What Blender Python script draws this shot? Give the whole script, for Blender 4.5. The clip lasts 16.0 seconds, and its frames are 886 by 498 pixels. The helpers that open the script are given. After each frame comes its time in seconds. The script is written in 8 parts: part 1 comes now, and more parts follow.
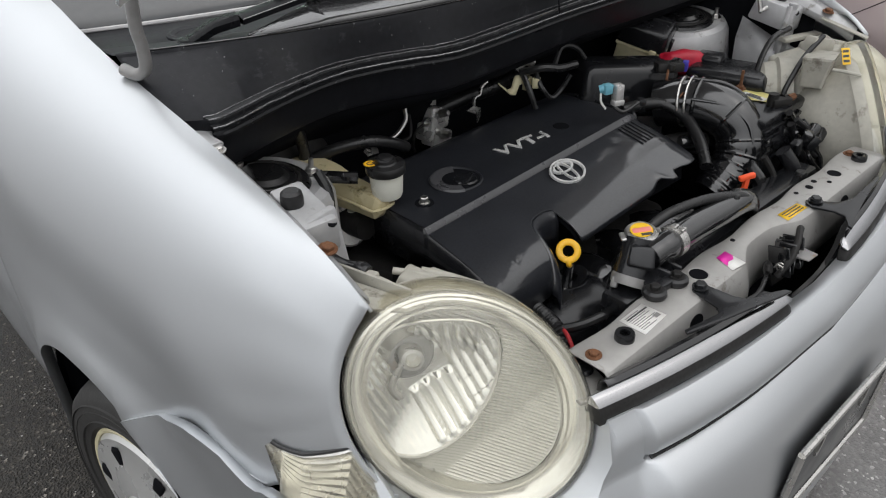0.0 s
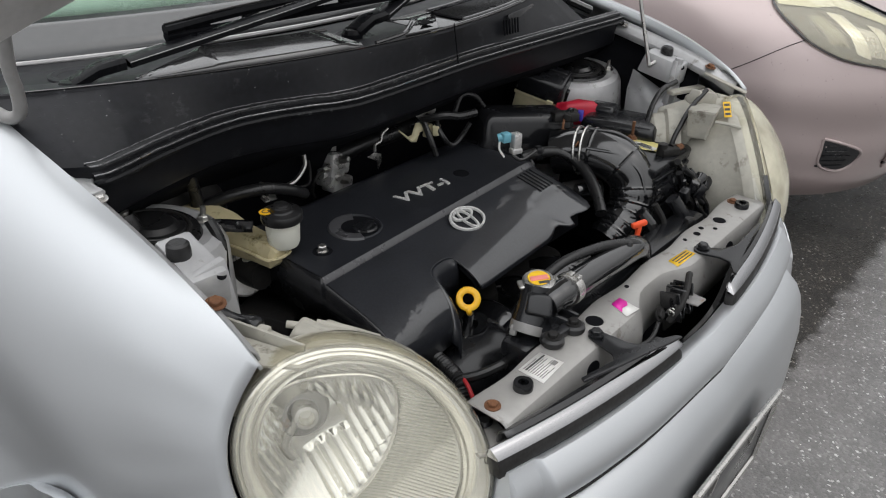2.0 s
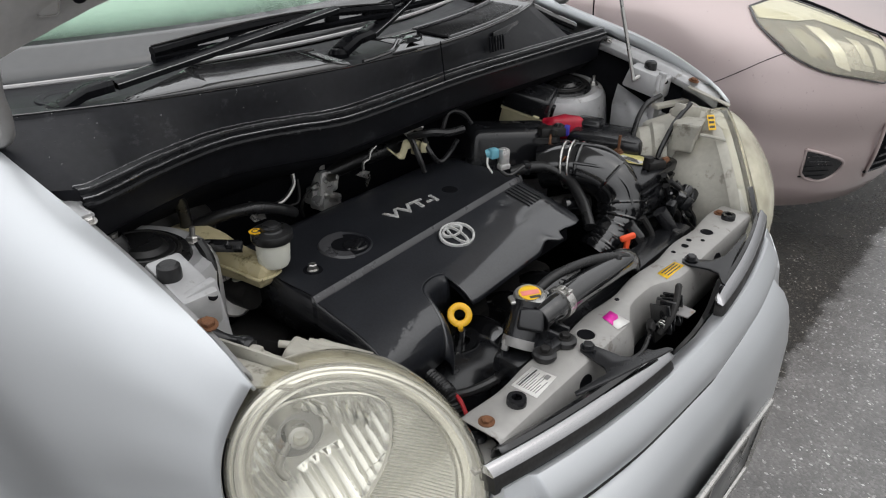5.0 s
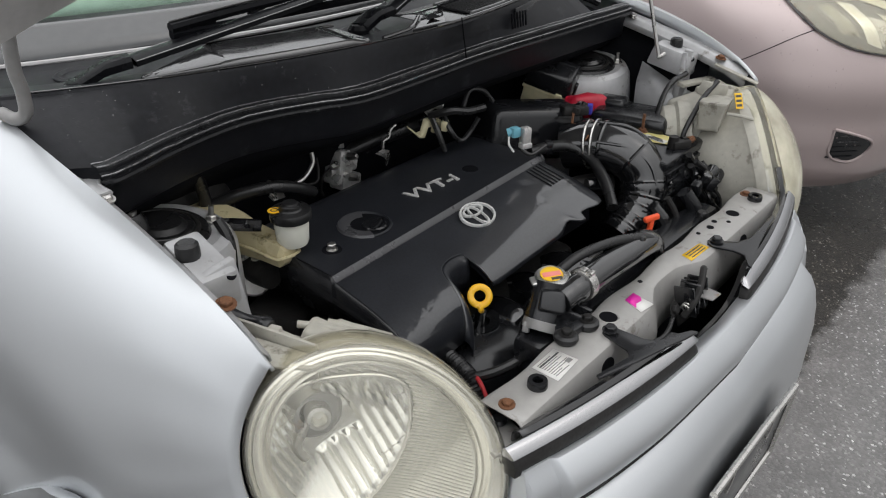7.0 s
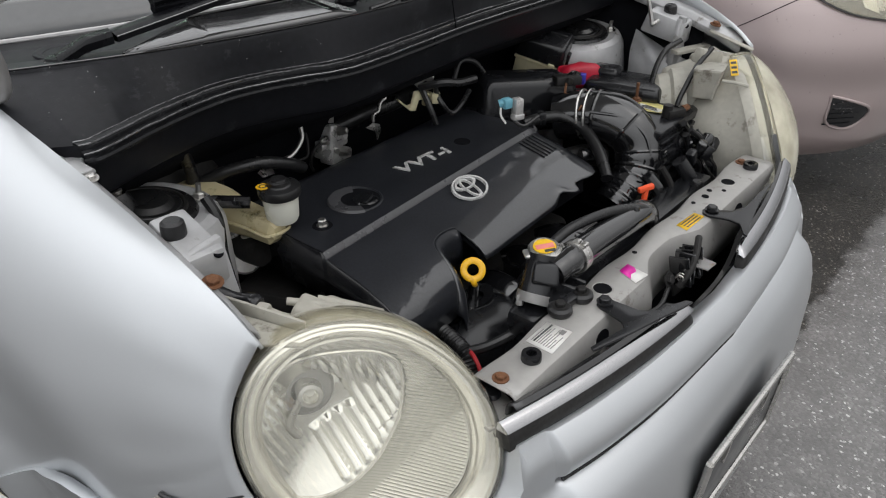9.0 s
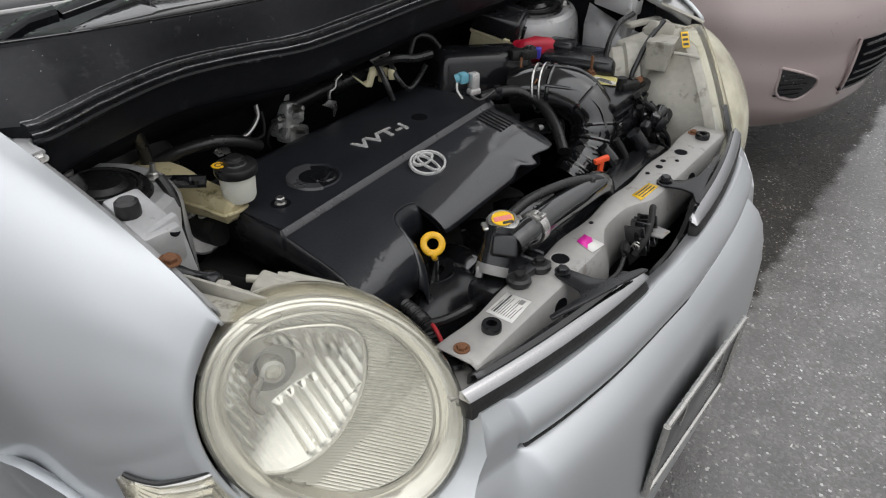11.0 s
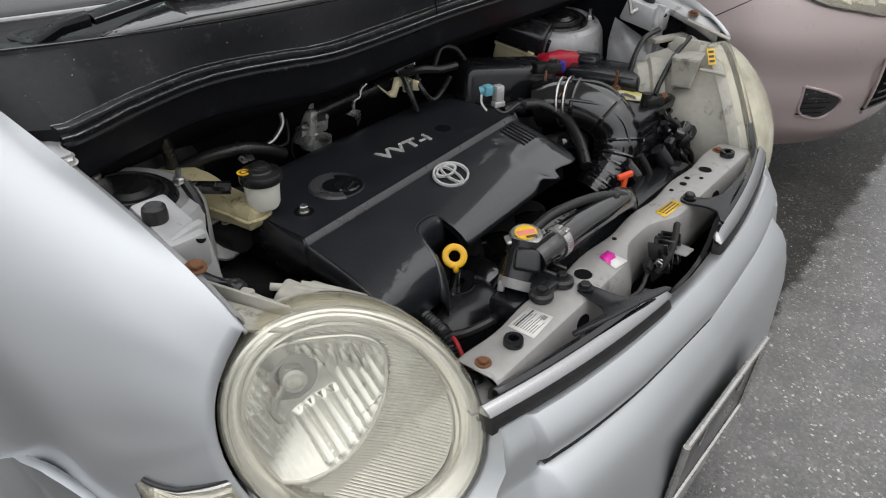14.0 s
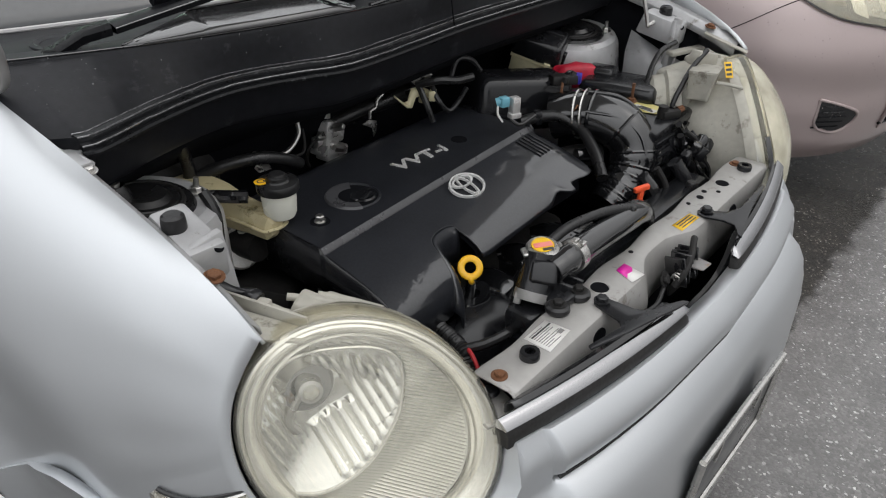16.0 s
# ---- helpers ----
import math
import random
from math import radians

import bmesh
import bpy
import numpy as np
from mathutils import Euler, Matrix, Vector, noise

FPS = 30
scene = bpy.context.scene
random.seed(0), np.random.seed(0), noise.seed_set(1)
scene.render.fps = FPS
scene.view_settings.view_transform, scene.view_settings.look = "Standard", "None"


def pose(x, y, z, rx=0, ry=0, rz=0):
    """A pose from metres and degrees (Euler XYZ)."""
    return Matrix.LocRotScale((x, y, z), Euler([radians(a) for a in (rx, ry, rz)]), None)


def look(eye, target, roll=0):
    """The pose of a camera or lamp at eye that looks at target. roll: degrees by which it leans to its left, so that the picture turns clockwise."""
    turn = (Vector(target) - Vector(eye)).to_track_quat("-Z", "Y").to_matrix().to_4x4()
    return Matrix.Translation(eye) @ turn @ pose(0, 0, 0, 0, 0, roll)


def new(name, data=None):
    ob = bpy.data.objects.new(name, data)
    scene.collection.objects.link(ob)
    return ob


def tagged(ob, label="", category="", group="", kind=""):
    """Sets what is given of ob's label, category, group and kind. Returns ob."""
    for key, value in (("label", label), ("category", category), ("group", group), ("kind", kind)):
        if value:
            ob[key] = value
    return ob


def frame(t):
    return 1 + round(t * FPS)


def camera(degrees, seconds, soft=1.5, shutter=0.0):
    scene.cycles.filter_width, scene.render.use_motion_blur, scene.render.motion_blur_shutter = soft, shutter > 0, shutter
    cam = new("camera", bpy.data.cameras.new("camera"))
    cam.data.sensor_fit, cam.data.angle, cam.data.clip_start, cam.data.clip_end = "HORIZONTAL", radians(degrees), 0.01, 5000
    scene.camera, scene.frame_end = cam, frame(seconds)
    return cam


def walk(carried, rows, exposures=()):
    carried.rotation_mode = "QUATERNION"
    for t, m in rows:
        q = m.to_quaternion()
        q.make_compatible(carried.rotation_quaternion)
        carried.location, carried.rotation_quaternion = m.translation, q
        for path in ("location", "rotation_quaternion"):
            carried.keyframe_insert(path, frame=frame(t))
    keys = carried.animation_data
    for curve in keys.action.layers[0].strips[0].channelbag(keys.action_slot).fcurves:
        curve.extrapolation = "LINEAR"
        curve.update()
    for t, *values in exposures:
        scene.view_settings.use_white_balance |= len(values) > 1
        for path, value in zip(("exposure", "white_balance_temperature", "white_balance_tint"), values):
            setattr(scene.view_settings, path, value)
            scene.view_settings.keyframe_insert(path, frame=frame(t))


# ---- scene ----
cam = camera(61.0, 16.0, soft=1.1)
PATH = [
    (0, (-1.036, -0.258, 1.4292), (0.0881, 0.9981, 0.3528), -2.21),
    (0.5, (-1.0318, -0.2463, 1.4278), (0.0456, 1.024, 0.3208), -3.17),
    (1, (-1.0202, -0.2483, 1.4268), (0.0898, 0.9843, 0.3093), -2.95),
    (1.5, (-1.0155, -0.2487, 1.4277), (0.1807, 0.94, 0.3525), -1.22),
    (2, (-1.011, -0.2567, 1.4339), (0.3179, 0.8653, 0.4464), 1.47),
    (2.5, (-1.0141, -0.2589, 1.4374), (0.3816, 0.8318, 0.5088), 2.44),
    (3, (-1.0171, -0.2555, 1.4362), (0.3849, 0.8378, 0.5203), 2.31),
    (3.5, (-1.0165, -0.2543, 1.4372), (0.3787, 0.8452, 0.5181), 2.06),
    (4, (-1.0165, -0.2539, 1.4364), (0.3699, 0.8499, 0.5095), 1.66),
    (6.3, (-1.007, -0.259, 1.436), (0.331, 0.856, 0.452), 0.60),
    (6.5, (-1.0057, -0.26, 1.4328), (0.3268, 0.8587, 0.4464), 0.71),
    (7, (-1.0061, -0.2436, 1.4287), (0.3077, 0.8873, 0.4313), 0.53),
    (7.5, (-1.0084, -0.2467, 1.4294), (0.2843, 0.8991, 0.4214), 0.27),
    (8, (-1.0017, -0.2481, 1.4275), (0.2773, 0.9024, 0.4075), -0.10),
    (8.5, (-0.9991, -0.2474, 1.426), (0.2799, 0.8894, 0.3906), -0.26),
    (9, (-0.9923, -0.2438, 1.4202), (0.2994, 0.8614, 0.3665), -0.40),
    (9.5, (-0.9974, -0.2494, 1.4173), (0.3114, 0.8146, 0.3425), -0.31),
    (9.7, (-0.995, -0.255, 1.415), (0.327, 0.782, 0.330), -0.30),
    (11.8, (-0.999, -0.254, 1.418), (0.333, 0.755, 0.319), -0.04),
    (12, (-0.9984, -0.2524, 1.4158), (0.3342, 0.761, 0.3217), -0.04),
    (12.5, (-0.9988, -0.2513, 1.4174), (0.3339, 0.7695, 0.3304), 0.29),
    (13, (-0.9969, -0.2486, 1.4163), (0.333, 0.7805, 0.3335), 0.53),
    (13.5, (-0.9975, -0.245, 1.4169), (0.3271, 0.7921, 0.3352), 0.69),
    (14, (-1.0021, -0.2407, 1.4189), (0.3179, 0.8053, 0.3404), 0.78),
    (14.5, (-1.0047, -0.2362, 1.4177), (0.3118, 0.8202, 0.345), 0.81),
    (15, (-1.0054, -0.234, 1.4203), (0.3088, 0.8296, 0.3518), 0.86),
    (15.5, (-1.006, -0.2313, 1.4213), (0.3072, 0.8383, 0.3575), 0.89),
    (16, (-1.0048, -0.2313, 1.4195), (0.309, 0.8439, 0.3621), 0.92),
]
walk(cam, [(t, look(eye, target, roll)) for t, eye, target, roll in PATH])
from mathutils.bvhtree import BVHTree


# ---------------------------------------------------------------- world and light
world = bpy.data.worlds.new("overcast_sky")
scene.world = world
world.use_nodes = True
wt = world.node_tree
for n in list(wt.nodes):
    wt.nodes.remove(n)
w_out = wt.nodes.new("ShaderNodeOutputWorld")
w_bg = wt.nodes.new("ShaderNodeBackground")
w_sky = wt.nodes.new("ShaderNodeTexSky")
w_sky.sky_type = "NISHITA"
w_sky.sun_disc = False
w_sky.sun_elevation = radians(58)
w_sky.sun_rotation = radians(146)
w_sky.dust_density = 6.0
w_sky.air_density = 1.0
w_hsv = wt.nodes.new("ShaderNodeHueSaturation")
w_hsv.inputs["Saturation"].default_value = 0.25
wt.links.new(w_sky.outputs[0], w_hsv.inputs["Color"])
# cloud cover: an even grey that is brighter overhead than at the horizon
w_tc = wt.nodes.new("ShaderNodeTexCoord")
w_sep = wt.nodes.new("ShaderNodeSeparateXYZ")
wt.links.new(w_tc.outputs["Generated"], w_sep.inputs[0])
w_up = wt.nodes.new("ShaderNodeMapRange")
w_up.inputs["From Min"].default_value, w_up.inputs["From Max"].default_value = 0.0, 1.0
w_up.inputs["To Min"].default_value, w_up.inputs["To Max"].default_value = 3.9, 12.2
wt.links.new(w_sep.outputs["Z"], w_up.inputs["Value"])
w_cl = wt.nodes.new("ShaderNodeTexNoise")
w_cl.inputs["Scale"].default_value, w_cl.inputs["Detail"].default_value = 2.2, 4.0
wt.links.new(w_tc.outputs["Generated"], w_cl.inputs["Vector"])
w_var = wt.nodes.new("ShaderNodeMapRange")
w_var.inputs["From Min"].default_value, w_var.inputs["From Max"].default_value = 0.3, 0.7
w_var.inputs["To Min"].default_value, w_var.inputs["To Max"].default_value = 0.86, 1.14
wt.links.new(w_cl.outputs["Fac"], w_var.inputs["Value"])
w_mul = wt.nodes.new("ShaderNodeMath")
w_mul.operation = "MULTIPLY"
wt.links.new(w_up.outputs[0], w_mul.inputs[0])
wt.links.new(w_var.outputs[0], w_mul.inputs[1])
w_dir = wt.nodes.new("ShaderNodeVectorMath")
w_dir.operation = "DOT_PRODUCT"
w_dir.inputs[1].default_value = (-0.36, 0.26, 0.0)
wt.links.new(w_tc.outputs["Generated"], w_dir.inputs[0])
w_side = wt.nodes.new("ShaderNodeMath")
w_side.operation = "ADD"
w_side.inputs[1].default_value = 1.0
wt.links.new(w_dir.outputs["Value"], w_side.inputs[0])
w_lit = wt.nodes.new("ShaderNodeMath")
w_lit.operation = "MULTIPLY"
wt.links.new(w_mul.outputs[0], w_lit.inputs[0])
wt.links.new(w_side.outputs[0], w_lit.inputs[1])
w_tint = wt.nodes.new("ShaderNodeVectorMath")
w_tint.operation = "SCALE"
w_tint.inputs[0].default_value = (0.99, 1.0, 1.02)
wt.links.new(w_lit.outputs[0], w_tint.inputs["Scale"])
w_mix = wt.nodes.new("ShaderNodeMix")
w_mix.data_type = "RGBA"
w_mix.inputs["Factor"].default_value = 0.85
wt.links.new(w_hsv.outputs[0], w_mix.inputs["A"])
wt.links.new(w_tint.outputs[0], w_mix.inputs["B"])
wt.links.new(w_mix.outputs["Result"], w_bg.inputs["Color"])
w_bg.inputs["Strength"].default_value = 0.155
wt.links.new(w_bg.outputs[0], w_out.inputs["Surface"])

sun_data = bpy.data.lights.new("sun", "SUN")
sun_data.energy, sun_data.angle, sun_data.color = 0.25, radians(110), (1.0, 0.97, 0.93)
sun = new("sun", sun_data)
sun.matrix_world = look((2.0, -3.0, 8.0), (0, 0, 0))


# ---------------------------------------------------------------- materials
def node(nt, kind, **values):
    n = nt.nodes.new(kind)
    for k, v in values.items():
        n.inputs[k].default_value = v
    return n


def surface(name, color, rough=0.5, metal=0.0, vary=0.15, grain=60.0, patch=6.0, bump=0.1, bump_scale=120.0, coat=0.0,
            rough_vary=0.12, spec=0.5, second=None, second_amount=0.5, drops=0.0, coords="Object"):
    """A principled surface with grain and patches in its colour, uneven gloss and fine relief."""
    m = bpy.data.materials.new(name)
    m.use_nodes = True
    nt = m.node_tree
    b = nt.nodes["Principled BSDF"]
    tc = nt.nodes.new("ShaderNodeTexCoord")
    fine = node(nt, "ShaderNodeTexNoise", Scale=grain, Detail=4.0)
    wide = node(nt, "ShaderNodeTexNoise", Scale=patch, Detail=5.0, Roughness=0.6)
    for n in (fine, wide):
        nt.links.new(tc.outputs[coords], n.inputs["Vector"])
    add = nt.nodes.new("ShaderNodeMath")
    add.operation = "ADD"
    nt.links.new(fine.outputs["Fac"], add.inputs[0])
    nt.links.new(wide.outputs["Fac"], add.inputs[1])
    ramp = nt.nodes.new("ShaderNodeMapRange")
    ramp.inputs["From Min"].default_value, ramp.inputs["From Max"].default_value = 0.6, 1.4
    ramp.inputs["To Min"].default_value, ramp.inputs["To Max"].default_value = 1 - vary, 1 + vary
    nt.links.new(add.outputs[0], ramp.inputs["Value"])
    mul = nt.nodes.new("ShaderNodeVectorMath")
    mul.operation = "SCALE"
    mul.inputs[0].default_value = color
    nt.links.new(ramp.outputs[0], mul.inputs["Scale"])
    last = mul.outputs[0]
    if second:
        blot = node(nt, "ShaderNodeTexNoise", Scale=patch * 2.3, Detail=6.0, Roughness=0.7)
        nt.links.new(tc.outputs[coords], blot.inputs["Vector"])
        cut = nt.nodes.new("ShaderNodeMapRange")
        cut.inputs["From Min"].default_value, cut.inputs["From Max"].default_value = 0.62 - 0.2 * second_amount, 0.72 - 0.2 * second_amount
        nt.links.new(blot.outputs["Fac"], cut.inputs["Value"])
        mix = nt.nodes.new("ShaderNodeMix")
        mix.data_type = "RGBA"
        nt.links.new(cut.outputs[0], mix.inputs["Factor"])
        nt.links.new(last, mix.inputs["A"])
        mix.inputs["B"].default_value = (*second, 1)
        last = mix.outputs["Result"]
    nt.links.new(last, b.inputs["Base Color"])
    rr = nt.nodes.new("ShaderNodeMapRange")
    rr.inputs["From Min"].default_value, rr.inputs["From Max"].default_value = 0.3, 0.7
    rr.inputs["To Min"].default_value, rr.inputs["To Max"].default_value = max(0.02, rough - rough_vary), min(1, rough + rough_vary)
    nt.links.new(wide.outputs["Fac"], rr.inputs["Value"])
    nt.links.new(rr.outputs[0], b.inputs["Roughness"])
    b.inputs["Metallic"].default_value = metal
    b.inputs["Specular IOR Level"].default_value = spec
    b.inputs["Coat Weight"].default_value = coat
    b.inputs["Coat Roughness"].default_value = 0.06
    normal = None
    if bump:
        rel = node(nt, "ShaderNodeTexNoise", Scale=bump_scale, Detail=3.0)
        nt.links.new(tc.outputs[coords], rel.inputs["Vector"])
        bp = nt.nodes.new("ShaderNodeBump")
        bp.inputs["Strength"].default_value, bp.inputs["Distance"].default_value = bump, 0.002
        nt.links.new(rel.outputs["Fac"], bp.inputs["Height"])
        normal = bp
    if drops:
        vor = node(nt, "ShaderNodeTexVoronoi", Scale=90.0)
        nt.links.new(tc.outputs[coords], vor.inputs["Vector"])
        keep = node(nt, "ShaderNodeTexNoise", Scale=9.0, Detail=2.0)
        nt.links.new(tc.outputs[coords], keep.inputs["Vector"])
        size = nt.nodes.new("ShaderNodeMapRange")
        size.inputs["From Min"].default_value, size.inputs["From Max"].default_value = 0.45, 0.75
        size.inputs["To Min"].default_value, size.inputs["To Max"].default_value = 0.0, 0.30
        nt.links.new(keep.outputs["Fac"], size.inputs["Value"])
        dome = nt.nodes.new("ShaderNodeMapRange")
        dome.inputs["From Min"].default_value = 0.0
        dome.inputs["To Min"].default_value, dome.inputs["To Max"].default_value = 1.0, 0.0
        nt.links.new(vor.outputs["Distance"], dome.inputs["Value"])
        nt.links.new(size.outputs[0], dome.inputs["From Max"])
        b2 = nt.nodes.new("ShaderNodeBump")
        b2.inputs["Strength"].default_value, b2.inputs["Distance"].default_value = drops, 0.0012
        nt.links.new(dome.outputs[0], b2.inputs["Height"])
        if normal:
            nt.links.new(normal.outputs[0], b2.inputs["Normal"])
        normal = b2
    if normal:
        nt.links.new(normal.outputs[0], b.inputs["Normal"])
        if coat and drops:
            nt.links.new(normal.outputs[0], b.inputs["Coat Normal"])
    return m


def clear(name, tint, haze=0.15, haze_color=(0.8, 0.78, 0.65), rough=0.04, bump=0.0, bump_scale=60.0):
    """Thin clear plastic or glass: see-through, with gloss by angle and a little haze."""
    m = bpy.data.materials.new(name)
    m.use_nodes = True
    nt = m.node_tree
    nt.nodes.remove(nt.nodes["Principled BSDF"])
    out = nt.nodes["Material Output"]
    see = node(nt, "ShaderNodeBsdfTransparent", Color=(*tint, 1))
    gloss = node(nt, "ShaderNodeBsdfGlossy", Roughness=rough)
    dull = node(nt, "ShaderNodeBsdfDiffuse", Color=(*haze_color, 1))
    noise_tex = node(nt, "ShaderNodeTexNoise", Scale=9.0, Detail=5.0)
    tc = nt.nodes.new("ShaderNodeTexCoord")
    nt.links.new(tc.outputs["Object"], noise_tex.inputs["Vector"])
    rng = nt.nodes.new("ShaderNodeMapRange")
    rng.inputs["From Min"].default_value, rng.inputs["From Max"].default_value = 0.3, 0.7
    rng.inputs["To Min"].default_value, rng.inputs["To Max"].default_value = haze * 0.5, haze * 1.5
    nt.links.new(noise_tex.outputs["Fac"], rng.inputs["Value"])
    mix1 = nt.nodes.new("ShaderNodeMixShader")
    nt.links.new(rng.outputs[0], mix1.inputs[0])
    nt.links.new(see.outputs[0], mix1.inputs[1])
    nt.links.new(dull.outputs[0], mix1.inputs[2])
    facing = node(nt, "ShaderNodeLayerWeight", Blend=0.5)
    steep = nt.nodes.new("ShaderNodeMath")
    steep.operation = "POWER"
    steep.inputs[1].default_value = 5.0
    nt.links.new(facing.outputs["Facing"], steep.inputs[0])
    fres = node(nt, "ShaderNodeMapRange")
    fres.inputs["To Min"].default_value, fres.inputs["To Max"].default_value = 0.035, 0.9
    nt.links.new(steep.outputs[0], fres.inputs["Value"])
    mix2 = nt.nodes.new("ShaderNodeMixShader")
    nt.links.new(fres.outputs[0], mix2.inputs[0])
    nt.links.new(mix1.outputs[0], mix2.inputs[1])
    nt.links.new(gloss.outputs[0], mix2.inputs[2])
    nt.links.new(mix2.outputs[0], out.inputs["Surface"])
    if bump:
        rel = node(nt, "ShaderNodeTexNoise", Scale=bump_scale, Detail=2.0)
        nt.links.new(tc.outputs["Object"], rel.inputs["Vector"])
        bp = nt.nodes.new("ShaderNodeBump")
        bp.inputs["Strength"].default_value, bp.inputs["Distance"].default_value = bump, 0.002
        nt.links.new(rel.outputs["Fac"], bp.inputs["Height"])
        for n in (gloss, dull):
            nt.links.new(bp.outputs[0], n.inputs["Normal"])
    return m


SILVER = surface("silver_paint", (0.560, 0.578, 0.596), rough=0.46, metal=0.84, vary=0.03, grain=900, patch=3, bump=0.0, coat=0.45, rough_vary=0.04)
SILVER_IN = surface("bay_paint", (0.47, 0.47, 0.475), rough=0.42, metal=0.35, vary=0.10, grain=80, patch=9, bump=0.08, coat=0.2, second=(0.20, 0.185, 0.165), second_amount=0.15)
DARK_PAINT = surface("worn_grey_paint", (0.24, 0.235, 0.23), rough=0.45, metal=0.2, vary=0.15, grain=80, patch=14, bump=0.1, second=(0.20, 0.12, 0.07), second_amount=0.1)
LINING = surface("bonnet_lining_paint", (0.42, 0.41, 0.40), rough=0.5, metal=0.1, vary=0.12, grain=80, patch=14, bump=0.08)
SUPPORT = surface("support_paint", (0.36, 0.35, 0.335), rough=0.42, metal=0.3, vary=0.09, grain=70, patch=12, bump=0.06, coat=0.25, second=(0.19, 0.175, 0.155), second_amount=0.12)
PINK = surface("rose_paint", (0.47, 0.385, 0.375), rough=0.36, metal=0.45, vary=0.03, grain=900, patch=3, bump=0.0, coat=0.8, rough_vary=0.05, drops=0.4)
BLACK = surface("black_plastic", (0.011, 0.0114, 0.0130), rough=0.22, spec=0.5, vary=0.3, grain=130, patch=11, bump=0.04, bump_scale=300)
GLOSS = surface("wet_black_plastic", (0.008, 0.0082, 0.0092), rough=0.10, vary=0.3, grain=130, patch=11, bump=0.04, bump_scale=70, drops=0.2, spec=0.7, coat=0.8)
COWL = surface("cowl_plastic", (0.0095, 0.0100, 0.0125), rough=0.42, vary=0.4, grain=90, patch=9, bump=0.05, bump_scale=400, drops=0.25, rough_vary=0.06, spec=0.24, second=(0.035, 0.036, 0.040), second_amount=0.16)
RUBBER = surface("black_rubber", (0.012, 0.012, 0.0126), rough=0.30, spec=0.5, vary=0.3, grain=140, patch=14, bump=0.25, bump_scale=160)
DARK = surface("dirty_dark_metal", (0.020, 0.0192, 0.0188), rough=0.50, spec=0.3, metal=0.2, vary=0.4, grain=70, patch=12, bump=0.3, bump_scale=120)
# near-black for black parts, and as painted shade in holes and recesses
VOID = surface("bay_and_shade_black", (0.0060, 0.0063, 0.0078), rough=0.75, vary=0.3, grain=40, patch=6, bump=0.2, bump_scale=60, spec=0.06)
ALLOY = surface("cast_aluminium", (0.62, 0.61, 0.60), rough=0.32, metal=0.5, vary=0.2, grain=120, patch=20, bump=0.3, bump_scale=260)
STEEL = surface("zinc_steel", (0.55, 0.54, 0.52), rough=0.30, metal=0.95, vary=0.15, grain=140, patch=25, bump=0.1, bump_scale=300)
CHROME = surface("chrome", (0.66, 0.66, 0.665), rough=0.18, metal=1.0, vary=0.04, grain=200, patch=20, bump=0.0, rough_vary=0.05)
RUST = surface("rust", (0.17, 0.075, 0.035), rough=0.8, metal=0.2, vary=0.4, grain=300, patch=60, bump=0.5, bump_scale=500)
MILKY = surface("yellowed_tank_plastic", (0.47, 0.41, 0.25), rough=0.35, vary=0.16, grain=50, patch=14, bump=0.05, second=(0.16, 0.14, 0.07), second_amount=0.25)
MILKY_W = surface("white_tank_plastic", (0.74, 0.74, 0.66), rough=0.32, vary=0.06, grain=50, patch=14, bump=0.04)
HOUSING = surface("lamp_housing_plastic", (0.40, 0.385, 0.335), rough=0.5, vary=0.16, grain=70, patch=10, bump=0.08, second=(0.17, 0.155, 0.125), second_amount=0.18)
CREAM = surface("cream_plastic", (0.60, 0.55, 0.36), rough=0.5, vary=0.12, grain=60, patch=14, bump=0.05)
YELLOW = surface("yellow_plastic", (0.85, 0.47, 0.015), rough=0.32, vary=0.08, grain=60, patch=14, bump=0.03)
LABEL_Y = surface("yellow_label", (0.85, 0.52, 0.02), rough=0.4, vary=0.08, grain=60, patch=14, bump=0.0)
PALE_Y = surface("pale_yellow_label", (0.80, 0.72, 0.28), rough=0.35, vary=0.1, grain=60, patch=18, bump=0.0)
WHITE = surface("white_label", (0.74, 0.73, 0.70), rough=0.4, vary=0.06, grain=90, patch=18, bump=0.0)
INK = surface("ink", (0.05, 0.05, 0.05), rough=0.5, vary=0.2, grain=90, patch=18, bump=0.0)
MAGENTA = surface("magenta_label", (0.72, 0.02, 0.36), rough=0.4, vary=0.06, grain=90, patch=18, bump=0.0)
ORANGE = surface("orange_plastic", (0.85, 0.10, 0.03), rough=0.38, vary=0.1, grain=90, patch=18, bump=0.05)
RED = surface("red_terminal_cover", (0.46, 0.012, 0.035), rough=0.38, vary=0.15, grain=60, patch=14, bump=0.25, bump_scale=60)
BLUE = surface("blue_connector", (0.16, 0.42, 0.52), rough=0.4, vary=0.15, grain=90, patch=18, bump=0.05)
VIOLET = surface("violet_plastic", (0.06, 0.05, 0.42), rough=0.4, vary=0.1, grain=90, patch=18, bump=0.05)
REFLECT = surface("lamp_reflector", (0.70, 0.695, 0.66), rough=0.11, metal=1.0, vary=0.03, grain=40, patch=9, bump=0.0, rough_vary=0.03)
BEZEL = surface("lamp_bezel", (0.74, 0.73, 0.68), rough=0.18, metal=0.5, vary=0.04, grain=60, patch=9, bump=0.0, rough_vary=0.06, coat=0.4)
LENS = clear("aged_clear_lens", (0.98, 0.975, 0.94), haze=0.10, haze_color=(0.80, 0.78, 0.66))
# far lens: the bright milkiness of a grazing view is put into its haze
LENS_FAR = clear("yellowed_edge_on_lens", (0.95, 0.93, 0.84), haze=0.55, haze_color=(0.82, 0.78, 0.62))
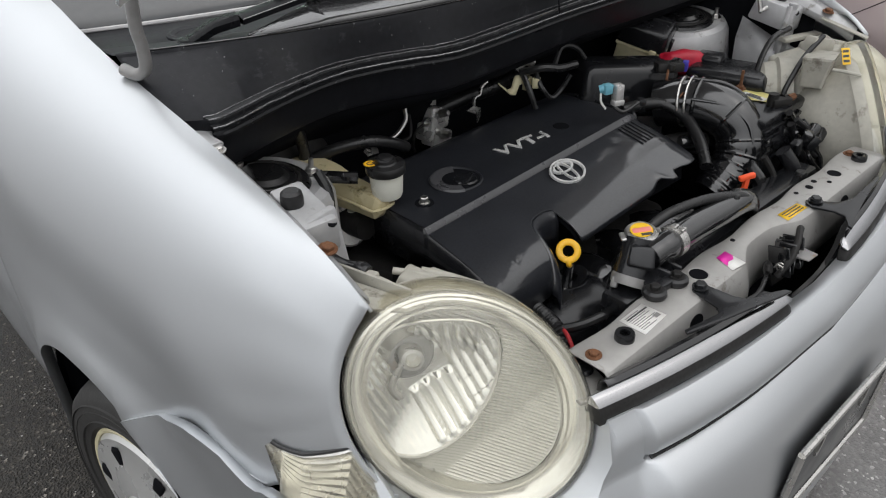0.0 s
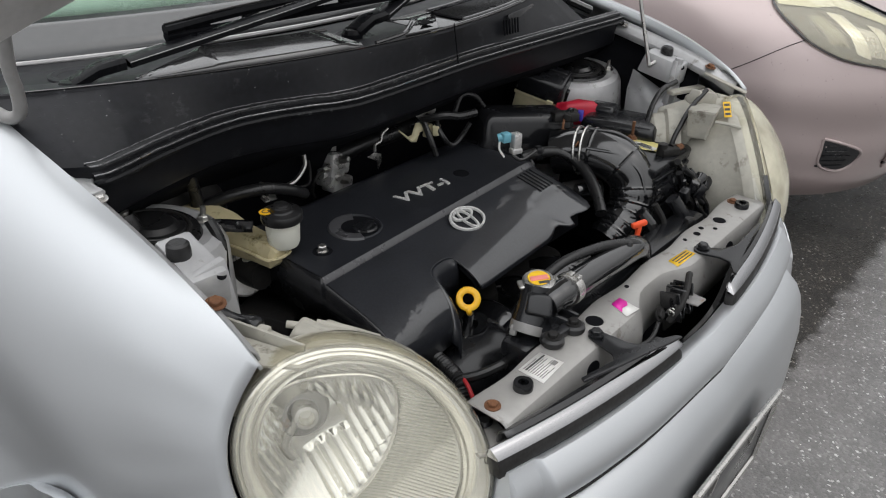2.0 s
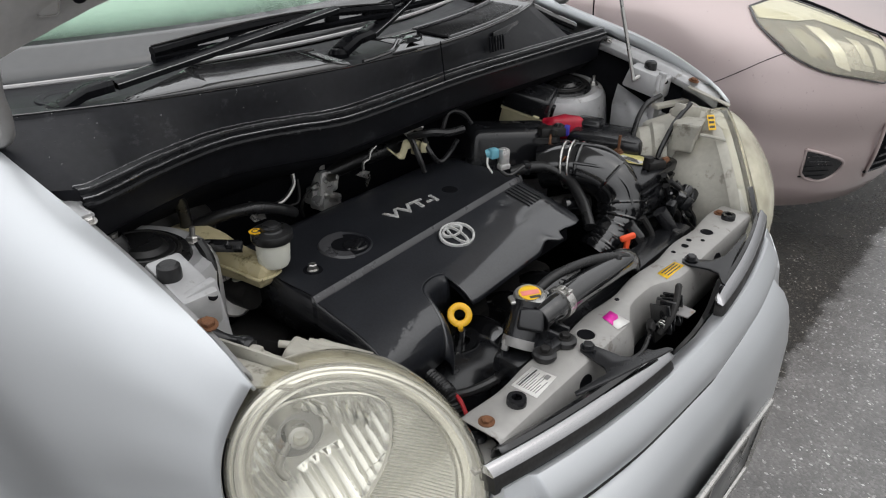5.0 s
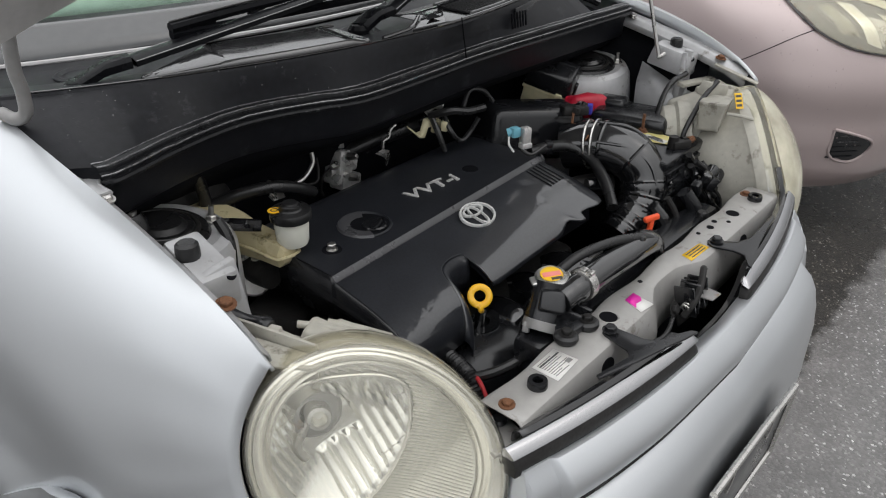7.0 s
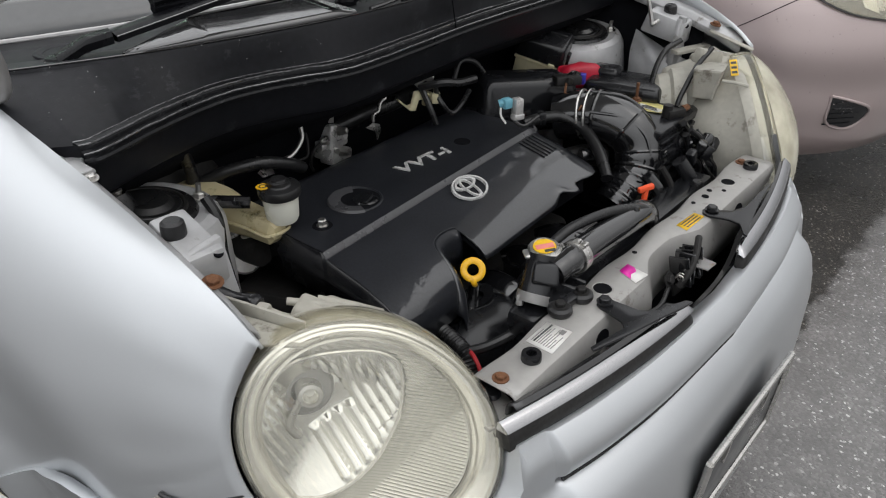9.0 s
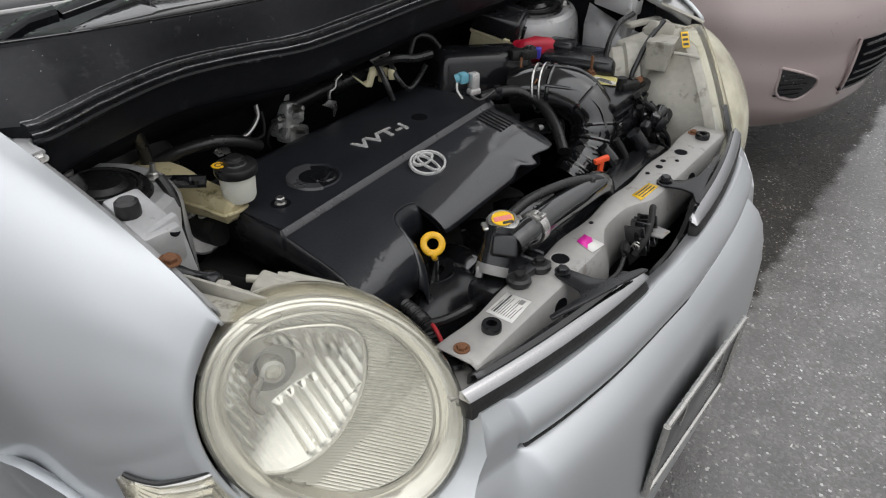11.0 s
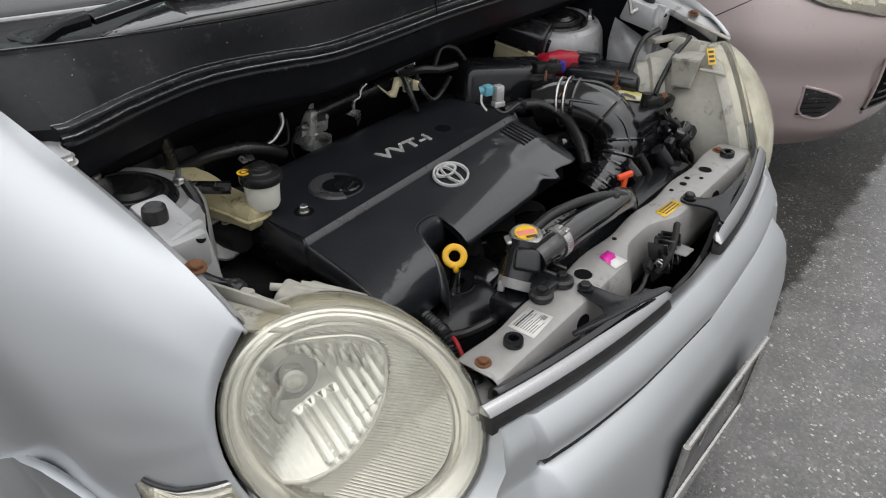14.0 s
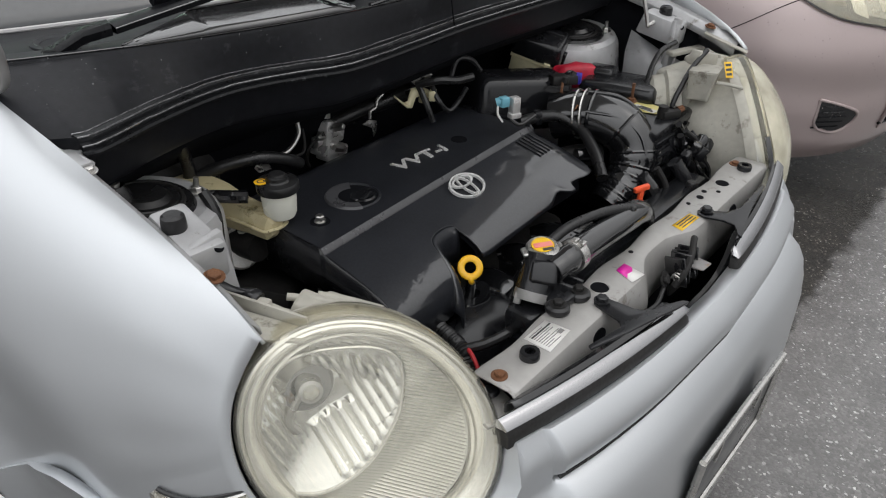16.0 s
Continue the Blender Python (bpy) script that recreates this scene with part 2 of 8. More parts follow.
LENS_SIDE = clear("clear_side_lens", (0.96, 0.95, 0.90), haze=0.05, haze_color=(0.7, 0.66, 0.55))
GLASS = clear("windscreen_glass", (0.90, 0.96, 0.92), haze=0.02, haze_color=(0.5, 0.6, 0.55), rough=0.02)
FRIT = surface("windscreen_edge_print", (0.045, 0.046, 0.047), rough=0.08, vary=0.1, grain=60, patch=5, bump=0.0, drops=0.2, coat=1.0)
TYRE = surface("tyre_rubber", (0.026, 0.025, 0.024), rough=0.72, vary=0.3, grain=90, patch=9, bump=0.3, bump_scale=150)
HUBCAP = surface("hubcap_silver", (0.55, 0.55, 0.54), rough=0.32, metal=0.4, vary=0.05, grain=90, patch=9, bump=0.03, coat=0.3)
ROOF_IN = surface("cabin_dark", (0.06, 0.06, 0.062), rough=0.8, vary=0.2, grain=90, patch=9, bump=0.1)
PALE_GREEN = surface("pale_green_sheet", (0.66, 0.76, 0.69), rough=0.6, vary=0.03, grain=60, patch=4, bump=0.0)
HAZE = surface("hazed_lens", (0.70, 0.68, 0.56), rough=0.18, vary=0.05, grain=40, patch=9, bump=0.0, coat=0.6)
RINGMETAL = surface("lamp_ring_metal", (0.74, 0.725, 0.67), rough=0.20, metal=0.8, vary=0.04, grain=60, patch=9, bump=0.0, rough_vary=0.05)
WATER = surface("water_on_black", (0.02, 0.02, 0.021), rough=0.04, vary=0.1, grain=60, patch=9, bump=0.0, coat=1.0, spec=0.8)
WATER_R = surface("water_on_rose", (0.40, 0.33, 0.32), rough=0.05, vary=0.1, grain=60, patch=9, bump=0.0, coat=1.0, spec=0.8)
LEDGE = surface("wet_cowl_ledge", (0.022, 0.022, 0.023), rough=0.10, vary=0.25, grain=90, patch=9, bump=0.06, bump_scale=60, coat=1.0, spec=0.8)
BEADING = surface("grey_beading", (0.42, 0.41, 0.41), rough=0.35, vary=0.1, grain=90, patch=9, bump=0.03)
PLATE_W = surface("plate_metal", (0.11, 0.112, 0.115), rough=0.34, metal=0.4, vary=0.04, grain=90, patch=9, bump=0.03)


def asphalt_material():
    """Wet asphalt: pale worn road ahead of the bays, darker and coarser asphalt with open grain in them."""
    m = bpy.data.materials.new("wet_asphalt")
    m.use_nodes = True
    nt = m.node_tree
    b = nt.nodes["Principled BSDF"]
    tc = nt.nodes.new("ShaderNodeTexCoord")
    stones = node(nt, "ShaderNodeTexVoronoi", Scale=150.0)
    chips = node(nt, "ShaderNodeTexVoronoi", Scale=62.0)
    grit = node(nt, "ShaderNodeTexNoise", Scale=260.0, Detail=3.0)
    wet = node(nt, "ShaderNodeTexNoise", Scale=1.1, Detail=5.0, Roughness=0.55)
    dust = node(nt, "ShaderNodeTexNoise", Scale=7.0, Detail=6.0)
    ragged = node(nt, "ShaderNodeTexNoise", Scale=9.0, Detail=6.0, Roughness=0.7)
    for n in (stones, chips, grit, wet, dust, ragged):
        nt.links.new(tc.outputs["Object"], n.inputs["Vector"])
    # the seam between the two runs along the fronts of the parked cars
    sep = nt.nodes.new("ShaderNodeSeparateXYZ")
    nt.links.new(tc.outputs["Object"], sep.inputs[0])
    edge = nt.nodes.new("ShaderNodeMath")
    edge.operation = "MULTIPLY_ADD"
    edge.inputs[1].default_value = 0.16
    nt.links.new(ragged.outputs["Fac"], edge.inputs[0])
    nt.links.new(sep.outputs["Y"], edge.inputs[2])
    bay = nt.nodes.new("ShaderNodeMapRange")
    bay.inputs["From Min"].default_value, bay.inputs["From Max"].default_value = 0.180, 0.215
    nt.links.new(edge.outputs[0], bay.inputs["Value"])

    # unseen ground past x -1.8 kept pale, to brighten the wing's reflection
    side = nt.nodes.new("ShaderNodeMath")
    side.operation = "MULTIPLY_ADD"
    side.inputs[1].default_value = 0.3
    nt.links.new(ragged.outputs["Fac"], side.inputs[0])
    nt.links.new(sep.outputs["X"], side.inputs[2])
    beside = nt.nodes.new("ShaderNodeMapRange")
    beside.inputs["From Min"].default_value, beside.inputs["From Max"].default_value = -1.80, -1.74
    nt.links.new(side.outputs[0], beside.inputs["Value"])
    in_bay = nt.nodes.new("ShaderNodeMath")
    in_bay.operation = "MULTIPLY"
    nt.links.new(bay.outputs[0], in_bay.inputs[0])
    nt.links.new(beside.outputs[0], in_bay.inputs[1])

    def ramp(stops):
        r = nt.nodes.new("ShaderNodeValToRGB")
        e = r.color_ramp.elements
        e[0].position, e[0].color = stops[0][0], (*stops[0][1], 1)
        e[1].position, e[1].color = stops[-1][0], (*stops[-1][1], 1)
        for at, c in stops[1:-1]:
            e.new(at).color = (*c, 1)
        return r

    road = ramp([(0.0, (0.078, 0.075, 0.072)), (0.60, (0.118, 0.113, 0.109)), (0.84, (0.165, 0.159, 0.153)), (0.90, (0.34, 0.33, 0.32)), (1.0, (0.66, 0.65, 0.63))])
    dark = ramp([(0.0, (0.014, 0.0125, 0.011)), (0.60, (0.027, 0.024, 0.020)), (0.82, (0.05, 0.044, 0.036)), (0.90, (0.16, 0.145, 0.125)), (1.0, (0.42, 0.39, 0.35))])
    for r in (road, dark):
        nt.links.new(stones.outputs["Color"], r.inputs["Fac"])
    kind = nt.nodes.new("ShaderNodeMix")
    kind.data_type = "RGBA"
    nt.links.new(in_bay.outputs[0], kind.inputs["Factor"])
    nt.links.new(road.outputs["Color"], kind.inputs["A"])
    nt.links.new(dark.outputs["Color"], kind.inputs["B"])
    shade = nt.nodes.new("ShaderNodeMapRange")
    shade.inputs["From Min"].default_value, shade.inputs["From Max"].default_value = 0.3, 0.7
    shade.inputs["To Min"].default_value, shade.inputs["To Max"].default_value = 0.75, 1.2
    nt.links.new(dust.outputs["Fac"], shade.inputs["Value"])
    mul = nt.nodes.new("ShaderNodeVectorMath")
    mul.operation = "SCALE"
    nt.links.new(kind.outputs["Result"], mul.inputs[0])
    nt.links.new(shade.outputs[0], mul.inputs["Scale"])
    # scattered larger pale stones
    big = nt.nodes.new("ShaderNodeMapRange")
    big.inputs["From Min"].default_value, big.inputs["From Max"].default_value = 0.17, 0.13
    nt.links.new(chips.outputs["Distance"], big.inputs["Value"])
    pick = nt.nodes.new("ShaderNodeMath")
    pick.operation = "GREATER_THAN"
    pick.inputs[1].default_value = 0.66
    nt.links.new(chips.outputs["Color"], pick.inputs[0])
    both = nt.nodes.new("ShaderNodeMath")
    both.operation = "MULTIPLY"
    nt.links.new(big.outputs[0], both.inputs[0])
    nt.links.new(pick.outputs[0], both.inputs[1])
    some = nt.nodes.new("ShaderNodeMath")
    some.operation = "MULTIPLY"
    some.inputs[1].default_value = 0.9
    nt.links.new(both.outputs[0], some.inputs[0])
    pale = nt.nodes.new("ShaderNodeMix")
    pale.data_type = "RGBA"
    nt.links.new(some.outputs[0], pale.inputs["Factor"])
    nt.links.new(mul.outputs[0], pale.inputs["A"])
    pale.inputs["B"].default_value = (0.55, 0.54, 0.51, 1)
    nt.links.new(pale.outputs["Result"], b.inputs["Base Color"])
    film = nt.nodes.new("ShaderNodeMapRange")
    film.inputs["From Min"].default_value, film.inputs["From Max"].default_value = 0.42, 0.62
    film.inputs["To Min"].default_value, film.inputs["To Max"].default_value = 0.30, 0.14
    nt.links.new(wet.outputs["Fac"], film.inputs["Value"])
    nt.links.new(film.outputs[0], b.inputs["Roughness"])
    coarse = nt.nodes.new("ShaderNodeMapRange")
    coarse.inputs["To Min"].default_value, coarse.inputs["To Max"].default_value = 0.30, 1.0
    nt.links.new(in_bay.outputs[0], coarse.inputs["Value"])
    bp = node(nt, "ShaderNodeBump", Distance=0.004)
    nt.links.new(coarse.outputs[0], bp.inputs["Strength"])
    mixh = nt.nodes.new("ShaderNodeMath")
    mixh.operation = "ADD"
    nt.links.new(stones.outputs["Distance"], mixh.inputs[0])
    nt.links.new(grit.outputs["Fac"], mixh.inputs[1])
    nt.links.new(mixh.outputs[0], bp.inputs["Height"])
    nt.links.new(bp.outputs[0], b.inputs["Normal"])
    coat = nt.nodes.new("ShaderNodeMapRange")
    coat.inputs["To Min"].default_value, coat.inputs["To Max"].default_value = 0.9, 0.06
    nt.links.new(in_bay.outputs[0], coat.inputs["Value"])
    nt.links.new(coat.outputs[0], b.inputs["Coat Weight"])
    b.inputs["Coat Roughness"].default_value = 0.12
    nt.links.new(bp.outputs[0], b.inputs["Coat Normal"])
    sheen = nt.nodes.new("ShaderNodeMapRange")
    sheen.inputs["To Min"].default_value, sheen.inputs["To Max"].default_value = 0.5, 0.22
    nt.links.new(in_bay.outputs[0], sheen.inputs["Value"])
    nt.links.new(sheen.outputs[0], b.inputs["Specular IOR Level"])
    return m


def cover_material():
    """Matt black plastic with a glossy film of rain over its front part, with a ragged edge."""
    m = surface("engine_cover_plastic", (0.0150, 0.0162, 0.0198), rough=0.42, vary=0.4, grain=260, patch=14, bump=0.06, bump_scale=900, rough_vary=0.07, spec=0.28)
    nt = m.node_tree
    b = nt.nodes["Principled BSDF"]
    tc = nt.nodes.new("ShaderNodeTexCoord")
    sep = nt.nodes.new("ShaderNodeSeparateXYZ")
    nt.links.new(tc.outputs["Object"], sep.inputs[0])
    lean = nt.nodes.new("ShaderNodeMath")
    lean.operation = "MULTIPLY_ADD"
    lean.inputs[1].default_value, lean.inputs[2].default_value = 0.30, 0.462
    nt.links.new(sep.outputs["X"], lean.inputs[0])
    ahead = nt.nodes.new("ShaderNodeMath")
    ahead.operation = "SUBTRACT"
    nt.links.new(lean.outputs[0], ahead.inputs[0])
    nt.links.new(sep.outputs["Y"], ahead.inputs[1])
    ragged = node(nt, "ShaderNodeTexNoise", Scale=70.0, Detail=5.0, Roughness=0.75)
    nt.links.new(tc.outputs["Object"], ragged.inputs["Vector"])
    add = nt.nodes.new("ShaderNodeMath")
    add.operation = "MULTIPLY_ADD"
    add.inputs[1].default_value = 0.07
    nt.links.new(ragged.outputs["Fac"], add.inputs[0])
    nt.links.new(ahead.outputs[0], add.inputs[2])
    wet = nt.nodes.new("ShaderNodeMapRange")
    wet.inputs["From Min"].default_value, wet.inputs["From Max"].default_value = 0.034, 0.040
    nt.links.new(add.outputs[0], wet.inputs["Value"])
    gloss = nt.nodes.new("ShaderNodeMapRange")
    gloss.inputs["To Min"].default_value, gloss.inputs["To Max"].default_value = 0.0, 1.0
    nt.links.new(wet.outputs[0], gloss.inputs["Value"])
    nt.links.new(gloss.outputs[0], b.inputs["Coat Weight"])
    b.inputs["Coat Roughness"].default_value = 0.05
    b.inputs["Coat IOR"].default_value = 1.7
    ripple = node(nt, "ShaderNodeTexNoise", Scale=160.0, Detail=3.0)
    nt.links.new(tc.outputs["Object"], ripple.inputs["Vector"])
    bp = node(nt, "ShaderNodeBump", Strength=0.12, Distance=0.001)
    nt.links.new(ripple.outputs["Fac"], bp.inputs["Height"])
    nt.links.new(bp.outputs[0], b.inputs["Coat Normal"])
    return m


COVER = cover_material()
# paler cover plastic: sky sheen on bevel and recess wall put into the colour
BEVEL = surface("lit_cover_grey", (0.055, 0.055, 0.059), rough=0.32, vary=0.2, grain=260, patch=14, bump=0.04, bump_scale=900)
WIPER = surface("wiper_black", (0.006, 0.0063, 0.0075), rough=0.30, vary=0.3, grain=130, patch=11, bump=0.04, bump_scale=300, spec=0.10)
STRIP = surface("strip_rubber", (0.009, 0.0094, 0.0108), rough=0.36, vary=0.5, grain=180, patch=30, bump=0.25, bump_scale=220, spec=0.22, second=(0.07, 0.072, 0.075), second_amount=0.12)
BAR = surface("dull_black_bar", (0.022, 0.0215, 0.021), rough=0.5, vary=0.5, grain=200, patch=30, bump=0.05, spec=0.25)
# lifted grey stands in for bright sheen on wet edges
SHEEN_EDGE = surface("edge_sheen_grey", (0.11, 0.11, 0.115), rough=0.12, vary=0.7, grain=160, patch=40, bump=0.1, coat=1.0, spec=0.8)
SATIN = surface("satin_chrome", (0.42, 0.42, 0.43), rough=0.13, metal=1.0, vary=0.03, grain=240, patch=30, bump=0.05, bump_scale=300, rough_vary=0.1)
BRIGHT = surface("bright_silver_plastic", (0.62, 0.62, 0.61), rough=0.30, metal=0.25, vary=0.08, grain=120, patch=20, bump=0.03)
ASPHALT = asphalt_material()


# ---------------------------------------------------------------- mesh helpers
def finish(bm, name, material, smooth=True, angle=32):
    bmesh.ops.recalc_face_normals(bm, faces=bm.faces[:])
    me = bpy.data.meshes.new(name)
    bm.to_mesh(me)
    bm.free()
    me.materials.append(material)
    if smooth:
        me.shade_smooth()
        me.set_sharp_from_angle(angle=radians(angle))
    return me


def part(name, bm, material, parent=None, label="", thick=0.0, angle=32):
    """Links a bmesh as one mesh object, under a thing or a part."""
    ob = new(name, finish(bm, name, material, angle=angle))
    if parent:
        ob.parent = parent
    if label:
        tagged(ob, label)
    if thick:
        s = ob.modifiers.new("thickness", "SOLIDIFY")
        s.thickness, s.offset = thick, -1
    return ob


def thing(name, label, category, at=(0, 0, 0), group=""):
    ob = new(name)
    ob.empty_display_size = 0.05
    tagged(ob, label, category, group)
    return ob


def flip(bm):
    """The mirror image across the car's middle plane."""
    for v in bm.verts:
        v.co.x = -v.co.x
    bmesh.ops.reverse_faces(bm, faces=bm.faces[:])
    return bm


def move(bm, m):
    bmesh.ops.transform(bm, matrix=m, verts=bm.verts[:])
    return bm


def join(*bms):
    out = bmesh.new()
    for b in bms:
        me = bpy.data.meshes.new("tmp")
        b.to_mesh(me)
        b.free()
        out.from_mesh(me)
        bpy.data.meshes.remove(me)
    return out


def box(size, m=None, bevel=0.004, segments=2, taper=(1, 1)):
    """A bevelled box, centred; taper scales its top."""
    bm = bmesh.new()
    bmesh.ops.create_cube(bm, size=1)
    for v in bm.verts:
        top = v.co.z > 0
        v.co = Vector((v.co.x * size[0] * (taper[0] if top else 1), v.co.y * size[1] * (taper[1] if top else 1), v.co.z * size[2]))
    if bevel:
        bmesh.ops.bevel(bm, geom=bm.edges[:], offset=bevel, segments=segments, affect="EDGES", profile=0.5)
    return move(bm, m) if m else bm


def spline(points, per=8):
    """Points on a smooth curve through the given ones."""
    p = [Vector(q) for q in points]
    if len(p) < 3:
        return p
    ext = [2 * p[0] - p[1]] + p + [2 * p[-1] - p[-2]]
    out = []
    for i in range(1, len(ext) - 2):
        a, b, c, d = ext[i - 1:i + 3]
        for k in range(per):
            t = k / per
            out.append(0.5 * (2 * b + (c - a) * t + (2 * a - 5 * b + 4 * c - d) * t * t + (3 * b - a - 3 * c + d) * t ** 3))
    return out + [p[-1]]


def tube(points, radius, seg=12, per=8, smooth=True, caps=True):
    """A round bar or hose along points; radius a number or a function of 0..1."""
    path = spline(points, per) if smooth else [Vector(q) for q in points]
    bm = bmesh.new()
    n = len(path)
    rf = radius if callable(radius) else (lambda u: radius)
    t0 = (path[1] - path[0]).normalized()
    side = t0.orthogonal().normalized()
    rings = []
    for i, c in enumerate(path):
        t = (path[min(i + 1, n - 1)] - path[max(i - 1, 0)]).normalized()
        side = (side - t * side.dot(t)).normalized()
        up = t.cross(side)
        r = rf(i / (n - 1))
        rings.append([bm.verts.new(c + r * (math.cos(a) * side + math.sin(a) * up)) for a in (2 * math.pi * k / seg for k in range(seg))])
    for a, b in zip(rings, rings[1:]):
        for k in range(seg):
            bm.faces.new((a[k], a[(k + 1) % seg], b[(k + 1) % seg], b[k]))
    if caps:
        bm.faces.new(rings[0][::-1])
        bm.faces.new(rings[-1])
    return bm


def lathe(profile, m=None, seg=32, sweep=360.0, start=0.0):
    """Turns (radius, height) pairs round z."""
    bm = bmesh.new()
    full = abs(sweep - 360) < 1e-6
    count = seg if full else seg + 1
    rings = []
    for r, h in profile:
        if r < 1e-6 and full:
            rings.append([bm.verts.new((0, 0, h))] * count)
        else:
            rings.append([bm.verts.new((r * math.cos(a), r * math.sin(a), h)) for a in (radians(start + sweep * k / seg) for k in range(count))])
    for a, b in zip(rings, rings[1:]):
        for k in range(count if full else count - 1):
            q = [a[k], a[(k + 1) % count], b[(k + 1) % count], b[k]]
            q = list(dict.fromkeys(q))
            if len(q) > 2:
                bm.faces.new(q)
    return move(bm, m) if m else bm


def plate(outline, thick, m=None, bevel=0.0015, holes=()):
    """A flat outline given thickness along z (downwards), edges eased."""
    bm = bmesh.new()
    vs = [bm.verts.new((x, y, 0)) for x, y in outline]
    f = bm.faces.new(vs)
    if f.normal.z < 0:
        f.normal_flip()
    ext = bmesh.ops.extrude_face_region(bm, geom=[f])
    for v in (g for g in ext["geom"] if isinstance(g, bmesh.types.BMVert)):
        v.co.z -= thick
    bmesh.ops.recalc_face_normals(bm, faces=bm.faces[:])
    if bevel:
        sharp = [e for e in bm.edges if e.is_manifold and e.calc_face_angle(0) > 1.2]
        bmesh.ops.bevel(bm, geom=sharp, offset=bevel, segments=2, affect="EDGES", profile=0.5)
    return move(bm, m) if m else bm


def sheet(rows, close=False):
    """A surface through rows of points."""
    bm = bmesh.new()
    grid = [[bm.verts.new(p) for p in row] for row in rows]
    for a, b in zip(grid, grid[1:]):
        k_max = len(a) if close else len(a) - 1
        for k in range(k_max):
            q = list(dict.fromkeys((a[k], a[(k + 1) % len(a)], b[(k + 1) % len(b)], b[k])))
            if len(q) > 2:
                bm.faces.new(q)
    bmesh.ops.remove_doubles(bm, verts=bm.verts[:], dist=1e-6)
    return bm


def basis(origin, normal, up=(0, 0, 1)):
    """A frame whose z is normal and whose y leans to up."""
    z = Vector(normal).normalized()
    x = Vector(up).cross(z).normalized()
    y = z.cross(x)
    return Matrix(((x.x, y.x, z.x, origin[0]), (x.y, y.y, z.y, origin[1]), (x.z, y.z, z.z, origin[2]), (0, 0, 0, 1)))


def shift(x, y, z):
    return Matrix.Translation((x, y, z))


def bolt(m, r=0.008, h=0.007, washer=1.5):
    """A hexagon bolt head with its washer."""
    return join(lathe([(0, 0.0015), (r * washer, 0.0015), (r * washer, 0)], m, 16), lathe([(0, h), (r * 0.8, h), (r, h * 0.85), (r, 0)], m, 6))


def lerp(table, v):
    """Smooth look-up in (key, value) pairs: a monotone cubic between them."""
    n = len(table)
    if v <= table[0][0]:
        return table[0][1]
    if v >= table[-1][0]:
        return table[-1][1]
    i = next(k for k in range(n - 1) if v <= table[k + 1][0])
    def slope(k):
        return (table[k + 1][1] - table[k][1]) / (table[k + 1][0] - table[k][0])
    def tangent(k):
        if k == 0 or k == n - 1:
            return slope(min(k, n - 2))
        s0, s1 = slope(k - 1), slope(k)
        return 0.0 if s0 * s1 <= 0 else 2 * s0 * s1 / (s0 + s1)
    (a, p), (b, q) = table[i], table[i + 1]
    h = b - a
    t = (v - a) / h
    return (2 * t ** 3 - 3 * t * t + 1) * p + (t ** 3 - 2 * t * t + t) * h * tangent(i) + (3 * t * t - 2 * t ** 3) * q + (t ** 3 - t * t) * h * tangent(i + 1)


def words(text, size, m, material, parent, name="lettering", extrude=0.0008, shear=0.0, offset=0.0):
    cu = bpy.data.curves.new(name, "FONT")
    cu.body, cu.size, cu.extrude, cu.shear, cu.offset = text, size, extrude, shear, offset
    cu.align_x, cu.align_y = "CENTER", "CENTER"
    tmp = bpy.data.objects.new(name, cu)
    scene.collection.objects.link(tmp)
    me = bpy.data.meshes.new_from_object(tmp.evaluated_get(bpy.context.evaluated_depsgraph_get()))
    bpy.data.objects.remove(tmp)
    me.transform(m)
    me.materials.clear()
    me.materials.append(material)
    ob = new(name, me)
    ob.parent = parent
    return ob


# ---------------------------------------------------------------- ground
GROUND_Z = -0.03


def build_ground():
    bm = bmesh.new()
    n = 60
    half = 60.0
    pts = [math.copysign(abs(k) ** 2.2, k) * half for k in (2 * i / n - 1 for i in range(n + 1))]
    grid = [[bm.verts.new((x, y, GROUND_Z + 0.004 * noise.noise(Vector((x * 0.9, y * 0.9, 0))))) for x in pts] for y in pts]
    for a, b in zip(grid, grid[1:]):
        for k in range(n):
            bm.faces.new((a[k], a[k + 1], b[k + 1], b[k]))
    for s in ((-1, -1, 1, -1), (1, -1, 1, 1), (1, 1, -1, 1), (-1, 1, -1, -1)):
        a, b, c, d = (v * half for v in s)
        f = 40
        bm.faces.new([bm.verts.new(p) for p in ((a, b, GROUND_Z), (c, d, GROUND_Z), (c * f, d * f, GROUND_Z), (a * f, b * f, GROUND_Z))])
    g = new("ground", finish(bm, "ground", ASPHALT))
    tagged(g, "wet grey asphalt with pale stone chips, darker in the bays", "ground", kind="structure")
    return g


build_ground()

# ---------------------------------------------------------------- silver car: body
car = thing("silver_car", "silver compact car with its bonnet propped open in the rain", "car")

PLAN = [(0.0, 0.0), (0.20, 0.011), (0.33, 0.028), (0.45, 0.055), (0.55, 0.079), (0.62, 0.110), (0.68, 0.155), (0.73, 0.220), (0.77, 0.312), (0.80, 0.45), (0.814, 0.59), (0.828, 0.74), (0.84, 0.90), (0.848, 1.2), (0.85, 3.0)]
PLAN_BACK = [(y, x) for x, y in PLAN]
NOSE = [(0.10, 0.06), (0.22, 0.0), (0.40, -0.014), (0.56, -0.012), (0.62, -0.006), (0.655, 0.003), (0.68, 0.018), (0.72, 0.02), (0.76, 0.042),
        (0.79, 0.055), (0.85, 0.08), (0.90, 0.10), (0.95, 0.11), (1.2, 0.20)]


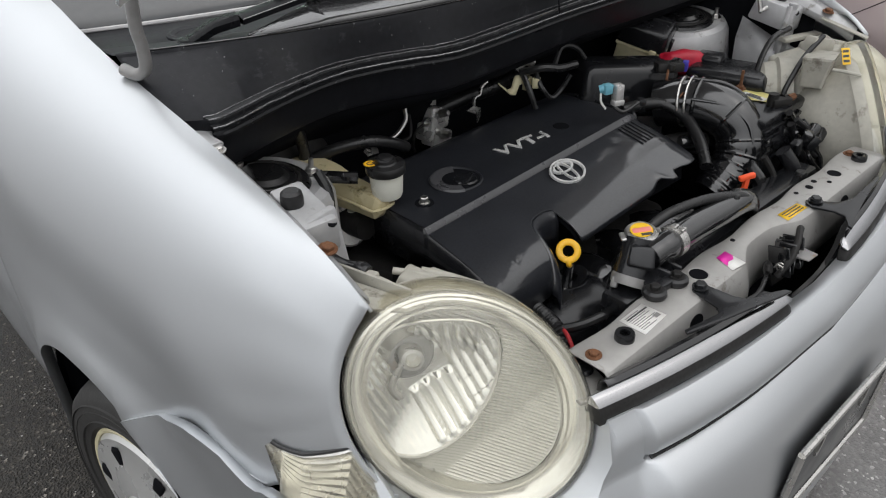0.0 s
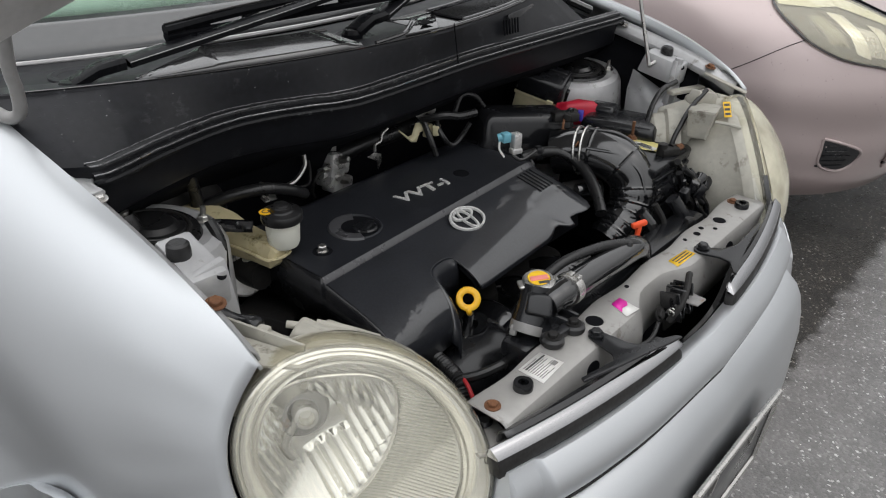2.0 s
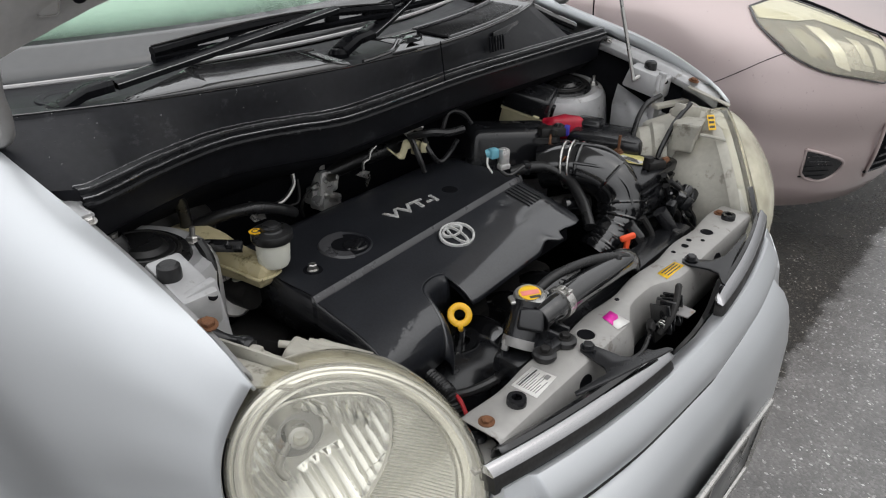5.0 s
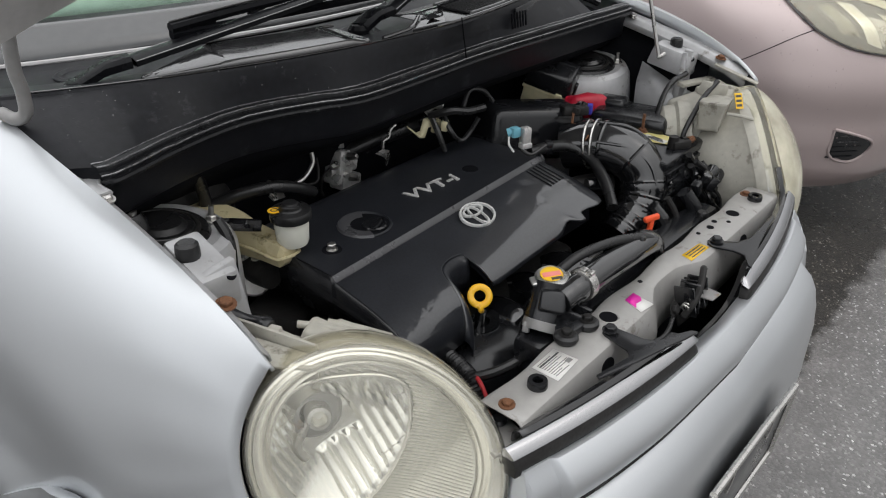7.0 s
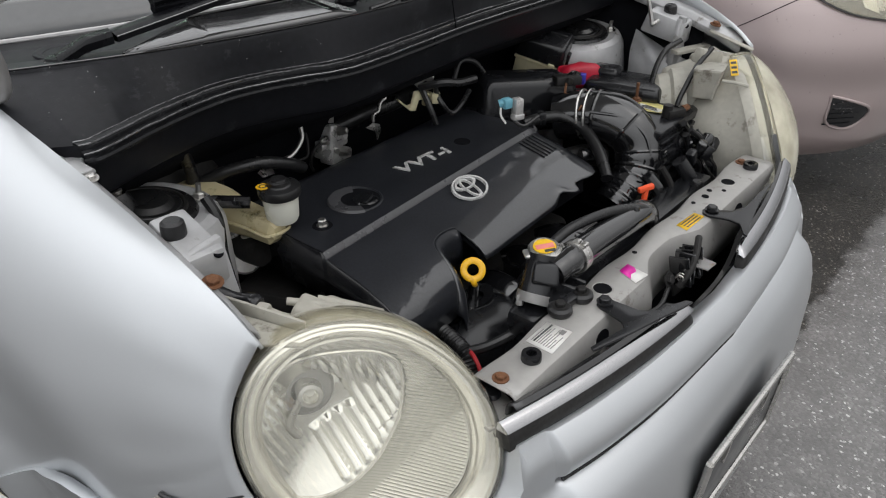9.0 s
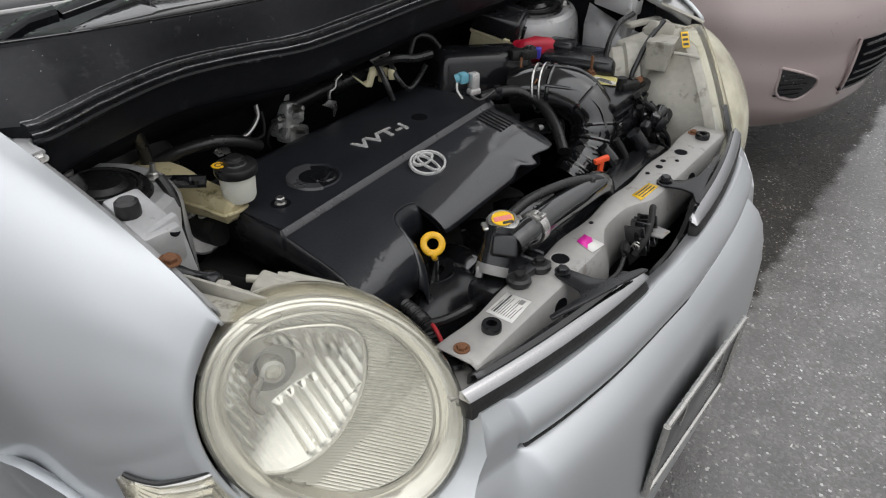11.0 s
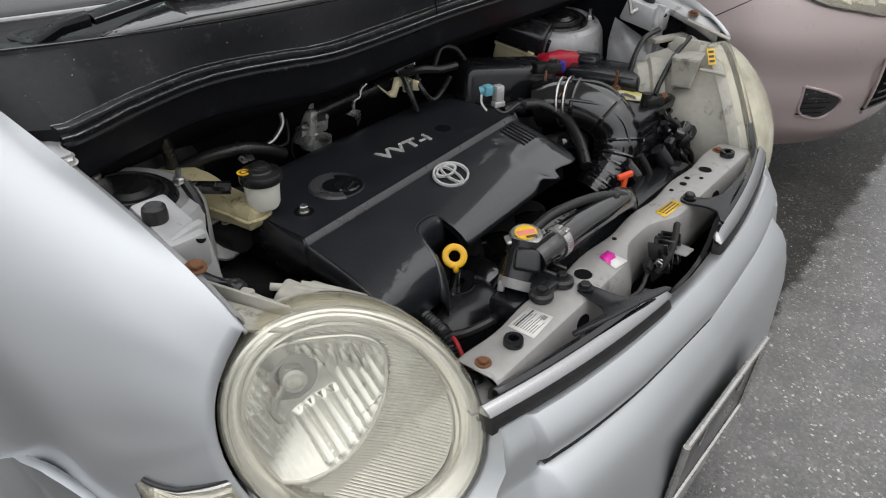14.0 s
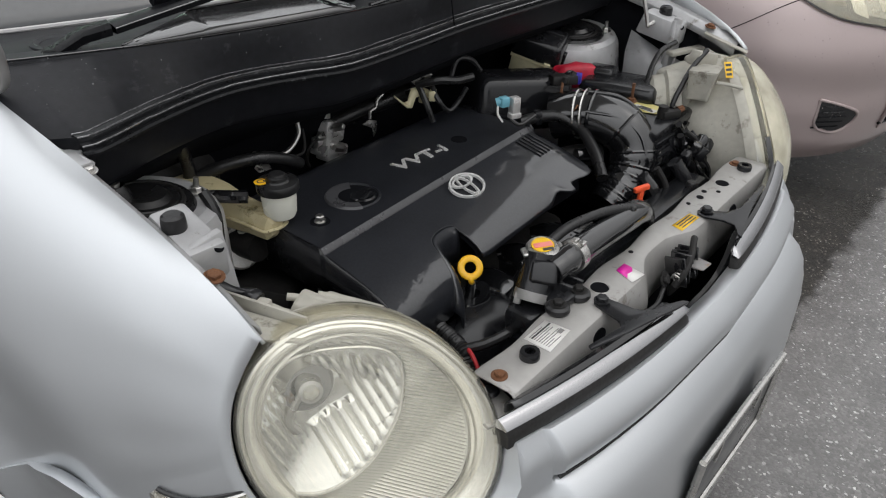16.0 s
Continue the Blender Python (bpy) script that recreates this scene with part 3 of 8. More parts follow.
LAMP_C, LAMP_N, LAMP_R = Vector((-0.585, 0.205, 0.79)), Vector((-0.51, -0.81, 0.30)), 0.150
LAMP_M = basis(LAMP_C, LAMP_N)
# the lamp is a little longer towards its outer upper corner than across
LAMP_E = LAMP_M @ pose(0, 0, 0, 0, 0, 132) @ Matrix.Diagonal((1.10, 0.86, 1, 1)) @ pose(0, 0, 0, 0, 0, -132)


def plan_x(y, z):
    """Half the body's width at a distance from the nose."""
    return lerp(PLAN_BACK, max(0.0, y - lerp(NOSE, z)))


CREST = [(0.20, 0.905), (0.272, 0.948), (0.33, 0.983), (0.42, 1.013), (0.52, 1.037), (0.60, 1.054), (0.76, 1.085), (0.90, 1.118), (1.01, 1.152), (1.25, 1.20), (2.6, 1.26)]
SEAM = [(0.20, 0.69), (0.34, 0.688), (0.362, 0.686), (0.385, 0.674), (0.41, 0.678), (0.458, 0.693), (0.51, 0.702), (0.588, 0.672), (0.688, 0.612), (0.733, 0.582), (0.80, 0.56)]
ARCH_Y, ARCH_Z, ARCH_R = 0.84, 0.245, 0.372


def arch_z(y):
    return ARCH_Z + math.sqrt(max(0.0, ARCH_R ** 2 - (y - ARCH_Y) ** 2))


def flare(y, z):
    """How far the metal swells out round the wheel arch, with a hollow above the swelling."""
    r = math.hypot(y - ARCH_Y, z - ARCH_Z) - ARCH_R
    near = max(0.0, min(1.0, (y - 0.36) / 0.14)) * max(0.0, min(1.0, (1.25 - y) / 0.14))
    return near * (0.018 * math.exp(-(max(0.0, r) / 0.060) ** 2) - 0.005 * math.exp(-((r - 0.17) / 0.075) ** 2))


def fender_foot(y):
    if y < 0.735:
        return lerp(SEAM, y) - 0.014
    if y < ARCH_Y + ARCH_R:
        return max(0.16, arch_z(y) + 0.004)
    return 0.16


def lamp_edge(s):
    """The wing's edge round the headlamp, s from its tip (0) to its foot (1)."""
    th = radians(56 - 98 * s)
    r = lerp([(0, 0.168), (0.088, 0.1615), (0.22, 0.1575), (1, 0.1565)], s)
    return LAMP_E @ Vector((-r * math.cos(th), r * math.sin(th), 0.012 + 0.02 * max(0, 0.15 - s)))


def fender_pt(u, k, n_v):
    q = k / n_v
    yf = 0.272 if k < 3 else lamp_edge((k - 3) / (n_v - 3)).y
    y = yf + (1.25 - yf) * u
    zc, zb = lerp(CREST, y), fender_foot(y)
    if k < 3:      # the flange that turns down into the bay
        return Vector((-(0.668 - 0.004 * (2 - k)) - 0.02 * max(0, y - 0.5), y, zc - 0.006 - 0.010 * (2 - k)))
    s = (k - 3) / (n_v - 3)
    ang = min(1.0, s * 1.9) * math.pi / 2
    xi = 0.672 + 0.02 * max(0, y - 0.5)
    h = min(0.30, zc - zb)
    if s * 1.9 <= 1:
        z = zc - h * (1 - max(0.0, math.cos(ang)) ** (2 / 2.3))
        x = xi + max(0.0, plan_x(y, z) - xi) * math.sin(ang) ** (2 / 2.3)
    else:
        z = (zc - h) + (zb - (zc - h)) * (s - 1 / 1.9) / (1 - 1 / 1.9)
        x = max(plan_x(y, z), xi)
    return Vector((-x, y, z))


def fender_rows():
    n_v = 40
    us = [0, 0.012, 0.03, 0.055, 0.085, 0.095, 0.102, 0.108, 0.114, 0.12, 0.128, 0.134, 0.140, 0.146, 0.152, 0.158, 0.164, 0.170, 0.176, 0.182, 0.19, 0.20] + [0.20 + 0.80 * i / 48 for i in range(1, 49)]
    rows = []
    for u in us:
        row = []
        for k in range(n_v + 1):
            p = fender_pt(u, k, n_v)
            if u < 0.30:
                j = max(3, k)
                p += (lamp_edge((j - 3) / (n_v - 3)) - fender_pt(0, j, n_v)) * (1 - u / 0.30) ** 2.2
            p.x -= flare(p.y, p.z) * max(0.0, min(1.0, (-p.x - 0.70) / 0.06))
            row.append(p)
        near = 1.0 if u > 0.06 else 0.35
        for k in range(3):
            row[k] = row[3] + Vector((0.002 * (3 - k), 0, (-0.022, -0.012, -0.003)[k] * near))
        row.append(row[-1] + Vector((0.022 if u > 0.20 else 0.003, 0, 0.004)))
        rows.append(row)
    return rows


fender_r = part("fender", sheet(fender_rows()), SILVER, car, "silver painted front wing", thick=0.004)
WING_TREE = BVHTree.FromPolygons([v.co.copy() for v in fender_r.data.vertices], [tuple(f.vertices) for f in fender_r.data.polygons])
part("fender", flip(sheet(fender_rows())), SILVER, car, thick=0.004)


def side_rows(y_a=1.26, y_b=2.9):
    rows = []
    for i in range(9):
        y = y_a + (y_b - y_a) * i / 8
        zc = lerp(CREST, y)
        row = []
        for k in range(20):
            s = k / 19
            ang = min(1.0, s * 2) * math.pi / 2
            if s <= 0.5:
                z = zc - 0.28 * (1 - math.cos(ang) ** (2 / 2.3))
                x = 0.69 + 0.158 * math.sin(ang) ** (2 / 2.3)
            else:
                z = zc - 0.28 + (0.16 - zc + 0.28) * (s - 0.5) * 2
                x = 0.848 - 0.03 * max(0, (s - 0.75) * 4)
            row.append((-x, y, z))
        rows.append(row)
    return rows


part("door_panel", sheet(side_rows()), SILVER, car, thick=0.01)
part("door_panel", flip(sheet(side_rows())), SILVER, car, thick=0.01)

# ---- headlamp frame (right-hand lamp; the left one is its mirror image)


RING_LOW = []
for k in range(121):
    a = radians(-178 + 175 * k / 120)
    q = LAMP_E @ Vector((0.1535 * math.cos(a), 0.1535 * math.sin(a), -0.006))
    RING_LOW.append((abs(q.x), q.y, q.z))
RING_LOW.sort()
RING_Y, RING_Z = [(x, y) for x, y, z in RING_LOW], [(x, z) for x, y, z in RING_LOW]


def ring_low(x):
    return lerp(RING_Z, abs(x)) if RING_Z[0][0] < abs(x) < RING_Z[-1][0] else 0.80


def bumper_top(x):
    a = abs(x)
    base = 0.758 if a < 0.50 else lerp([(0.50, 0.758), (0.70, 0.70), (0.775, 0.692), (0.79, 0.71), (0.86, 0.725)], a)
    return min(base, ring_low(x) - 0.010)


SWELL = [(0.10, 0.0), (0.20, 0.6), (0.34, 0.95), (0.46, 1.0), (0.54, 1.0), (0.60, 0.93), (0.640, 0.85), (0.654, 0.76), (0.666, 0.63), (0.676, 0.46), (0.682, 0.25), (0.6855, 0.0)]


def bumper_rows():
    rows = []
    half = [(x, None) for x in sorted([0.62 * i / 50 for i in range(51)] + [0.405, 0.4105, 0.4125, 0.4145, 0.4175, 0.4190, 0.4205, 0.4235, 0.428, 0.432])] + [(None, 0.110 + 0.607 * i / 36) for i in range(1, 37)]
    half = [(x, lerp(PLAN, x) if y is None else y) if x is not None else (lerp(PLAN_BACK, y), y) for x, y in half]
    line = [(-x, y) for x, y in reversed(half)] + half[1:]
    zs = [0.12, 0.17, 0.23, 0.30, 0.37, 0.44, 0.50, 0.55, 0.60, 0.64, 0.660, 0.672, 0.679, 0.683, 0.6855, 0.688, 0.6905, 0.694, 0.698, 0.702, 0.707, 0.712, 0.718, 0.724, 0.730, 0.736, 0.741, 0.746, 0.750, 0.754, 0.7565, 0.758]
    for sx, dy in line:
        col = []
        a = abs(sx)
        top = bumper_top(sx)
        if a > 0.72:
            for _ in range(4):
                top = min(bumper_top(sx), lerp(SEAM, lerp(NOSE, top) + dy))
        out = 0.002 * max(0.0, min(1.0, (a - 0.72) / 0.04))
        fade = max(0.0, min(1.0, (0.420 - a) / 0.008))
        for z0 in zs:
            z = min(z0, top)
            y = lerp(NOSE, z) + dy
            x = sx
            if z < ARCH_Z + ARCH_R and a > 0.70:     # the edge of the wheel arch
                edge = ARCH_Y - math.sqrt(max(0.0, ARCH_R ** 2 - (z - ARCH_Z) ** 2)) if z > 0.15 else 0.5
                if y > edge:
                    y = edge
                    x = math.copysign(plan_x(y, z), sx)
            w = max(0.0, min(1.0, (z - 0.6905) / 0.071))
            w = (w - 0.55) / 0.45 if w > 0.55 else (0.55 - w) / 0.55
            roll = 0.0135 * math.sqrt(max(0.0, 1 - w * w)) if z > 0.6905 else 0.0
            groove = 0.018 * math.exp(-((z - 0.688) / 0.0034) ** 2)
            # the lower roll stands further out towards the sides than behind the plate, and dies away before the corners
            edge_x = lerp([(0.40, 0.78), (0.50, 0.70), (0.56, 0.57), (0.60, 0.50), (0.63, 0.455), (0.66, 0.435), (0.69, 0.42)], z)
            e = max(0.0, min(1.0, (edge_x - a) / lerp([(0.50, 0.30), (0.56, 0.16), (0.60, 0.10), (0.64, 0.05), (0.68, 0.02)], z)))
            e = e * e * (3 - 2 * e)
            mid = 0.008 + 0.030 * min(1.0, a / 0.42) ** 1.3 if z < 0.57 else lerp([(0.57, 0.0), (0.63, 1.0)], z) * (0.010 - 0.010 * min(1.0, a / 0.42)) + 0.008 + 0.030 * min(1.0, a / 0.42) ** 1.3
            y += fade * (groove - roll) - e * mid * lerp(SWELL, z)
            swell_x = out + flare(y, z) * max(0.0, min(1.0, (abs(x) - 0.70) / 0.06))
            col.append((x + math.copysign(swell_x, sx), y, z))
        if a > 0.70 and y > 0.30:     # flush with the wing along the seam
            hit = WING_TREE.ray_cast(Vector((-1.2, col[-1][1], lerp(SEAM, col[-1][1]) + 0.003)), Vector((1, 0, 0)))[0]
            if hit is not None:
                d = -hit.x - 0.0036 - abs(col[-1][0])
                d = max(-0.02, min(0.02, d))
                top_z = col[-1][2]
                col = [(qx + math.copysign(d * max(0.0, 1 - (top_z - qz) / 0.12) ** 1.5, sx), qy, qz) for qx, qy, qz in col]
        if RING_Z[0][0] < a < RING_Z[-1][0] and ring_low(sx) < 0.775:
            col.append((sx, lerp(RING_Y, a), lerp(RING_Z, a)))
            col.append((sx, lerp(RING_Y, a) + 0.03, lerp(RING_Z, a) - 0.004))
        else:
            inward = math.copysign(0.004 if a > 0.72 else 0.0, sx)
            back = 0.0 if a > 0.72 else 1.0
            col.append((col[-1][0] - inward, col[-1][1] + 0.004 * back, col[-1][2]))
            col.append((col[-1][0] - 3 * inward, col[-1][1] + 0.018 * back, col[-1][2] - 0.004))
        rows.append(col)
    return rows


bumper = part("front_bumper", sheet(bumper_rows()), SILVER, car, "silver front bumper with a rolled upper lip and crease", thick=0.005)


# dark tube that paints the shade under the bumper's upper roll
part("crease_shade", tube([(x, lerp(NOSE, 0.688) + lerp(PLAN, abs(x)) - 0.0015, 0.6865) for x in [-0.410 + 0.820 * i / 40 for i in range(41)]], 0.0036, 8, 1), RUBBER, bumper)


def grille_y(x):
    return 0.046 + 0.29 * x * x


def strip(x_a, x_b, profile, n=24):
    """A bent trim strip: profile of (offset ahead, height) along the nose from x_a to x_b."""
    rows = []
    low = min(z for o, z in profile)
    length = abs(x_b - x_a)
    for i in [0, 0.15, 0.35, 0.65] + list(range(1, n)) + [n - 0.65, n - 0.35, n - 0.15, n]:
        x = x_a + (x_b - x_a) * i / n
        e = min(1.0, length * (1 - i / n) / 0.016)
        full = max(0.25, math.sqrt(1 - (1 - e) ** 2))
        rows.append([(x, grille_y(x) - o * (0.5 + 0.5 * full), low + (z - low) * full) for o, z in profile])
    bm = sheet(rows, close=True)
    for r in (rows[0], rows[-1]):
        vs = [min(bm.verts, key=lambda v: (v.co - Vector(p)).length) for p in r]
        try:
            bm.faces.new(vs)
        except ValueError:
            pass
    return bm


for s in (1, -1):
    a, b = (-0.469, -0.100) if s > 0 else (0.469, 0.080)
    trim = part("grille_trim", strip(a, b, [(-0.016, 0.785), (-0.013, 0.7895), (-0.010, 0.7895), (-0.005, 0.7865), (0.001, 0.7815), (0.003, 0.7785), (0.001, 0.777), (-0.014, 0.777)]), SATIN, car, "satin chrome grille moulding")
    part("grille_bar", strip(a, b, [(-0.014, 0.7765), (0.001, 0.7765), (0.004, 0.773), (0.006, 0.764), (0.006, 0.752), (-0.014, 0.752)]), BAR, trim, "glossy black bar under the moulding")

# black sealing lip between the support and the grille
seal_rows = []
for i in range(61):
    x = -0.44 + 0.88 * i / 60
    dip = 0.055 * max(0.0, 1 - (abs(x) / 0.125) ** 4)
    yb = grille_y(x)
    seal_rows.append([(x, yb + 0.032 - 0.1 * dip, 0.752 - dip), (x, yb + 0.030 - 0.1 * dip, 0.786 - dip), (x, yb + 0.027, 0.793 - dip), (x, yb + 0.019, 0.796 - dip), (x, yb + 0.014, 0.790 - dip), (x, yb + 0.012, 0.765 - dip)])
part("grille_seal", sheet(seal_rows), GLOSS, car, "wet black rubber lip along the grille", thick=0.003)

# number plate on its holder, tilted back a little
plate_m = basis((0.010, -0.0335, 0.487), (-0.014, -1, -0.07))
number_plate = part("number_plate", box((0.33, 0.165, 0.003), plate_m, 0.001), PLATE_W, car, "bare metal plate holder with a bright steel rim")
part("plate_back", box((0.20, 0.12, 0.006), plate_m @ shift(0, 0, -0.005), 0.002), BLACK, number_plate)
rim = [(-0.166, -0.083, 0.003), (0.166, -0.083, 0.003), (0.166, 0.083, 0.003), (-0.166, 0.083, 0.003)]
for a, b in zip(rim, rim[1:] + rim[:1]):
    part("rim_bar", move(tube([a, b], 0.0060, 8, smooth=False), plate_m), STEEL, number_plate)
for x in (-0.085, 0.075):
    part("plate_slot", lathe([(0.008, 0.003), (0.012, 0.004), (0.012, 0.0), (0.008, 0.0)], plate_m @ shift(x, 0.046, 0.0015) @ Matrix.Diagonal((0.8, 2.4, 1, 1)), 24), STEEL, number_plate)
    part("slot_hole", lathe([(0.0, 0.0012), (0.008, 0.0012), (0.008, 0.0)], plate_m @ shift(x, 0.046, 0.0015) @ Matrix.Diagonal((0.8, 2.4, 1, 1)), 24), VOID, number_plate)



# ---- headlamps
BOWL_C = Vector((-0.042, 0.030, 0))
BOWL_LINE = spline([Vector((x, y, 0)) for x, y in ((-0.123, 0.030), (-0.115, 0.062), (-0.101, 0.089), (-0.083, 0.105), (-0.055, 0.111), (-0.012, 0.108), (0.019, 0.100), (0.038, 0.084), (0.042, 0.057),
                                                (0.035, 0.023), (0.019, -0.006), (-0.003, -0.033), (-0.029, -0.051), (-0.057, -0.060), (-0.082, -0.058), (-0.106, -0.045), (-0.120, -0.012), (-0.123, 0.030))], 10)
BOWL_POLAR = sorted((math.atan2((q - BOWL_C).y, (q - BOWL_C).x), (q - BOWL_C).length) for q in BOWL_LINE[:-1])
BOWL_POLAR = [(BOWL_POLAR[-1][0] - 2 * math.pi, BOWL_POLAR[-1][1])] + BOWL_POLAR + [(BOWL_POLAR[0][0] + 2 * math.pi, BOWL_POLAR[0][1])]
E_BACK = (LAMP_M.inverted() @ LAMP_E).inverted()


def bowl_reach(a):
    """Distance from the bowl's middle to its edge in a direction."""
    a = (a + math.pi) % (2 * math.pi) - math.pi
    return lerp(BOWL_POLAR, a)


def bowl_depth(p, q):
    """Depth of the fluted bowl at a place; q runs from its middle (0) to its edge (1)."""
    z = -0.022 - 0.038 * (1 - q * q)
    s, d = p.x * 0.916 + p.y * 0.40, p.x * 0.40 - p.y * 0.916
    soft = max(0.0, min(1.0, (1 - q) / 0.10))
    if s < -0.058:
        u = (s + 0.058) / 0.0085
        return z + soft * 0.0016 * (1 - (2 * (u - math.floor(u)) - 1) ** 2)
    if s < 0.003:
        u = (s + 0.058) / 0.0155
        w = max(0.0, min(1.0, (d + 0.040) / 0.008)) * max(0.0, min(1.0, (0.055 - d) / 0.008))
        return z + soft * w * 0.0060 * (1 - (2 * (u - math.floor(u)) - 1) ** 2)
    u, v = (s - 0.003) / 0.0125, (d + 0.004 * math.floor((s - 0.003) / 0.0125)) / 0.020
    return z + soft * (0.0035 * (1 - (2 * (u - math.floor(u)) - 1) ** 2) + 0.0040 * (v - math.floor(v)))


def lamp(mirror):
    f = flip if mirror else (lambda b: b)
    head = part("headlamp", f(lathe([(0.151, -0.010), (0.1550, -0.008), (0.1550, -0.003), (0.153, 0.001), (0.1515, -0.002), (0.151, -0.010)], LAMP_E, 72, 232, 152)), GLOSS, car,
                "large round headlamp with a yellowed clear lens")
    if mirror:
        part("side_band", f(lathe([(0.150, -0.014), (0.152, -0.015), (0.1535, -0.024), (0.1525, -0.034), (0.149, -0.038)], LAMP_E, 64)), BRIGHT, head, "bright band round the lamp's side")
    else:
        part("collar_liner", lathe([(0.1490, -0.009), (0.1475, -0.020), (0.1465, -0.035), (0.1445, -0.050)], LAMP_E, 64), BEZEL, head, "pale wall behind the clear collar")
    # bright ring round the inner dish, rolled over in two steps
    part("bezel", f(lathe([(0.1515, -0.004), (0.1495, 0.000), (0.147, 0.0015), (0.1455, -0.001), (0.142, 0.002), (0.136, -0.002), (0.130, -0.010), (0.1265, -0.018), (0.1245, -0.017), (0.1235, -0.020), (0.122, -0.031), (0.1205, -0.046)], LAMP_E, 96)), RINGMETAL, head, "pale reflective ring inside the lamp", )
    prof = [(0.120, -0.040), (0.112, -0.054), (0.095, -0.072), (0.07, -0.085), (0.04, -0.095), (0.0, -0.098)]
    part("dish", f(lathe(prof, LAMP_E, 64)), REFLECT, head, "bright metallised lamp dish")
    # fluted reflector bowl in the upper outer part, with its bulb
    n_a, n_q = 240, 46
    rows = []
    for k in range(n_a):
        a = 2 * math.pi * k / n_a
        d, reach = Vector((math.cos(a), math.sin(a), 0)), bowl_reach(a)
        rows.append([(*(BOWL_C + d * (reach * q / n_q)).xy, bowl_depth(BOWL_C + d * (reach * q / n_q), q / n_q)) for q in range(n_q + 1)])
    rows.append(rows[0])
    part("bowl", f(move(sheet(rows), LAMP_M)), REFLECT, head, "fluted mirror bowl", angle=24)
    part("bowl_rim", f(tube([LAMP_M @ (q + Vector((0, 0, -0.0205))) for q in BOWL_LINE], 0.0024, 8, 1)), RINGMETAL, head)
    shield = part("bulb_shield", f(lathe([(0.0085, 0.006), (0.0095, 0.009), (0.0135, 0.008), (0.0148, 0.004), (0.0150, -0.006), (0.0150, -0.040)], LAMP_M @ shift(-0.062, 0.064, -0.030), 28)), STEEL, head, "grey bulb shield")
    part("shield_cup", f(lathe([(0.0, -0.006), (0.006, -0.005), (0.0085, 0.006)], LAMP_M @ shift(-0.062, 0.064, -0.030), 24)), BEZEL, shield)
    part("shield_stay", f(tube([LAMP_M @ Vector((-0.072, 0.058, -0.038)), LAMP_M @ Vector((-0.088, 0.026, -0.044)), LAMP_M @ Vector((-0.080, 0.006, -0.048))], 0.0045, 8)), STEEL, shield)
    part("socket", f(lathe([(0.016, -0.012), (0.030, -0.016), (0.034, -0.022), (0.034, -0.030)], LAMP_M @ shift(-0.066, 0.064, -0.028), 32)), DARK_PAINT, head, "grey bulb socket")
    for k, (x, y) in enumerate(((-0.056, 0.099), (-0.043, 0.092), (-0.030, 0.086), (-0.016, 0.081), (-0.002, 0.074), (0.010, 0.069), (0.021, 0.060), (0.030, 0.046))):      # teeth along the upper inner edge
        m = LAMP_M @ shift(x, y, -0.036) @ pose(0, 0, 0, 0, 0, 30 - 3 * k)
        part("step", f(lathe([(0.0105, -0.010), (0.0095, 0.000), (0.006, 0.005), (0, 0.0065)], m @ Matrix.Diagonal((0.50, 1.55, 1, 1)), 16)), REFLECT, head)
    # finely ribbed panel beside the bowl, folded along a valley
    e1, e2 = Vector((0.906, -0.423, 0)), Vector((-0.423, -0.906, 0))

    def fold(p):
        d = abs((p.x - 0.028) * 0.557 - (p.y + 0.056) * 0.83)
        return -0.040 + 0.20 * min(d, 0.07)

    def beside(p):
        g = p - BOWL_C
        return g.length > bowl_reach(math.atan2(g.y, g.x)) + 0.003 and (E_BACK @ p).length < 0.1195

    bm = bmesh.new()
    for k in range(-32, 33):
        d = 0.0042 * k
        row = []
        for j in range(121):
            p = e1 * (-0.138 + 0.276 * j / 120) + e2 * d
            row.append(Vector((p.x, p.y, fold(p) + 0.0008)) if beside(p) else None)
        w, up = e2 * 0.0021, Vector((0, 0, 0.0027))
        for a, b in zip(row, row[1:]):
            if a is None or b is None:
                continue
            q = [bm.verts.new(v) for v in (a - w, b - w, b + up, a + up, a + w, b + w)]
            bm.faces.new((q[0], q[1], q[2], q[3]))
            bm.faces.new((q[3], q[2], q[5], q[4]))
    ribs = part("ribbed_panel", f(move(bm, LAMP_M)), BEZEL, head, "finely ribbed pale lamp panel", angle=20)
    tagged(ribs, kind="stuff")
    rows = []
    for k in range(97):
        a = 2 * math.pi * k / 96
        d = Vector((math.cos(a), math.sin(a), 0))
        near = bowl_reach(a) - 0.001
        reach = near
        while reach < 0.25 and (E_BACK @ (BOWL_C + d * reach)).length < 0.1215:
            reach += 0.001
        reach = max(reach, near + 0.0005)
        rows.append([(*(BOWL_C + d * (near + (reach - near) * q / 8)).xy, fold(BOWL_C + d * (near + (reach - near) * q / 8))) for q in range(9)])
    part("panel_base", f(move(sheet(rows), LAMP_M)), BEZEL, head)
    # clear outer lens, drawn out over the top edge
    rows = []
    for i in range(11):
        u = i / 10
        row = []
        for k in range(64):
            a = 2 * math.pi * k / 64
            top = max(0.0, math.sin(a + 0.25)) ** 1.5
            r = u * (0.151 + 0.004 * top)
            h = 0.056 * (1 - u * u) + 0.006 - 0.006 * top * max(0.0, u - 0.85) / 0.15
            row.append((r * math.cos(a), r * math.sin(a), h))
        rows.append(row)
    lens = part("lens", f(move(sheet(rows, close=True), LAMP_E)), LENS_FAR if mirror else LENS, head, "clear lens, hazy and yellowed")
    lens.visible_shadow = False
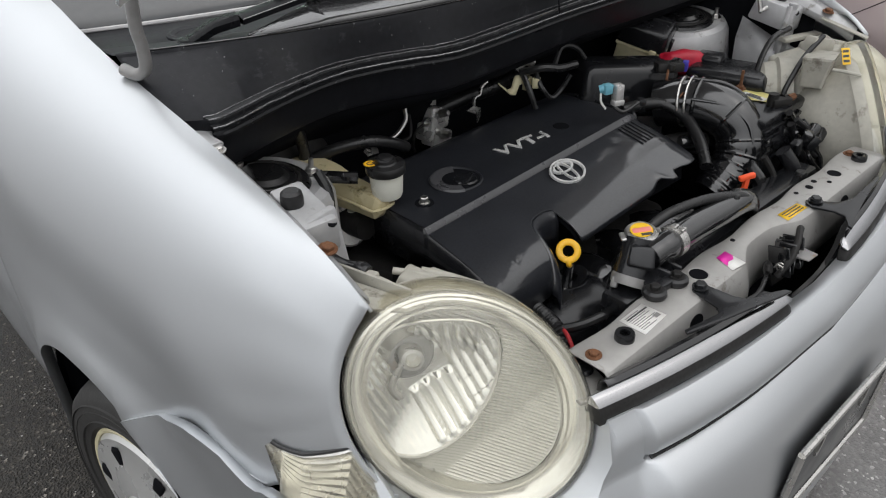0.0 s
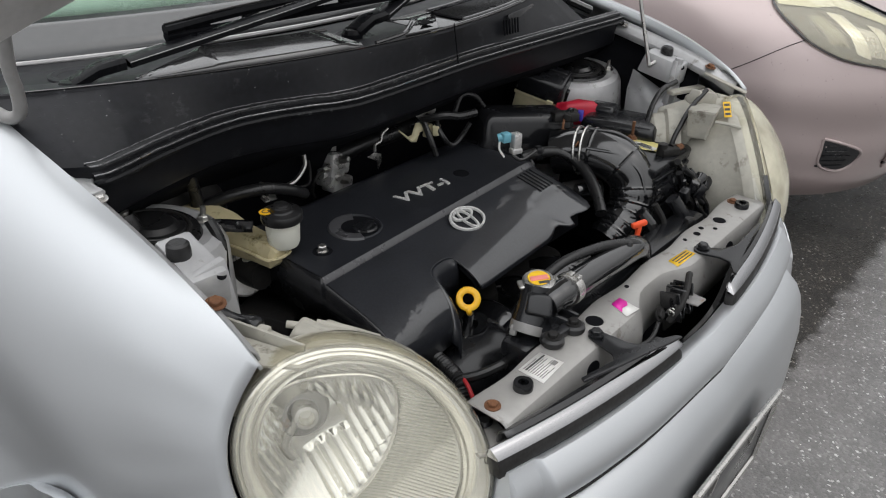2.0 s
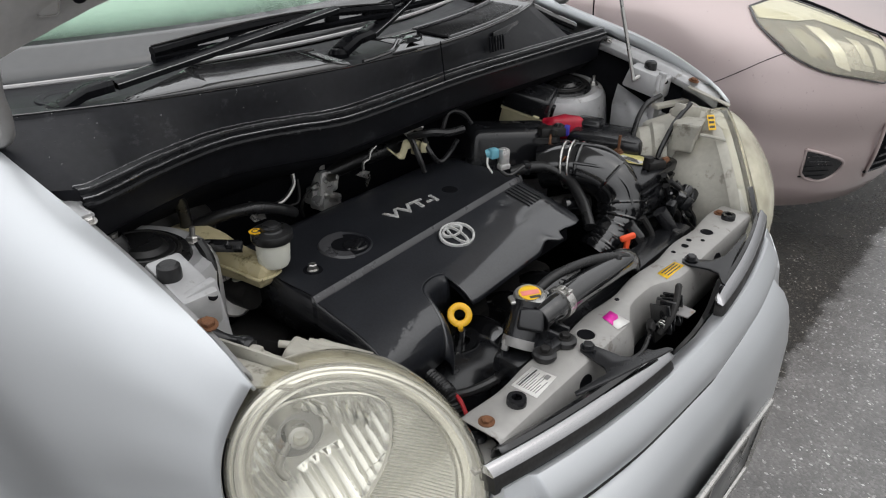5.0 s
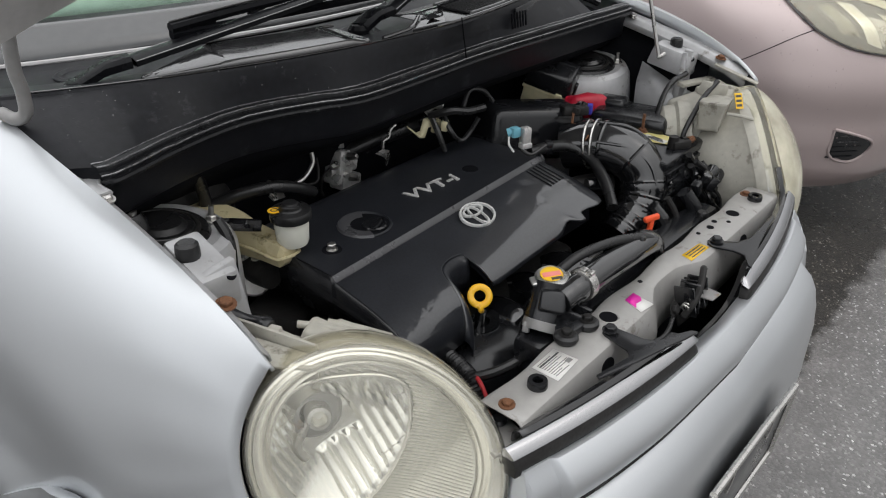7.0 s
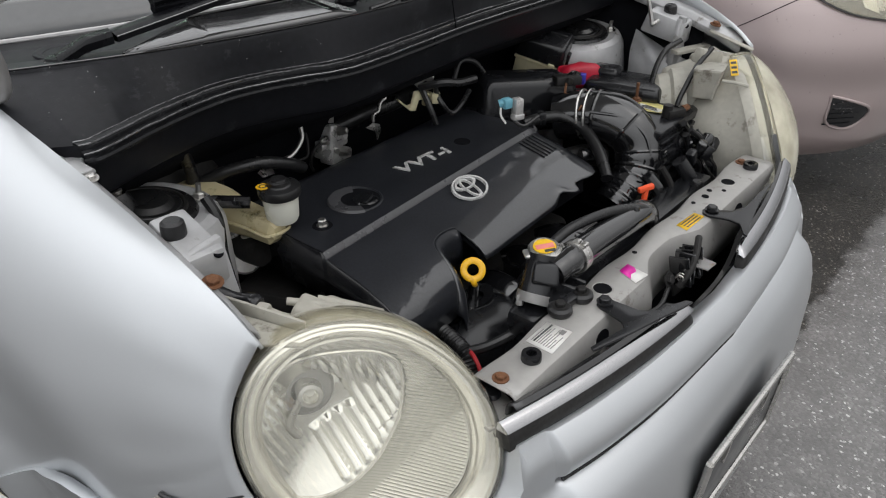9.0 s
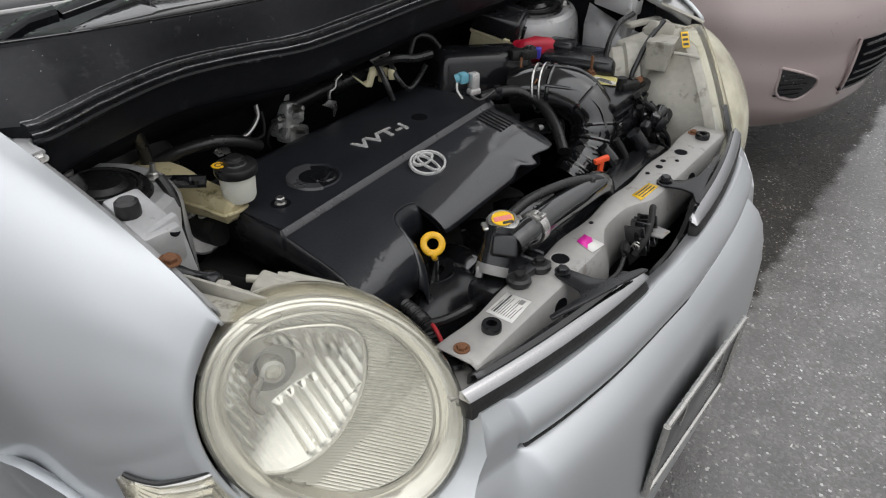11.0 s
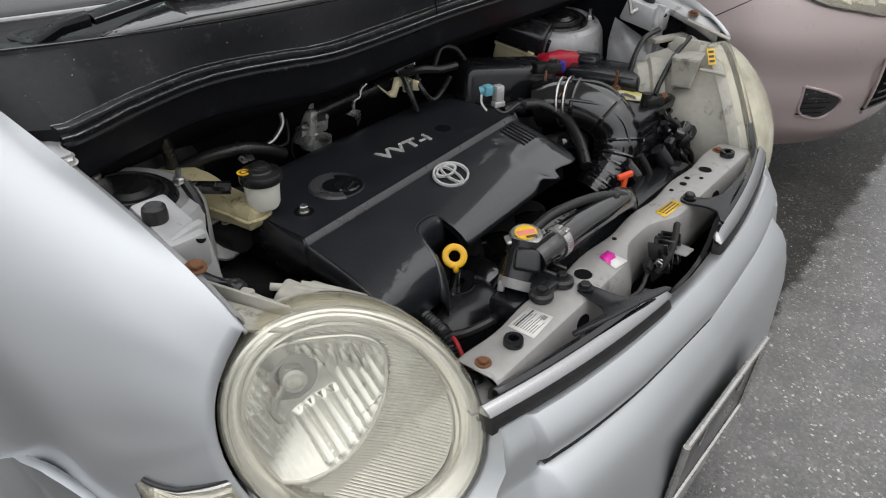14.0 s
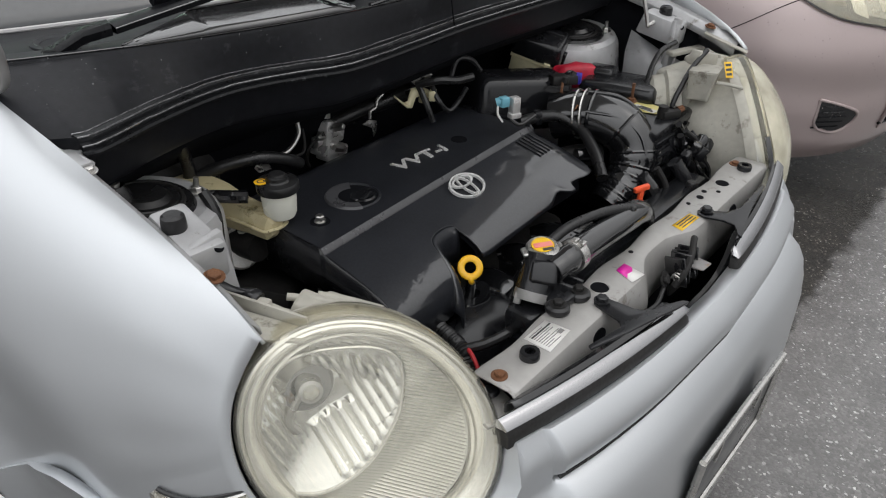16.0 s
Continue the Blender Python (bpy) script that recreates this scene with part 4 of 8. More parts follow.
    # collar of the lens over the lamp's upper edge, finely ribbed
    rows = []
    for r_add, h in ((0.0, 0.0), (0.0025, -0.006), (0.004, -0.018), (0.004, -0.034), (0.002, -0.047), (0.000, -0.050)):
        row = []
        for k in range(301):
            a = radians(-15 + 205 * k / 300)
            top = max(0.0, math.sin(min(math.pi, max(0.0, (a + 0.26) * 180 / 205)))) ** 0.6
            r = 0.1515 + (0.002 + r_add) * top + (0.0012 if k % 2 and k > 168 and -0.045 < h < -0.003 else 0)
            row.append((r * math.cos(a), r * math.sin(a), h * top))
        rows.append(row)
    part("lens_collar", f(move(sheet(rows), LAMP_E)), LENS_SIDE, head, "clear ribbed collar of the lens", thick=0.002)
    # housing behind
    hp = [(0.146, -0.030), (0.150, -0.040), (0.149, -0.050), (0.144, -0.056), (0.135, -0.09), (0.115, -0.13), (0.085, -0.165), (0.055, -0.18), (0.0, -0.182)] if mirror else \
        [(0.140, -0.046), (0.152, -0.050), (0.1535, -0.056), (0.150, -0.062), (0.144, -0.068), (0.137, -0.09), (0.115, -0.13), (0.085, -0.165), (0.055, -0.18), (0.0, -0.182)]
    part("lamp_housing", f(lathe(hp, LAMP_M if mirror else LAMP_E, 40)), HOUSING, head, "grimy beige plastic lamp housing")
    return head


for mirror in (False, True):
    head = lamp(mirror)
    f = flip if mirror else (lambda b: b)
    # upper body of the housing, rear cap and ribs
    low = 0.0 if mirror else 0.075
    part("housing_block", f(box((0.11, 0.13, 0.10), pose(-0.545, 0.355, 0.850 - low, 8, 12, 32), 0.012, 3, (0.9, 0.9))), HOUSING, head)
    part("housing_block", f(box((0.07, 0.09, 0.05), pose(-0.590, 0.345, 0.897 - 0.4 * low, 8, 12, 32), 0.008, 3, (0.9, 0.85))), HOUSING, head)
    if mirror:
        face = [(0.452, 0.327, 0.930), (0.452, 0.268, 0.937), (0.452, 0.274, 0.914), (0.452, 0.279, 0.876), (0.452, 0.322, 0.872)]
        inner = [(x - 0.002, y + (0.004 if y < 0.3 else -0.004), z + (0.004 if z < 0.9 else -0.004)) for x, y, z in face]
        back = [(x + 0.075, y + 0.018, z - 0.006) for x, y, z in face]
        panel = sheet([list(r) + [r[0]] for r in (back, face, inner)])
        panel.faces.new([panel.verts.new((x, y, z)) for x, y, z in inner])
        panel = part("housing_panel", panel, HOUSING, head, "flat beige cover of the lamp housing")
        part("panel_lip", tube([(0.460, 0.270, 0.916), (0.470, 0.246, 0.914), (0.485, 0.225, 0.908)], 0.0035, 8), HOUSING, head)
        part("housing_step", box((0.075, 0.03, 0.030), pose(0.545, 0.338, 0.930, 0, 16, -14), 0.004, 2, (0.9, 0.8)), HOUSING, head)
        part("housing_step", box((0.050, 0.03, 0.026), pose(0.615, 0.325, 0.912, 0, 16, -14), 0.004, 2, (0.9, 0.8)), HOUSING, head)
        part("housing_cone", tube([(0.470, 0.300, 0.830), (0.530, 0.275, 0.795), (0.600, 0.255, 0.760)], lambda u: 0.030 + 0.030 * u, 20), HOUSING, head, "swollen lower part of the housing")
        part("strap", tube([(0.535, 0.329, 0.953), (0.49, 0.338, 0.921), (0.462, 0.342, 0.888), (0.443, 0.344, 0.861), (0.436, 0.343, 0.834)], 0.0055, 8), RUBBER, head, "black cable round the housing")
    part("rear_cap", f(lathe([(0.0, 0.03), (0.055, 0.03), (0.062, 0.022), (0.064, 0.0), (0.072, -0.006), (0.072, -0.03)], basis((-0.500, 0.39, 0.83 - 1.2 * low), (0.51, 0.81, -0.12)), 36)), HOUSING, head)
    for k in range(5):
        part("housing_rib", f(box((0.005, 0.05, 0.022), pose(-0.612 + 0.02 * k, 0.305 + 0.010 * k, 0.908 - 0.006 * k - 0.3 * low, 8, 12, 32), 0.002)), HOUSING, head)
    if mirror:
        part("top_strut", f(box((0.016, 0.10, 0.004), pose(-0.640, 0.330, 0.945, 16, 0, -8), 0.0015)), HOUSING, head, "rust-stained bracket to the wing")
    part("rust_bolt", f(bolt(basis((-0.648, 0.374, 0.969), (0, -0.2, 1)), 0.008)), RUST, head)
    if not mirror:
        part("housing_gusset", plate([(-0.668, 0.330), (-0.622, 0.268), (-0.600, 0.262), (-0.610, 0.300), (-0.640, 0.400), (-0.668, 0.420)], 0.004, pose(0, 0, 0.922, 0, 0, 0), 0.001), HOUSING, head, "beige gusset towards the wing")
        part("gusset_wall", box((0.004, 0.11, 0.05), pose(-0.616, 0.335, 0.910, 0, 0, 14), 0.001), HOUSING, head)
        part("housing_boss", join(tube([(-0.604, 0.352, 0.908), (-0.595, 0.330, 0.902), (-0.588, 0.310, 0.895)], 0.0125, 18), box((0.012, 0.016, 0.010), pose(-0.604, 0.354, 0.920, 0, 0, 20), 0.003)), HOUSING, head)
        part("housing_block", box((0.046, 0.060, 0.048), pose(-0.552, 0.334, 0.880, 18, 4, 30), 0.006, 3, (0.82, 0.85)), HOUSING, head)
        part("housing_rod", tube([(-0.566, 0.362, 0.905), (-0.547, 0.338, 0.902), (-0.532, 0.314, 0.897)], 0.0048, 12), HOUSING, head)
        part("housing_block", box((0.040, 0.060, 0.034), pose(-0.518, 0.320, 0.874, 16, 10, 34), 0.005, 3, (0.8, 0.9)), HOUSING, head)
        part("housing_rod", tube([(-0.532, 0.348, 0.893), (-0.510, 0.320, 0.888), (-0.488, 0.290, 0.880)], lambda u: 0.0075 - 0.003 * u, 12), HOUSING, head)
        for k in range(3):
            part("housing_rib", box((0.004, 0.030, 0.020), pose(-0.530 + 0.016 * k, 0.318 - 0.012 * k, 0.886 - 0.003 * k, 10, 10, 34), 0.001), HOUSING, head)
        part("lamp_plug", tube([(-0.640, 0.415, 0.930), (-0.622, 0.402, 0.926), (-0.607, 0.384, 0.920), (-0.602, 0.366, 0.916)], lambda u: 0.009 + 0.003 * math.sin(u * 9), 12), BLACK, head, "black plug with tape")
        continue
    part("adjuster", f(tube([(-0.628, 0.350, 0.900), (-0.610, 0.372, 0.893), (-0.592, 0.392, 0.885)], lambda u: 0.013 - 0.004 * u, 12)), MILKY_W, head, "pale plastic lamp adjuster")
    part("housing_tab", f(box((0.10, 0.022, 0.010), pose(-0.612, 0.405, 0.918, 0, 0, 20), 0.003)), HOUSING, head)
    if mirror:
        tag_m = basis((-0.511, 0.269, 0.930), (0.62, -0.45, 0.64), (0.0, 0.1, 1.0))
        tag = part("yellow_sticker", f(box((0.015, 0.034, 0.001), tag_m, 0.0003)), LABEL_Y, head, "yellow warning sticker")
        for k in range(3):
            part("print_bar", f(box((0.011, 0.005, 0.001), tag_m @ shift(0, 0.010 - 0.010 * k, 0.0006), 0.0)), INK, tag)
        part("lamp_harness", f(tube([(-0.585, 0.42, 0.94), (-0.53, 0.43, 0.925), (-0.47, 0.42, 0.88), (-0.44, 0.40, 0.80), (-0.40, 0.36, 0.76)], 0.006, 10)), RUBBER, head)


# ---- corner lamps under the headlamps


def on_wing(y, z, proud):
    """The wing's outer surface at a place along the car and a height."""
    d = Vector((0.86, 0.50, 0.0)).normalized()
    start = Vector((-plan_x(y, z), y, z)) - d * 0.4
    hit, normal, index, far = WING_TREE.ray_cast(start, d)
    hit = hit if hit is not None and far < 0.46 else Vector((-plan_x(y, z), y, z))
    return hit - d * proud


LAMP_FOOT = LAMP_E @ Vector((-0.1555 * math.cos(radians(-13)), 0.1555 * math.sin(radians(-13)), 0.008))


def corner_top(u):
    """Upper edge of the corner lamp: over the wing, then along the headlamp's ring."""
    if u < 0.6:
        s = u / 0.6
        p = on_wing(0.362 + (LAMP_FOOT.y - 0.362) * s, 0.752 + (LAMP_FOOT.z - 0.752) * s - 0.013 * math.sin(math.pi * s) ** 0.8, 0.003)
        return p.lerp(LAMP_FOOT, max(0.0, s - 0.5) / 0.5)
    a = radians(-13 - 47 * (u - 0.6) / 0.4)
    return LAMP_E @ Vector((-0.1555 * math.cos(a), 0.1555 * math.sin(a), 0.008))


def corner_lamp(mirror):
    f = flip if mirror else (lambda b: b)
    def grid(out, ridge=0.0, n_q=10):
        rows = []
        for i in range(31):
            u = i / 30
            y = 0.372 - 0.170 * u
            zb = lerp([(0, 0.742), (0.05, 0.72), (0.09, 0.689), (0.17, 0.662), (0.40, 0.625), (1.0, 0.59)], u)
            foot = on_wing(y, zb, 0.004)
            head = corner_top(u)
            row = []
            for k in range(n_q + 1):
                q = k / n_q
                dome = math.sin(math.pi * q) ** 0.6 * min(1.0, 6 * u)
                w = out * dome + 0.014 * math.sin(math.pi * q) * min(1.0, 2 * u) + ridge * (k % 2) * min(1.0, 3 * u + 0.2) * (1 + 0.4 * math.sin(17 * u + 0.25 * k))
                row.append(head.lerp(foot, q) + Vector((-0.66, -0.62, 0.42)) * w)
            rows.append(row)
        return sheet(rows)
    cl = part("corner_lamp", f(grid(0.006)), LENS_SIDE, car, "clear corner lamp with fluted reflector", thick=0.002)
    cl.visible_shadow = False
    part("corner_reflector", f(grid(-0.004, 0.0036, 30)), STEEL, cl, "bright fluted reflector", angle=10)
    part("lamp_gasket", f(tube([corner_top(0.6 * i / 14) for i in range(15)], 0.0028, 8)), RUBBER, cl)


corner_lamp(False)
corner_lamp(True)

# ---- wheels
def wheel(y, steer, mirror=False):
    f = flip if mirror else (lambda b: b)
    m = basis((-0.815, y, 0.255), (-math.cos(radians(steer)), -math.sin(radians(steer)), 0))
    tyre_p = [(0.190, 0.0), (0.200, 0.012), (0.230, 0.018), (0.258, 0.014), (0.272, 0.004), (0.280, -0.012), (0.285, -0.03), (0.285, -0.15), (0.27, -0.17), (0.20, -0.175)]
    w = part("wheel", f(lathe(tyre_p, m, 64)), TYRE, car, "worn black tyre")
    for r in (0.215, 0.236, 0.250):
        part("tyre_ridge", f(lathe([(r - 0.002, 0.013), (r, 0.0185), (r + 0.002, 0.013)], m, 64)), TYRE, w)
    for r in range(3):
        part("tread_groove", f(lathe([(0.2855, -0.05 - 0.035 * r), (0.2855, -0.056 - 0.035 * r)], m, 64)), VOID, w)
    part("rim_edge", f(lathe([(0.190, -0.004), (0.195, 0.004), (0.191, 0.010), (0.185, 0.008), (0.182, -0.004)], m, 64)), CREAM, w, "dirty rim edge")
    part("wheel_cover", f(lathe([(0.184, 0.004), (0.176, 0.014), (0.165, 0.012), (0.10, 0.026), (0.06, 0.030), (0.05, 0.038), (0.0, 0.040)], m, 64)), HUBCAP, w, "silver plastic wheel cover")
    for k in range(7):
        a = radians(360 / 7 * k + 12)
        part("spoke_gap", f(box((0.030, 0.055, 0.006), m @ pose(0.133 * math.cos(a), 0.133 * math.sin(a), 0.018, 0, 0, math.degrees(a) - 90), 0.002, 2, (0.75, 0.8))), VOID, w)
    return w


wheel(0.82, 10)
wheel(0.82, 10, True)
# wheel housings
for s in (False, True):
    f = flip if s else (lambda b: b)
    part("wheel_liner", f(lathe([(0.376, 0.006), (0.39, -0.01), (0.40, -0.26), (0.05, -0.28)], pose(-0.83, ARCH_Y, ARCH_Z, 0, -90, 0), 40, 200, -100)), VOID, car)

# ---------------------------------------------------------------- silver car: cowl, windscreen, bonnet
def cowl_y(x):
    return 0.632 + 0.39 * x * x


SEAL_LINE = [(-0.640, 0.640, 1.046), (-0.618, 0.630, 1.050), (-0.527, 0.657, 1.050), (-0.424, 0.675, 1.050), (-0.350, 0.666, 1.050), (-0.281, 0.642, 1.050),
             (-0.211, 0.618, 1.050), (-0.071, 0.621, 1.050), (0.115, 0.630, 1.050), (0.388, 0.622, 1.050), (0.625, 0.618, 1.048), (0.655, 0.625, 1.046)]
seal_path = spline(SEAL_LINE, 6)
cowl_rows = []
ends_a = [Vector((-0.676, 0.675, 0)), Vector((-0.665, 0.66, 0))]
for p in ends_a + [q for q in seal_path if q.x < 0.56]:
    yc = cowl_y(p.x)
    low = 1.030 if p.z else 0.985
    cowl_rows.append([(p.x, p.y + 0.002, low), (p.x, p.y + 0.010, 1.046), (p.x, p.y + 0.010 + (yc - p.y - 0.010) * 0.5, 1.076), (p.x, yc - 0.0015, 1.104), (p.x, yc + 0.0005, 1.108), (p.x, yc + 0.004, 1.1095), (p.x, yc + 0.010, 1.108),
                      (p.x, yc + 0.09, 1.096), (p.x, yc + 0.13, 1.086), (p.x, yc + 0.19, 1.088), (p.x, yc + 0.225, 1.092)])
cowl = part("cowl_panel", sheet(cowl_rows), COWL, car, "wet black plastic cowl panel below the windscreen", thick=0.003)
end_row = cowl_rows[-1]
part("cowl_end", sheet([end_row, [(x + 0.02, y + 0.03, min(z, 1.0)) for x, y, z in end_row]]), COWL, cowl, thick=0.003)
part("cowl_stay", tube([(0.535, 0.748, 1.098), (0.58, 0.725, 1.075), (0.64, 0.69, 1.046)], 0.010, 8), LEDGE, cowl)
part("drain_wall", sheet([[(x, 0.86, 0.98), (x, 0.70, 0.97), (x, 0.63, 1.03)] for x in (0.55, 0.67)]), VOID, cowl, thick=0.003)
# raised centre ledge of the cowl, its top wet
ledge = []
for i in range(25):
    x = -0.505 + 0.348 * i / 24
    yc = cowl_y(x)
    e = min(1.0, i / 9) * (1.0 if i < 23 else 0.3)
    deep = 0.012 + 0.082 * min(1.0, i / 9)
    ledge.append([(x, yc + 0.005, 1.109), (x, yc + 0.007, 1.1105 + 0.004 * e), (x, yc + 0.011, 1.112 + 0.006 * e), (x, yc + deep - 0.006, 1.112 + 0.013 * e), (x, yc + deep, 1.110 + 0.012 * e), (x, yc + deep + 0.004, 1.088)])
part("cowl_ledge", sheet(ledge), LEDGE, cowl, thick=0.002)
for dx, dy in ((0.0, 0.0), (0.012, -0.006)):
    part("ledge_line", tube([(-0.502 + dx, cowl_y(-0.502) + 0.010 + dy, 1.1125), (-0.44 + dx, 0.742 + dy, 1.117), (-0.385 + dx, 0.772 + dy, 1.123), (-0.30 + dx, 0.755 + dy, 1.1245), (-0.165, 0.732 + dy, 1.1245)], 0.0022, 6), LEDGE, cowl)
# vent grille towards the far end of the cowl
vx = (0.095, 0.15, 0.20, 0.26, 0.32, 0.38, 0.44)
part("vent_surround", sheet([[(x, cowl_y(x) + d, 1.110 + 0.002 * (0.006 < d < 0.12)) for d in (0.004, 0.008, 0.10, 0.125)] for x in (0.0, 0.04) + vx + (0.50, 0.56)]), LEDGE, cowl, thick=0.002)
vent_base = part("cowl_vent", sheet([[(x, cowl_y(x) + d, 1.1145) for d in (0.014 if x > 0.1 else 0.02, 0.088)] for x in vx]), VOID, cowl, thick=0.001)
for k in range(13):
    d = 0.017 + 0.0058 * k
    part("vent_slat", tube([(x, cowl_y(x) + d, 1.1165) for x in vx], 0.0015, 6, 3), BLACK, vent_base)
for k in range(44):
    x = 0.099 + 0.0078 * k
    part("vent_bar", box((0.0022, 0.074, 0.0016), shift(x, cowl_y(x) + 0.051, 1.1155), 0), BLACK, vent_base)
for k in range(40):
    x = 0.099 + 0.0086 * k
    part("vent_tooth", box((0.004, 0.012, 0.003), shift(x, cowl_y(x) + 0.090, 1.1175), 0), BLACK, vent_base)
part("vent_rim", tube([(x, cowl_y(x) + 0.097, 1.118) for x in vx], 0.003, 8), LEDGE, cowl)
part("vent_rim", tube([(x, cowl_y(x) + 0.006, 1.117) for x in vx], 0.003, 8), LEDGE, cowl)
part("cowl_gusset", plate([(-0.055, 0.648), (0.062, 0.722), (0.105, 0.722), (0.022, 0.640)], 0.006, shift(0, 0, 1.1135), 0.001), LEDGE, cowl)
part("gusset_hole", plate([(-0.005, 0.660), (0.038, 0.690), (0.030, 0.658)], 0.001, shift(0, 0, 1.1185), 0.0), VOID, cowl)
part("cowl_rib", tube([(-0.13, cowl_y(-0.13) + 0.006, 1.112), (-0.09, 0.645, 1.114), (-0.055, 0.650, 1.116), (0.0, 0.686, 1.119)], 0.0035, 8), LEDGE, cowl)
part("cowl_seam", box((0.002, 0.075, 0.002), pose(0.055, 0.624, 1.080, 80, 0, 0), 0.0005), VOID, cowl)
part("cowl_frame", box((0.14, 0.004, 0.022), pose(0.31, 0.662, 1.090, -10, 0, 14), 0.002), BLACK, cowl)
for k in range(6):
    part("cowl_slot", box((0.004, 0.030, 0.003), pose(0.215 + 0.009 * k, 0.634, 1.082, 82, 0, 0), 0.001), VOID, cowl)
part("cowl_edge_line", tube([(p.x, cowl_y(p.x) + 0.002, 1.1098) for p in seal_path if p.x < 0.55], 0.0014, 6), LEDGE, cowl)

# rubber weather strip on the bulkhead edge
strip_rows = []
for p in seal_path:
    strip_rows.append([(p.x, p.y + dy, p.z + dz) for dy, dz in ((0.012, -0.014), (0.012, 0.002), (0.010, 0.004), (-0.004, 0.004), (-0.006, 0.001), (-0.006, -0.003), (-0.011, -0.004), (-0.013, -0.007), (-0.012, -0.011), (-0.016, -0.012), (-0.018, -0.015), (-0.016, -0.019), (-0.004, -0.021))])
part("weather_strip", sheet(strip_rows, close=True), STRIP, car, "wet black rubber weather strip")

# bulkhead under the strip
bulk = []
for i in range(27):
    x = -0.66 + 1.32 * i / 26
    p = min(seal_path, key=lambda q: abs(q.x - x))
    bulk.append([(x, p.y + 0.020, p.z - 0.070), (x, p.y + 0.04, p.z - 0.095), (x, 0.78, 0.90), (x, 0.82, 0.78), (x, 0.82, 0.30)])
part("bulkhead", sheet(bulk), VOID, car, "near-black bulkhead", thick=0.006)
face = [[(p.x, p.y + dy, p.z + dz) for dy, dz in ((-0.002, -0.016), (-0.004, -0.020), (0.004, -0.066), (0.010, -0.074), (0.030, -0.076))] for p in seal_path]
part("bulkhead_face", sheet(face), COWL, car, "black plastic face under the weather strip", thick=0.003)
end_face = face[0]
part("bulkhead_end", sheet([end_face, [(x - 0.004, y + 0.004, z) for x, y, z in end_face], [(x - 0.010, y + 0.040, z) for x, y, z in end_face]]), COWL, car, thick=0.003)
part("wing_tab", plate([(-0.672, 0.735), (-0.644, 0.728), (-0.6365, 0.722), (-0.633, 0.712), (-0.634, 0.655), (-0.637, 0.640), (-0.645, 0.630), (-0.646, 0.600), (-0.672, 0.600)], 0.003, shift(0, 0, 1.032), 0.001), SILVER_IN, car, "grey folded wing tab")
part("tab_lip", tube([(-0.644, 0.728, 1.030), (-0.633, 0.712, 1.029), (-0.634, 0.655, 1.029), (-0.645, 0.630, 1.029), (-0.646, 0.600, 1.029)], 0.0035, 8), SILVER_IN, car)
part("wing_tab_hole", lathe([(0, 0.0006), (0.006, 0.0006), (0.006, 0)], shift(-0.648, 0.690, 1.032), 14), VOID, car)

# windscreen with its dark printed edge
def glass_pt(x, t):
    yb = 0.887 + 0.33 * x * x
    return (x * (1 - 0.10 * t), yb + 0.62 * t, 1.092 + 0.40 * t)


xs = [-0.74 + 1.48 * i / 20 for i in range(21)]
screen = part("windscreen", sheet([[glass_pt(x, t) for x in xs] for t in (0.125, 0.3, 0.5, 0.75, 1.0)]), GLASS, car, "green-tinted windscreen with a pale green sheet behind it", thick=0.003)
screen.visible_shadow = False
part("dark_edge", sheet([[glass_pt(x, t) for x in xs] for t in (0.0, 0.05, 0.10, 0.125)]), FRIT, screen, "dark printed band along the glass edge", thick=0.005)
part("screen_moulding", tube([Vector(glass_pt(x, 0.0)) + Vector((0, -0.006, 0.001)) for x in xs], 0.0045, 8, 2), BEADING, screen)
part("pale_sheet", sheet([[Vector(glass_pt(x, t)) + Vector((0, 0.010, -0.020)) for x in xs] for t in (0.06, 0.3, 0.5, 0.75, 1.0)]), PALE_GREEN, screen, "pale green sheet behind the glass")
# dashboard, roof and rear of the cabin
part("dashboard", sheet([[(x, y, z) for x in (-0.74, -0.4, 0, 0.4, 0.74)] for y, z in ((1.02, 1.07), (1.35, 1.10), (1.5, 1.04), (1.55, 0.6))]), ROOF_IN, car, thick=0.01)
roof = []
for i in range(11):
    y = 1.44 + 1.46 * i / 10
    roof.append([(x, y, 1.492 + 0.11 * math.sin(math.pi * min(1, (y - 1.44) / 2.0)) - 0.10 * (abs(x) / 0.68) ** 3) for x in (-0.68, -0.6, -0.4, -0.2, 0, 0.2, 0.4, 0.6, 0.68)])
part("roof", sheet(roof), SILVER, car, thick=0.02)
for s in (1, -1):
    part("windscreen_pillar", tube([(s * 0.742, 1.10, 1.10), (s * 0.715, 1.27, 1.27), (s * 0.675, 1.47, 1.43)], 0.026, 10), SILVER, car)
    part("side_glass", sheet([[(s * 0.70, 1.28, 1.17), (s * 0.675, 1.5, 1.40)], [(s * 0.70, 2.88, 1.19), (s * 0.67, 2.88, 1.46)]]), GLASS, car, thick=0.004)
part("rear_wall", sheet([[(x, 2.9, z) for x in (-0.8, 0, 0.8)] for z in (0.16, 0.8, 1.2, 1.55)]), ROOF_IN, car, thick=0.02)


